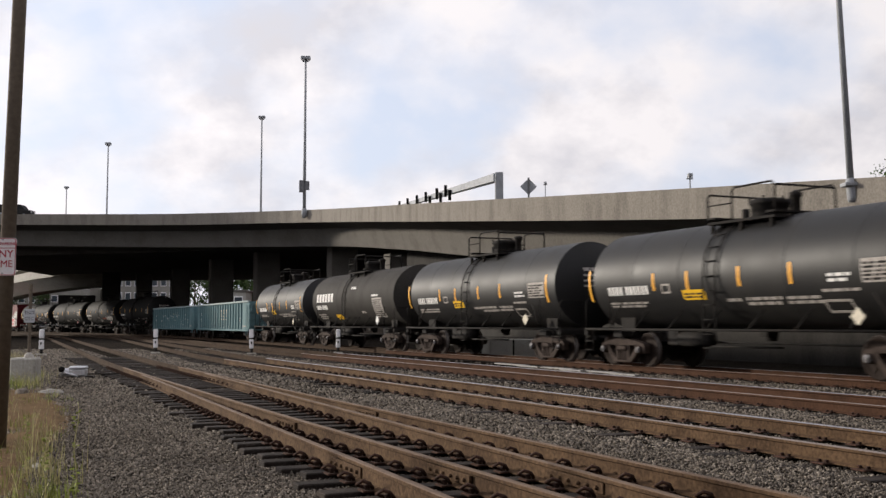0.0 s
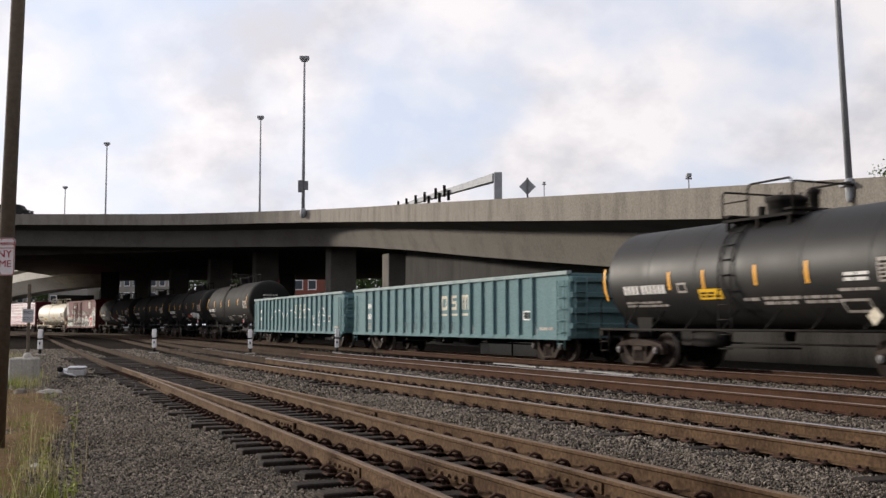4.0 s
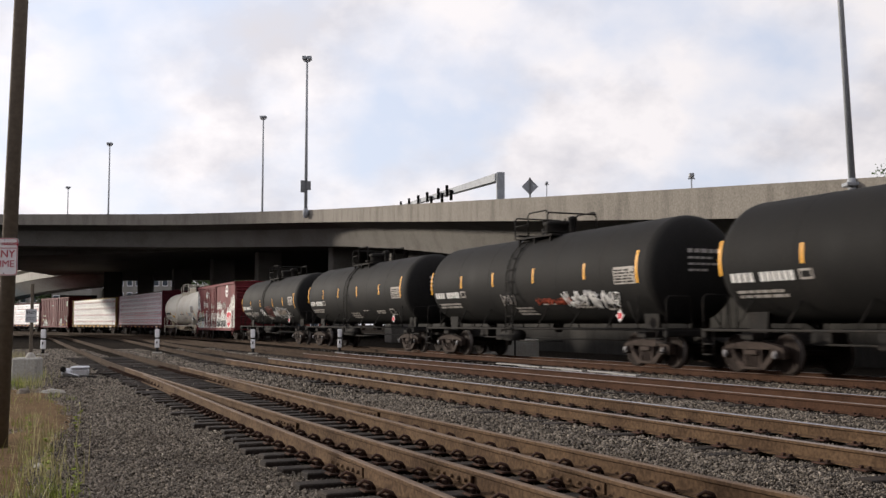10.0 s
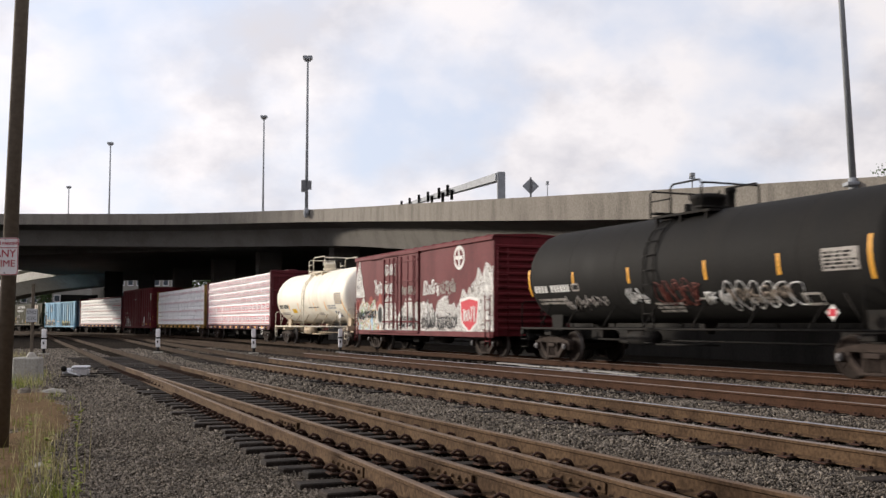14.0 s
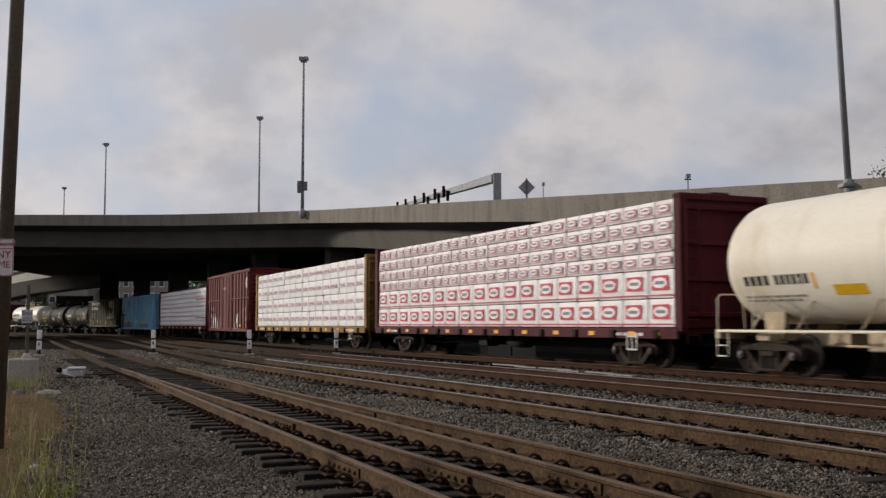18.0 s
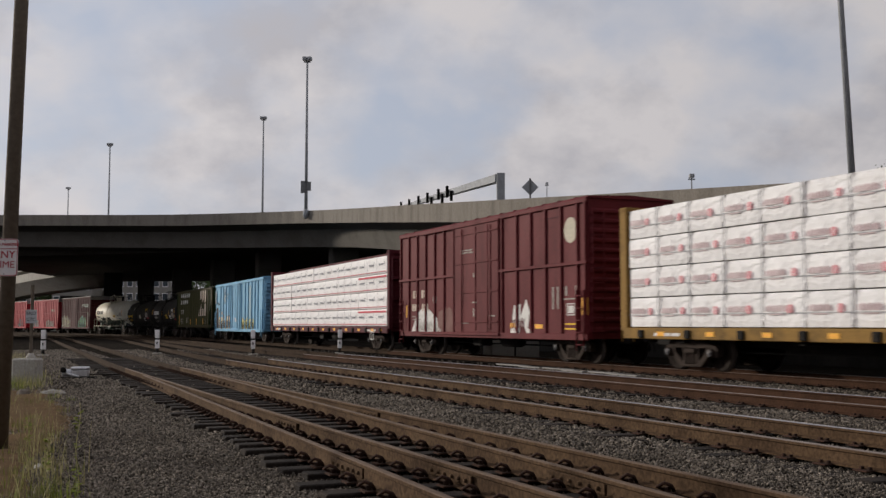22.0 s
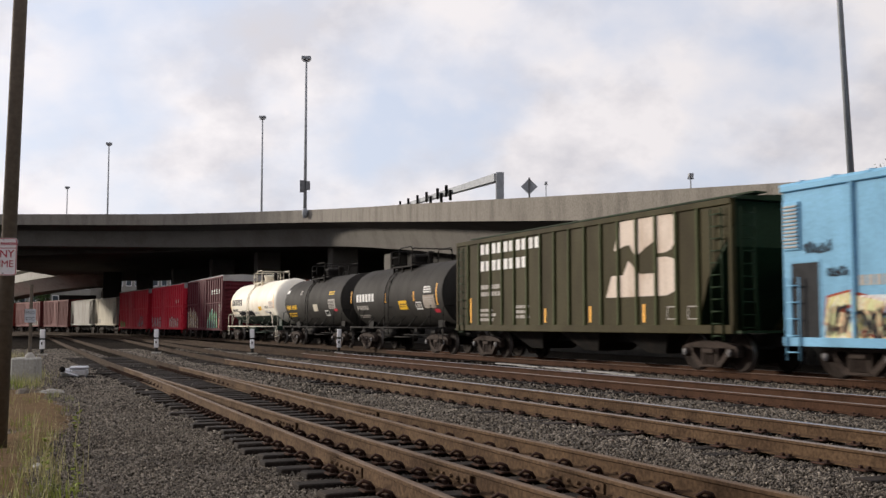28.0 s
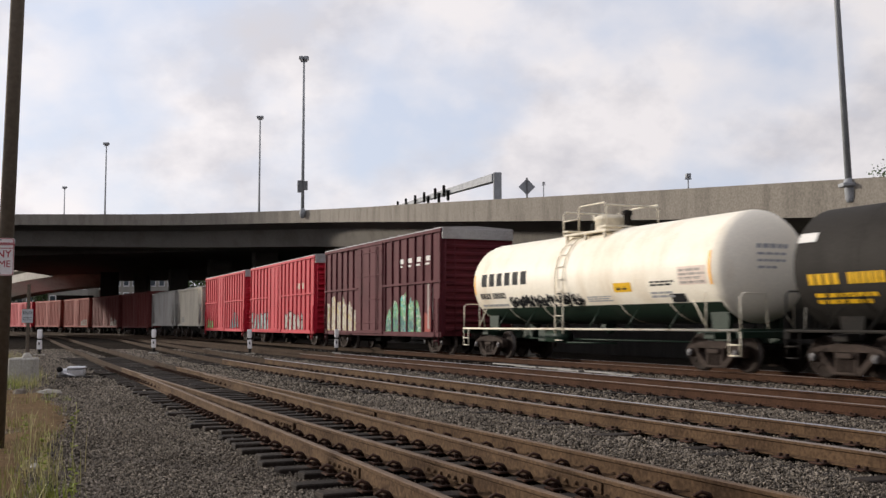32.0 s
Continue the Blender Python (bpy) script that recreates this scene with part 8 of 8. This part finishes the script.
    centerbeam("maroon centerbeam car with white wrapped lumber", 285.3, 308.7, "maroon_dark", 4.34, [(0.805, 5, "wrap", "print_faint", "lines")] * 4, 16, frame_top=4.55, sill_mat="maroon_dark", joins=(-6.24, -1.44, 2.24, 6.53))
    boxcar("sky blue insulated boxcar with sprayed cream letters", 308.8, 327.6, 4.42, "sky_blue", zb=0.74, ribs=3, doors=((-2.0, 0.92),), seed=17,
           post_xs=[-6.34, -5.22, -4.16, -3.12, -2.40, 1.45, 2.74, 3.72, 4.84, 5.83, 6.74, 8.2],
           graffiti=[(-7.15, -2.2, 0.74, 2.02, "letter_fill", 31, "graffiti_red"), (1.15, 5.6, 0.84, 1.72, "lime", 32, "wash")],
           paint=[("patch", ragged(-7.2, -2.1, 0.76, [(-7.2, 1.2), (-5.0, 1.45), (-2.1, 1.2)], 9, 0.25), "letter_fill", 0.0), ("tag", -7.1, -2.3, 0.85, 1.75, "ink", 55, 0.014), ("tag", 1.3, 5.4, 0.9, 1.6, "ink", 56, 0.014), ("tag", -7.75, -6.95, 2.72, 3.05, "ink", 51, 0.0), ("tag", -7.1, -6.5, 2.2, 2.46, "ink", 52, 0.0), ("tag", -2.22, -2.05, 2.2, 2.5, "ink", 53, 0.0),
                  ("tag", -0.92, 0.4, 1.38, 1.84, "white", 54, 0.072), ("patch", [(-5.12, 2.80), (-4.26, 2.80), (-4.26, 3.98), (-5.12, 3.98)], "blue_grey", 0.0), ("patch", rounded(-4.69, 3.23, 0.25, 0.24), "hopper_cream", 0.004), ("patch", rounded(-4.69, 3.23, 0.16, 0.15), "blue_grey", 0.008),
                  ("patch", rounded(-4.69, 3.23, 0.08, 0.08), "hopper_cream", 0.012), ("patch", [(-4.86, 3.50), (-4.52, 3.50), (-4.52, 3.56), (-4.60, 3.58), (-4.60, 3.74), (-4.78, 3.74), (-4.78, 3.58), (-4.86, 3.56)], "ink", 0.004),
                  # the ink patch at the rear ladder stands in for its shaded recess
                  ("patch", ragged(3.80, 4.45, 1.75, [(3.8, 3.9), (4.45, 3.95)], 12, 0.1), "blue_faded", 0.0), ("patch", [(-8.18, 0.86), (-7.32, 0.86), (-7.32, 2.55), (-8.18, 2.55)], "ink", 0.0), ("frame", -8.22, -7.28, 0.80, 2.62, 0.05, "sky_blue", 0.006)],
           marks=[("lettering_block", block_word(-3.98, 3.42, 0.72, 0.18, 4, 0.2) + block_word(-3.90, 3.17, 0.68, 0.18, 5, 0.2), "blue_grey"), ("number_block", block_word(-6.15, 1.56, 0.78, 0.24, 5, 0.3), "white"), ("faded_block", block_word(-6.2, 2.0, 0.9, 0.22, 4, 0.3), "hopper_grey")], grille=(-8.38, -7.88, 2.85, 3.94))
    hopper("dark olive covered hopper with large pale emblem blocks", 327.5, 345.1, "olive", "olive_dark", 4.36, 1.06, 16, 18)
    p2 = at(6.0, ("word", -4.95, -2.37, -0.20, 0.16, W_, 6), ("word", -5.05, -3.40, -0.58, -0.38, "pale", 9), ("print", -5.2, -3.6, -0.94, -0.78, "pale", 2), ("panel", 0.65, 1.58, -0.62, -0.24, "yellow", 1), ("print", 0.75, 1.5, -0.52, -0.32, "ink", 2), ("frame", 2.62, 3.25, -0.64, -0.32, W_, 1), ("panel", 2.78, 3.10, -0.56, -0.40, "pale", 1),
            ("panel", 3.5, 4.7, -0.60, -0.06, "wash", 1), ("print", 3.55, 4.65, -0.56, -0.10, "pale", 5), ("print", 3.6, 4.4, 0.04, 0.34, W_, 3), ("panel", 4.46, 4.95, -0.78, -0.64, "red_mark", 1))
    p3 = at(6.1, ("word", -5.20, -4.25, -0.40, -0.16, "yellow", 4), ("word", -4.05, -3.0, -0.40, -0.16, "yellow", 6), ("print", -5.1, -3.3, -0.81, -0.53, "yellow", 2), ("panel", -5.6, -5.05, 0.56, 0.77, "white", 1), ("print", -2.4, -2.0, 0.42, 0.72, "pale", 2), ("panel", 0.45, 1.28, -0.55, -0.17, "hopper_cream", 1),
            ("frame", 2.5, 3.2, -0.80, -0.52, W_, 1), ("panel", 2.68, 3.02, -0.74, -0.58, "ink", 1), ("print", 3.5, 4.45, 0.29, 0.50, "yellow", 2), ("panel", 3.4, 4.6, -0.44, 0.05, "pale", 1), ("print", 3.45, 4.55, -0.40, 0.0, "tank_grey", 5), ("panel", 4.3, 4.8, -0.58, -0.45, "red_mark", 1))
    tank_car("dark grey tank car with white lettering and yellow label", 345.1, 358.1, dish=0.17, knuckle=0.55, D=2.80, zc=2.46, shell=12.0, body="tank_grey", big=p2, bars=[(-5.78 / 6, -0.22, 0.34), (-0.95 / 6, -0.30, 0.15), (2.50 / 6, -0.30, 0.14), (4.95 / 6, -0.49, 0.39)], seed=19)
    tank_car("dark grey tank car with yellow lettering", 358.1, 371.4, dish=0.17, knuckle=0.55, D=2.80, zc=2.46, shell=12.2, body="tank_grey", big=p3, seed=20)
    tank_car("cream tank car with dark green belly and black lettering", 371.4, 388.5, D=2.92, zc=2.68, shell=14.9, body="tank_cream", lower="tank_green", rail_mat="cream_rail", belly="tank_green", seed=21,
             big=at(7.45, ("word", -6.20, -2.68, -0.14, 0.30, "ink", 6), ("word", -6.40, -5.55, -0.58, -0.38, "ink", 4), ("word", -5.45, -4.45, -0.58, -0.38, "ink", 5), ("print", -6.5, -4.5, -0.84, -0.72, "print_faint", 1), ("scrawl", -4.3, 0.4, -0.92, -0.50, "ink", 9), ("scrawl", -4.0, 0.2, -0.90, -0.55, "ink", 13), ("panel", 2.27, 3.15, -0.56, -0.30, "yellow", 1), ("print", 2.4, 3.0, -0.50, -0.36, "ink", 1),
                     ("print", 0.7, 2.0, -0.80, -0.62, "print_faint", 3), ("print", 4.08, 5.12, -0.44, -0.28, "ink", 2), ("print", 4.0, 5.0, -0.75, -0.56, "print_faint", 2), ("panel", 5.36, 6.5, -0.45, 0.02, "print_pinkish", 1), ("print", 5.42, 6.45, -0.42, 0.0, "pale", 4), ("panel", 4.82, 5.45, -0.89, -0.67, "ink", 1)),
             bars=[(6.68 / 7.45, -0.48, 0.38), (-6.75 / 7.45, -0.4, 0.3)])
    boxcar("tall dark maroon boxcar with grey roof and colourful graffiti", 388.5, 405.8, 5.08, "maroon_dark", roof="grey_roof", zb=0.72, ribs=8, doors=((-2.35, 1.05),), seed=22,
           mid=2.9,
           paint=[("patch", ragged(-7.4, -2.8, 0.78, [(-7.4, 2.3), (-5.5, 2.6), (-4.0, 2.2), (-2.8, 1.9)], 21, 0.3), "mural_tan", 0.0), ("tag", -7.0, -4.0, 1.0, 1.9, "hopper_cream", 61, 0.004), ("patch", ragged(1.2, 5.45, 0.78, [(1.2, 1.2), (2.5, 2.1), (3.6, 2.4), (4.6, 2.0), (5.45, 1.7)], 22, 0.35), "mural_green", 0.0), ("tag", 1.5, 5.0, 0.9, 1.7, "teal", 62, 0.004),
                  ("patch", ragged(5.6, 6.7, 0.9, [(5.6, 1.3), (6.7, 1.9)], 23, 0.2), "orange_red", 0.0)],
           marks=[("lettering_block", [r for k in range(4) for r in ((3.0 + 0.98 * k, 3.0 + 0.98 * k + 0.40, 3.62, 3.70), (3.1 + 0.98 * k, 3.1 + 0.98 * k + 0.40, 3.78, 3.98))], "white"), ("small_print", [(-1.7, -0.5, 4.36, 4.42), (-1.7, -0.7, 4.22, 4.28), (6.2, 6.35, 1.0, 2.9), (6.6, 6.75, 1.4, 2.7)], "pale")])
    boxcar("bright red boxcar with graffiti along the bottom", 405.8, 423.6, 5.06, "red", roof="grey_roof", zb=0.72, ribs=8, doors=((-2.6, 0.6),), seed=23,
           mid=2.9, graffiti=[(-7.6, -2.9, 0.8, 2.1, "teal_pale", 51, "ink"), (1.1, 5.4, 0.8, 1.95, "hopper_grey", 53, "ink")], marks=[("lettering_block", block_word(4.0, 3.2, 2.1, 0.34, 5, 0.45), "hopper_cream")])
    boxcar("bright red boxcar with faded graffiti", 423.6, 440.4, 5.06, "red", roof="grey_roof", zb=0.72, ribs=8, doors=((-2.6, 0.6),), seed=24,
           mid=2.9, graffiti=[(-7.0, -4.2, 0.8, 1.7, "spray_green", 61, "ink"), (2.4, 5.5, 0.8, 2.2, "teal", 62, "ink"), (-2.2, 0.2, 0.9, 1.8, "pale", 63)])
    hopper("pale cream covered hopper car with smooth sides", 440.4, 452.9, "hopper_cream", "hopper_grey", 4.45, 1.15, 2, 25, logo=False, slope=1.9)
    hopper("pale grey covered hopper car with smooth sides", 452.9, 465.9, "hopper_grey", "hopper_grey", 4.45, 1.15, 2, 26, logo=False, slope=1.9)
    for i, (a, b, m, lab) in enumerate(((465.9, 481.5, "brown", "dull red-brown boxcar with ribbed sides"), (481.5, 497.3, "brown", "dull red-brown boxcar with pale stains"), (497.3, 512.6, "orange_red", "faded orange-red boxcar with ribbed sides"),
                                        (512.6, 528.5, "orange_red", "faded orange-red boxcar with patches"), (528.5, 544.4, "red", "faded red boxcar with pale graffiti"), (544.4, 560.0, "orange_red", "orange-red boxcar at the tail of the train"))):
        boxcar(lab, a, b, 4.75, m, zb=0.85, ribs=8, doors=((-1.5, 1.5),), seed=30 + i, graffiti=[(2.5, 6.0, 0.95, 2.0, "pale", 70 + i)] if i in (1, 2, 4) else ())


train()
# ---- trees and buildings behind the viaduct ----
def tree(x, y, h, spread, seed, leaves=900, leaf=1.0):
    rnd = random.Random(seed)
    top = tagged(new("tree"), "dark green broadleaf tree behind the viaduct", "tree", "trees in the background")
    top.matrix_basis = pose(x, y, -0.1)
    tr = Shape().tube([(0, 0, 0), (0.1, 0.05, h * 0.3), (0.05, -0.1, h * 0.62), (0, 0, h * 0.85)], 0.028 * h, 8, 0.006 * h)
    limbs = []
    for i in range(9):
        a, z = rnd.uniform(0, 6.28), h * rnd.uniform(0.25, 0.7)
        e = Vector((math.cos(a) * spread * rnd.uniform(0.4, 0.8), math.sin(a) * spread * rnd.uniform(0.4, 0.8), z + h * rnd.uniform(0.1, 0.28)))
        tr.tube([(0, 0, z), tuple((Vector((0, 0, z)) + e) / 2 + Vector((0, 0, 0.2))), tuple(e)], 0.010 * h, 5, 0.003 * h)
        limbs.append(e)
    part("trunk", tr, "bark", top)
    vs, fs = [], []
    hubs = limbs + [Vector((rnd.gauss(0, spread * 0.35), rnd.gauss(0, spread * 0.35), h * rnd.uniform(0.45, 0.95))) for _ in range(12)]
    for _ in range(leaves):
        c = rnd.choice(hubs) + Vector((rnd.gauss(0, spread * 0.20), rnd.gauss(0, spread * 0.20), rnd.gauss(0, h * 0.055)))
        if c.z < h * 0.12:
            continue
        n = Vector((rnd.gauss(0, 1), rnd.gauss(0, 1), rnd.gauss(0, 1))).normalized()
        u = n.orthogonal().normalized() * rnd.uniform(0.22, 0.5) * h * 0.055 * leaf
        w = n.cross(u) * 0.7
        k = len(vs)
        vs += [tuple(c - u), tuple(c + w), tuple(c + u), tuple(c - w)]
        fs.append((k, k + 1, k + 2, k + 3))
    me = bpy.data.meshes.new("crown")
    me.from_pydata(vs, [], fs)
    part("crown", me, "leaf", top)
    return top


def woods():
    rnd = random.Random(21)
    base = [tree(-20, 262, 17.5, 6.0, 1, 1500), tree(-48, 268, 16.0, 5.6, 2, 1500), tree(6, 240, 15.0, 5.2, 3, 1500), tree(37.6, 84, 14.6, 3.0, 4, 6000, 0.42)]
    for i in range(34):
        x = -175 + i * 5.6 + rnd.uniform(-2, 2)
        b = base[i % 3]
        copy_thing(b, pose(x, 255 + rnd.uniform(-8, 25) - 0.15 * max(0, x + 20), -0.1 + rnd.uniform(-1.5, 0.5), 0, 0, rnd.uniform(0, 360)))
    for i in range(9):
        copy_thing(base[i % 3], pose(14 + i * 5.0, 118 - i * 6.2 + rnd.uniform(-2, 2), -6.8, 0, 0, rnd.uniform(0, 360)))


woods()


def building(x, y, w, d, h, mat, floors, cols, label, turn=0, win="ink", roof="concrete_girder"):
    top = tagged(new("building"), label, "building", "buildings behind the viaduct")
    top.matrix_basis = pose(x, y, -0.1, 0, 0, turn)
    part("wall", Shape().box(-w / 2, w / 2, 0, d, 0, h), mat, top)
    part("roof", Shape().box(-w / 2 - 0.3, w / 2 + 0.3, -0.3, d + 0.3, h, h + 0.5, 0.05), roof, top)
    for f in range(floors):
        for c in range(cols):
            cx, cz = -w / 2 + (c + 0.5) * w / cols, (f + 0.5) * h / floors
            wd = part("window", Shape().box(cx - w / cols * 0.32, cx + w / cols * 0.32, -0.10, 0.02, cz - h / floors * 0.28, cz + h / floors * 0.28, 0.02), "sign_white", top)
            part("pane", Shape().box(cx - w / cols * 0.27, cx + w / cols * 0.27, -0.13, -0.095, cz - h / floors * 0.23, cz + h / floors * 0.23), win, wd)


MAT["brick_far"] = surface("red_brick", (0.20, 0.07, 0.05), 0.85, dirt=(0.13, 0.05, 0.04), dirt_amount=0.4, scale=0.5, grain=6, bump=0.1)
MAT["render_far"] = surface("pale_render", (0.24, 0.225, 0.20), 0.85, dirt=(0.16, 0.15, 0.135), dirt_amount=0.4, scale=0.4, grain=6, bump=0.05)
MAT["glass_far"] = surface("dark_glass", (0.05, 0.06, 0.07), 0.15, dirt=(0.08, 0.09, 0.1), dirt_amount=0.3, scale=0.5, grain=6, bump=0.0, vary=0.05)
building(-34.5, 232, 15, 9, 12.2, "brick_far", 3, 5, "red brick building with white window frames", -4, "glass_far")
building(-45.5, 226, 6.0, 8, 8.4, "concrete_pale", 2, 2, "pale rendered building in the sun", 0, "glass_far")
building(-68, 240, 14, 9, 12.6, "render_far", 4, 7, "pale building with rows of dark windows", 3, "glass_far")
building(-84, 236, 9, 8, 11.5, "render_far", 4, 4, "pale building with dark windows behind the ramp", 0, "glass_far")
building(-128, 300, 34, 12, 17.0, "render_far", 5, 12, "long pale office block beyond the loop ramp", 8, "glass_far")


def rear_blockers():
    """Unseen brick blocks added behind the camera, which close the place and cut sky light."""
    for k, (x0, x1, h) in enumerate(((-14, 12, 19.0), (12.6, 40, 23.0), (40.6, 72, 20.0))):
        top = tagged(new("warehouse"), "plain dark brick block, added out of view to cut light", "building", "warehouses across the street")
        top.matrix_basis = pose((x0 + x1) / 2, -16.0, -0.1)
        w = (x1 - x0) / 2
        part("wall", Shape().box(-w, w, -10, 0, 0, h), "brick_dark", top)
        part("parapet", Shape().box(-w, w, -10.2, 0.2, h, h + 0.6, 0.05), "concrete_girder", top)


MAT["brick_dark"] = surface("dark_brick", (0.085, 0.05, 0.04), 0.9, dirt=(0.05, 0.035, 0.03), dirt_amount=0.5, scale=0.4, grain=7, bump=0.1)
rear_blockers()
def motions():
    move_train()
    move_van()


motions()
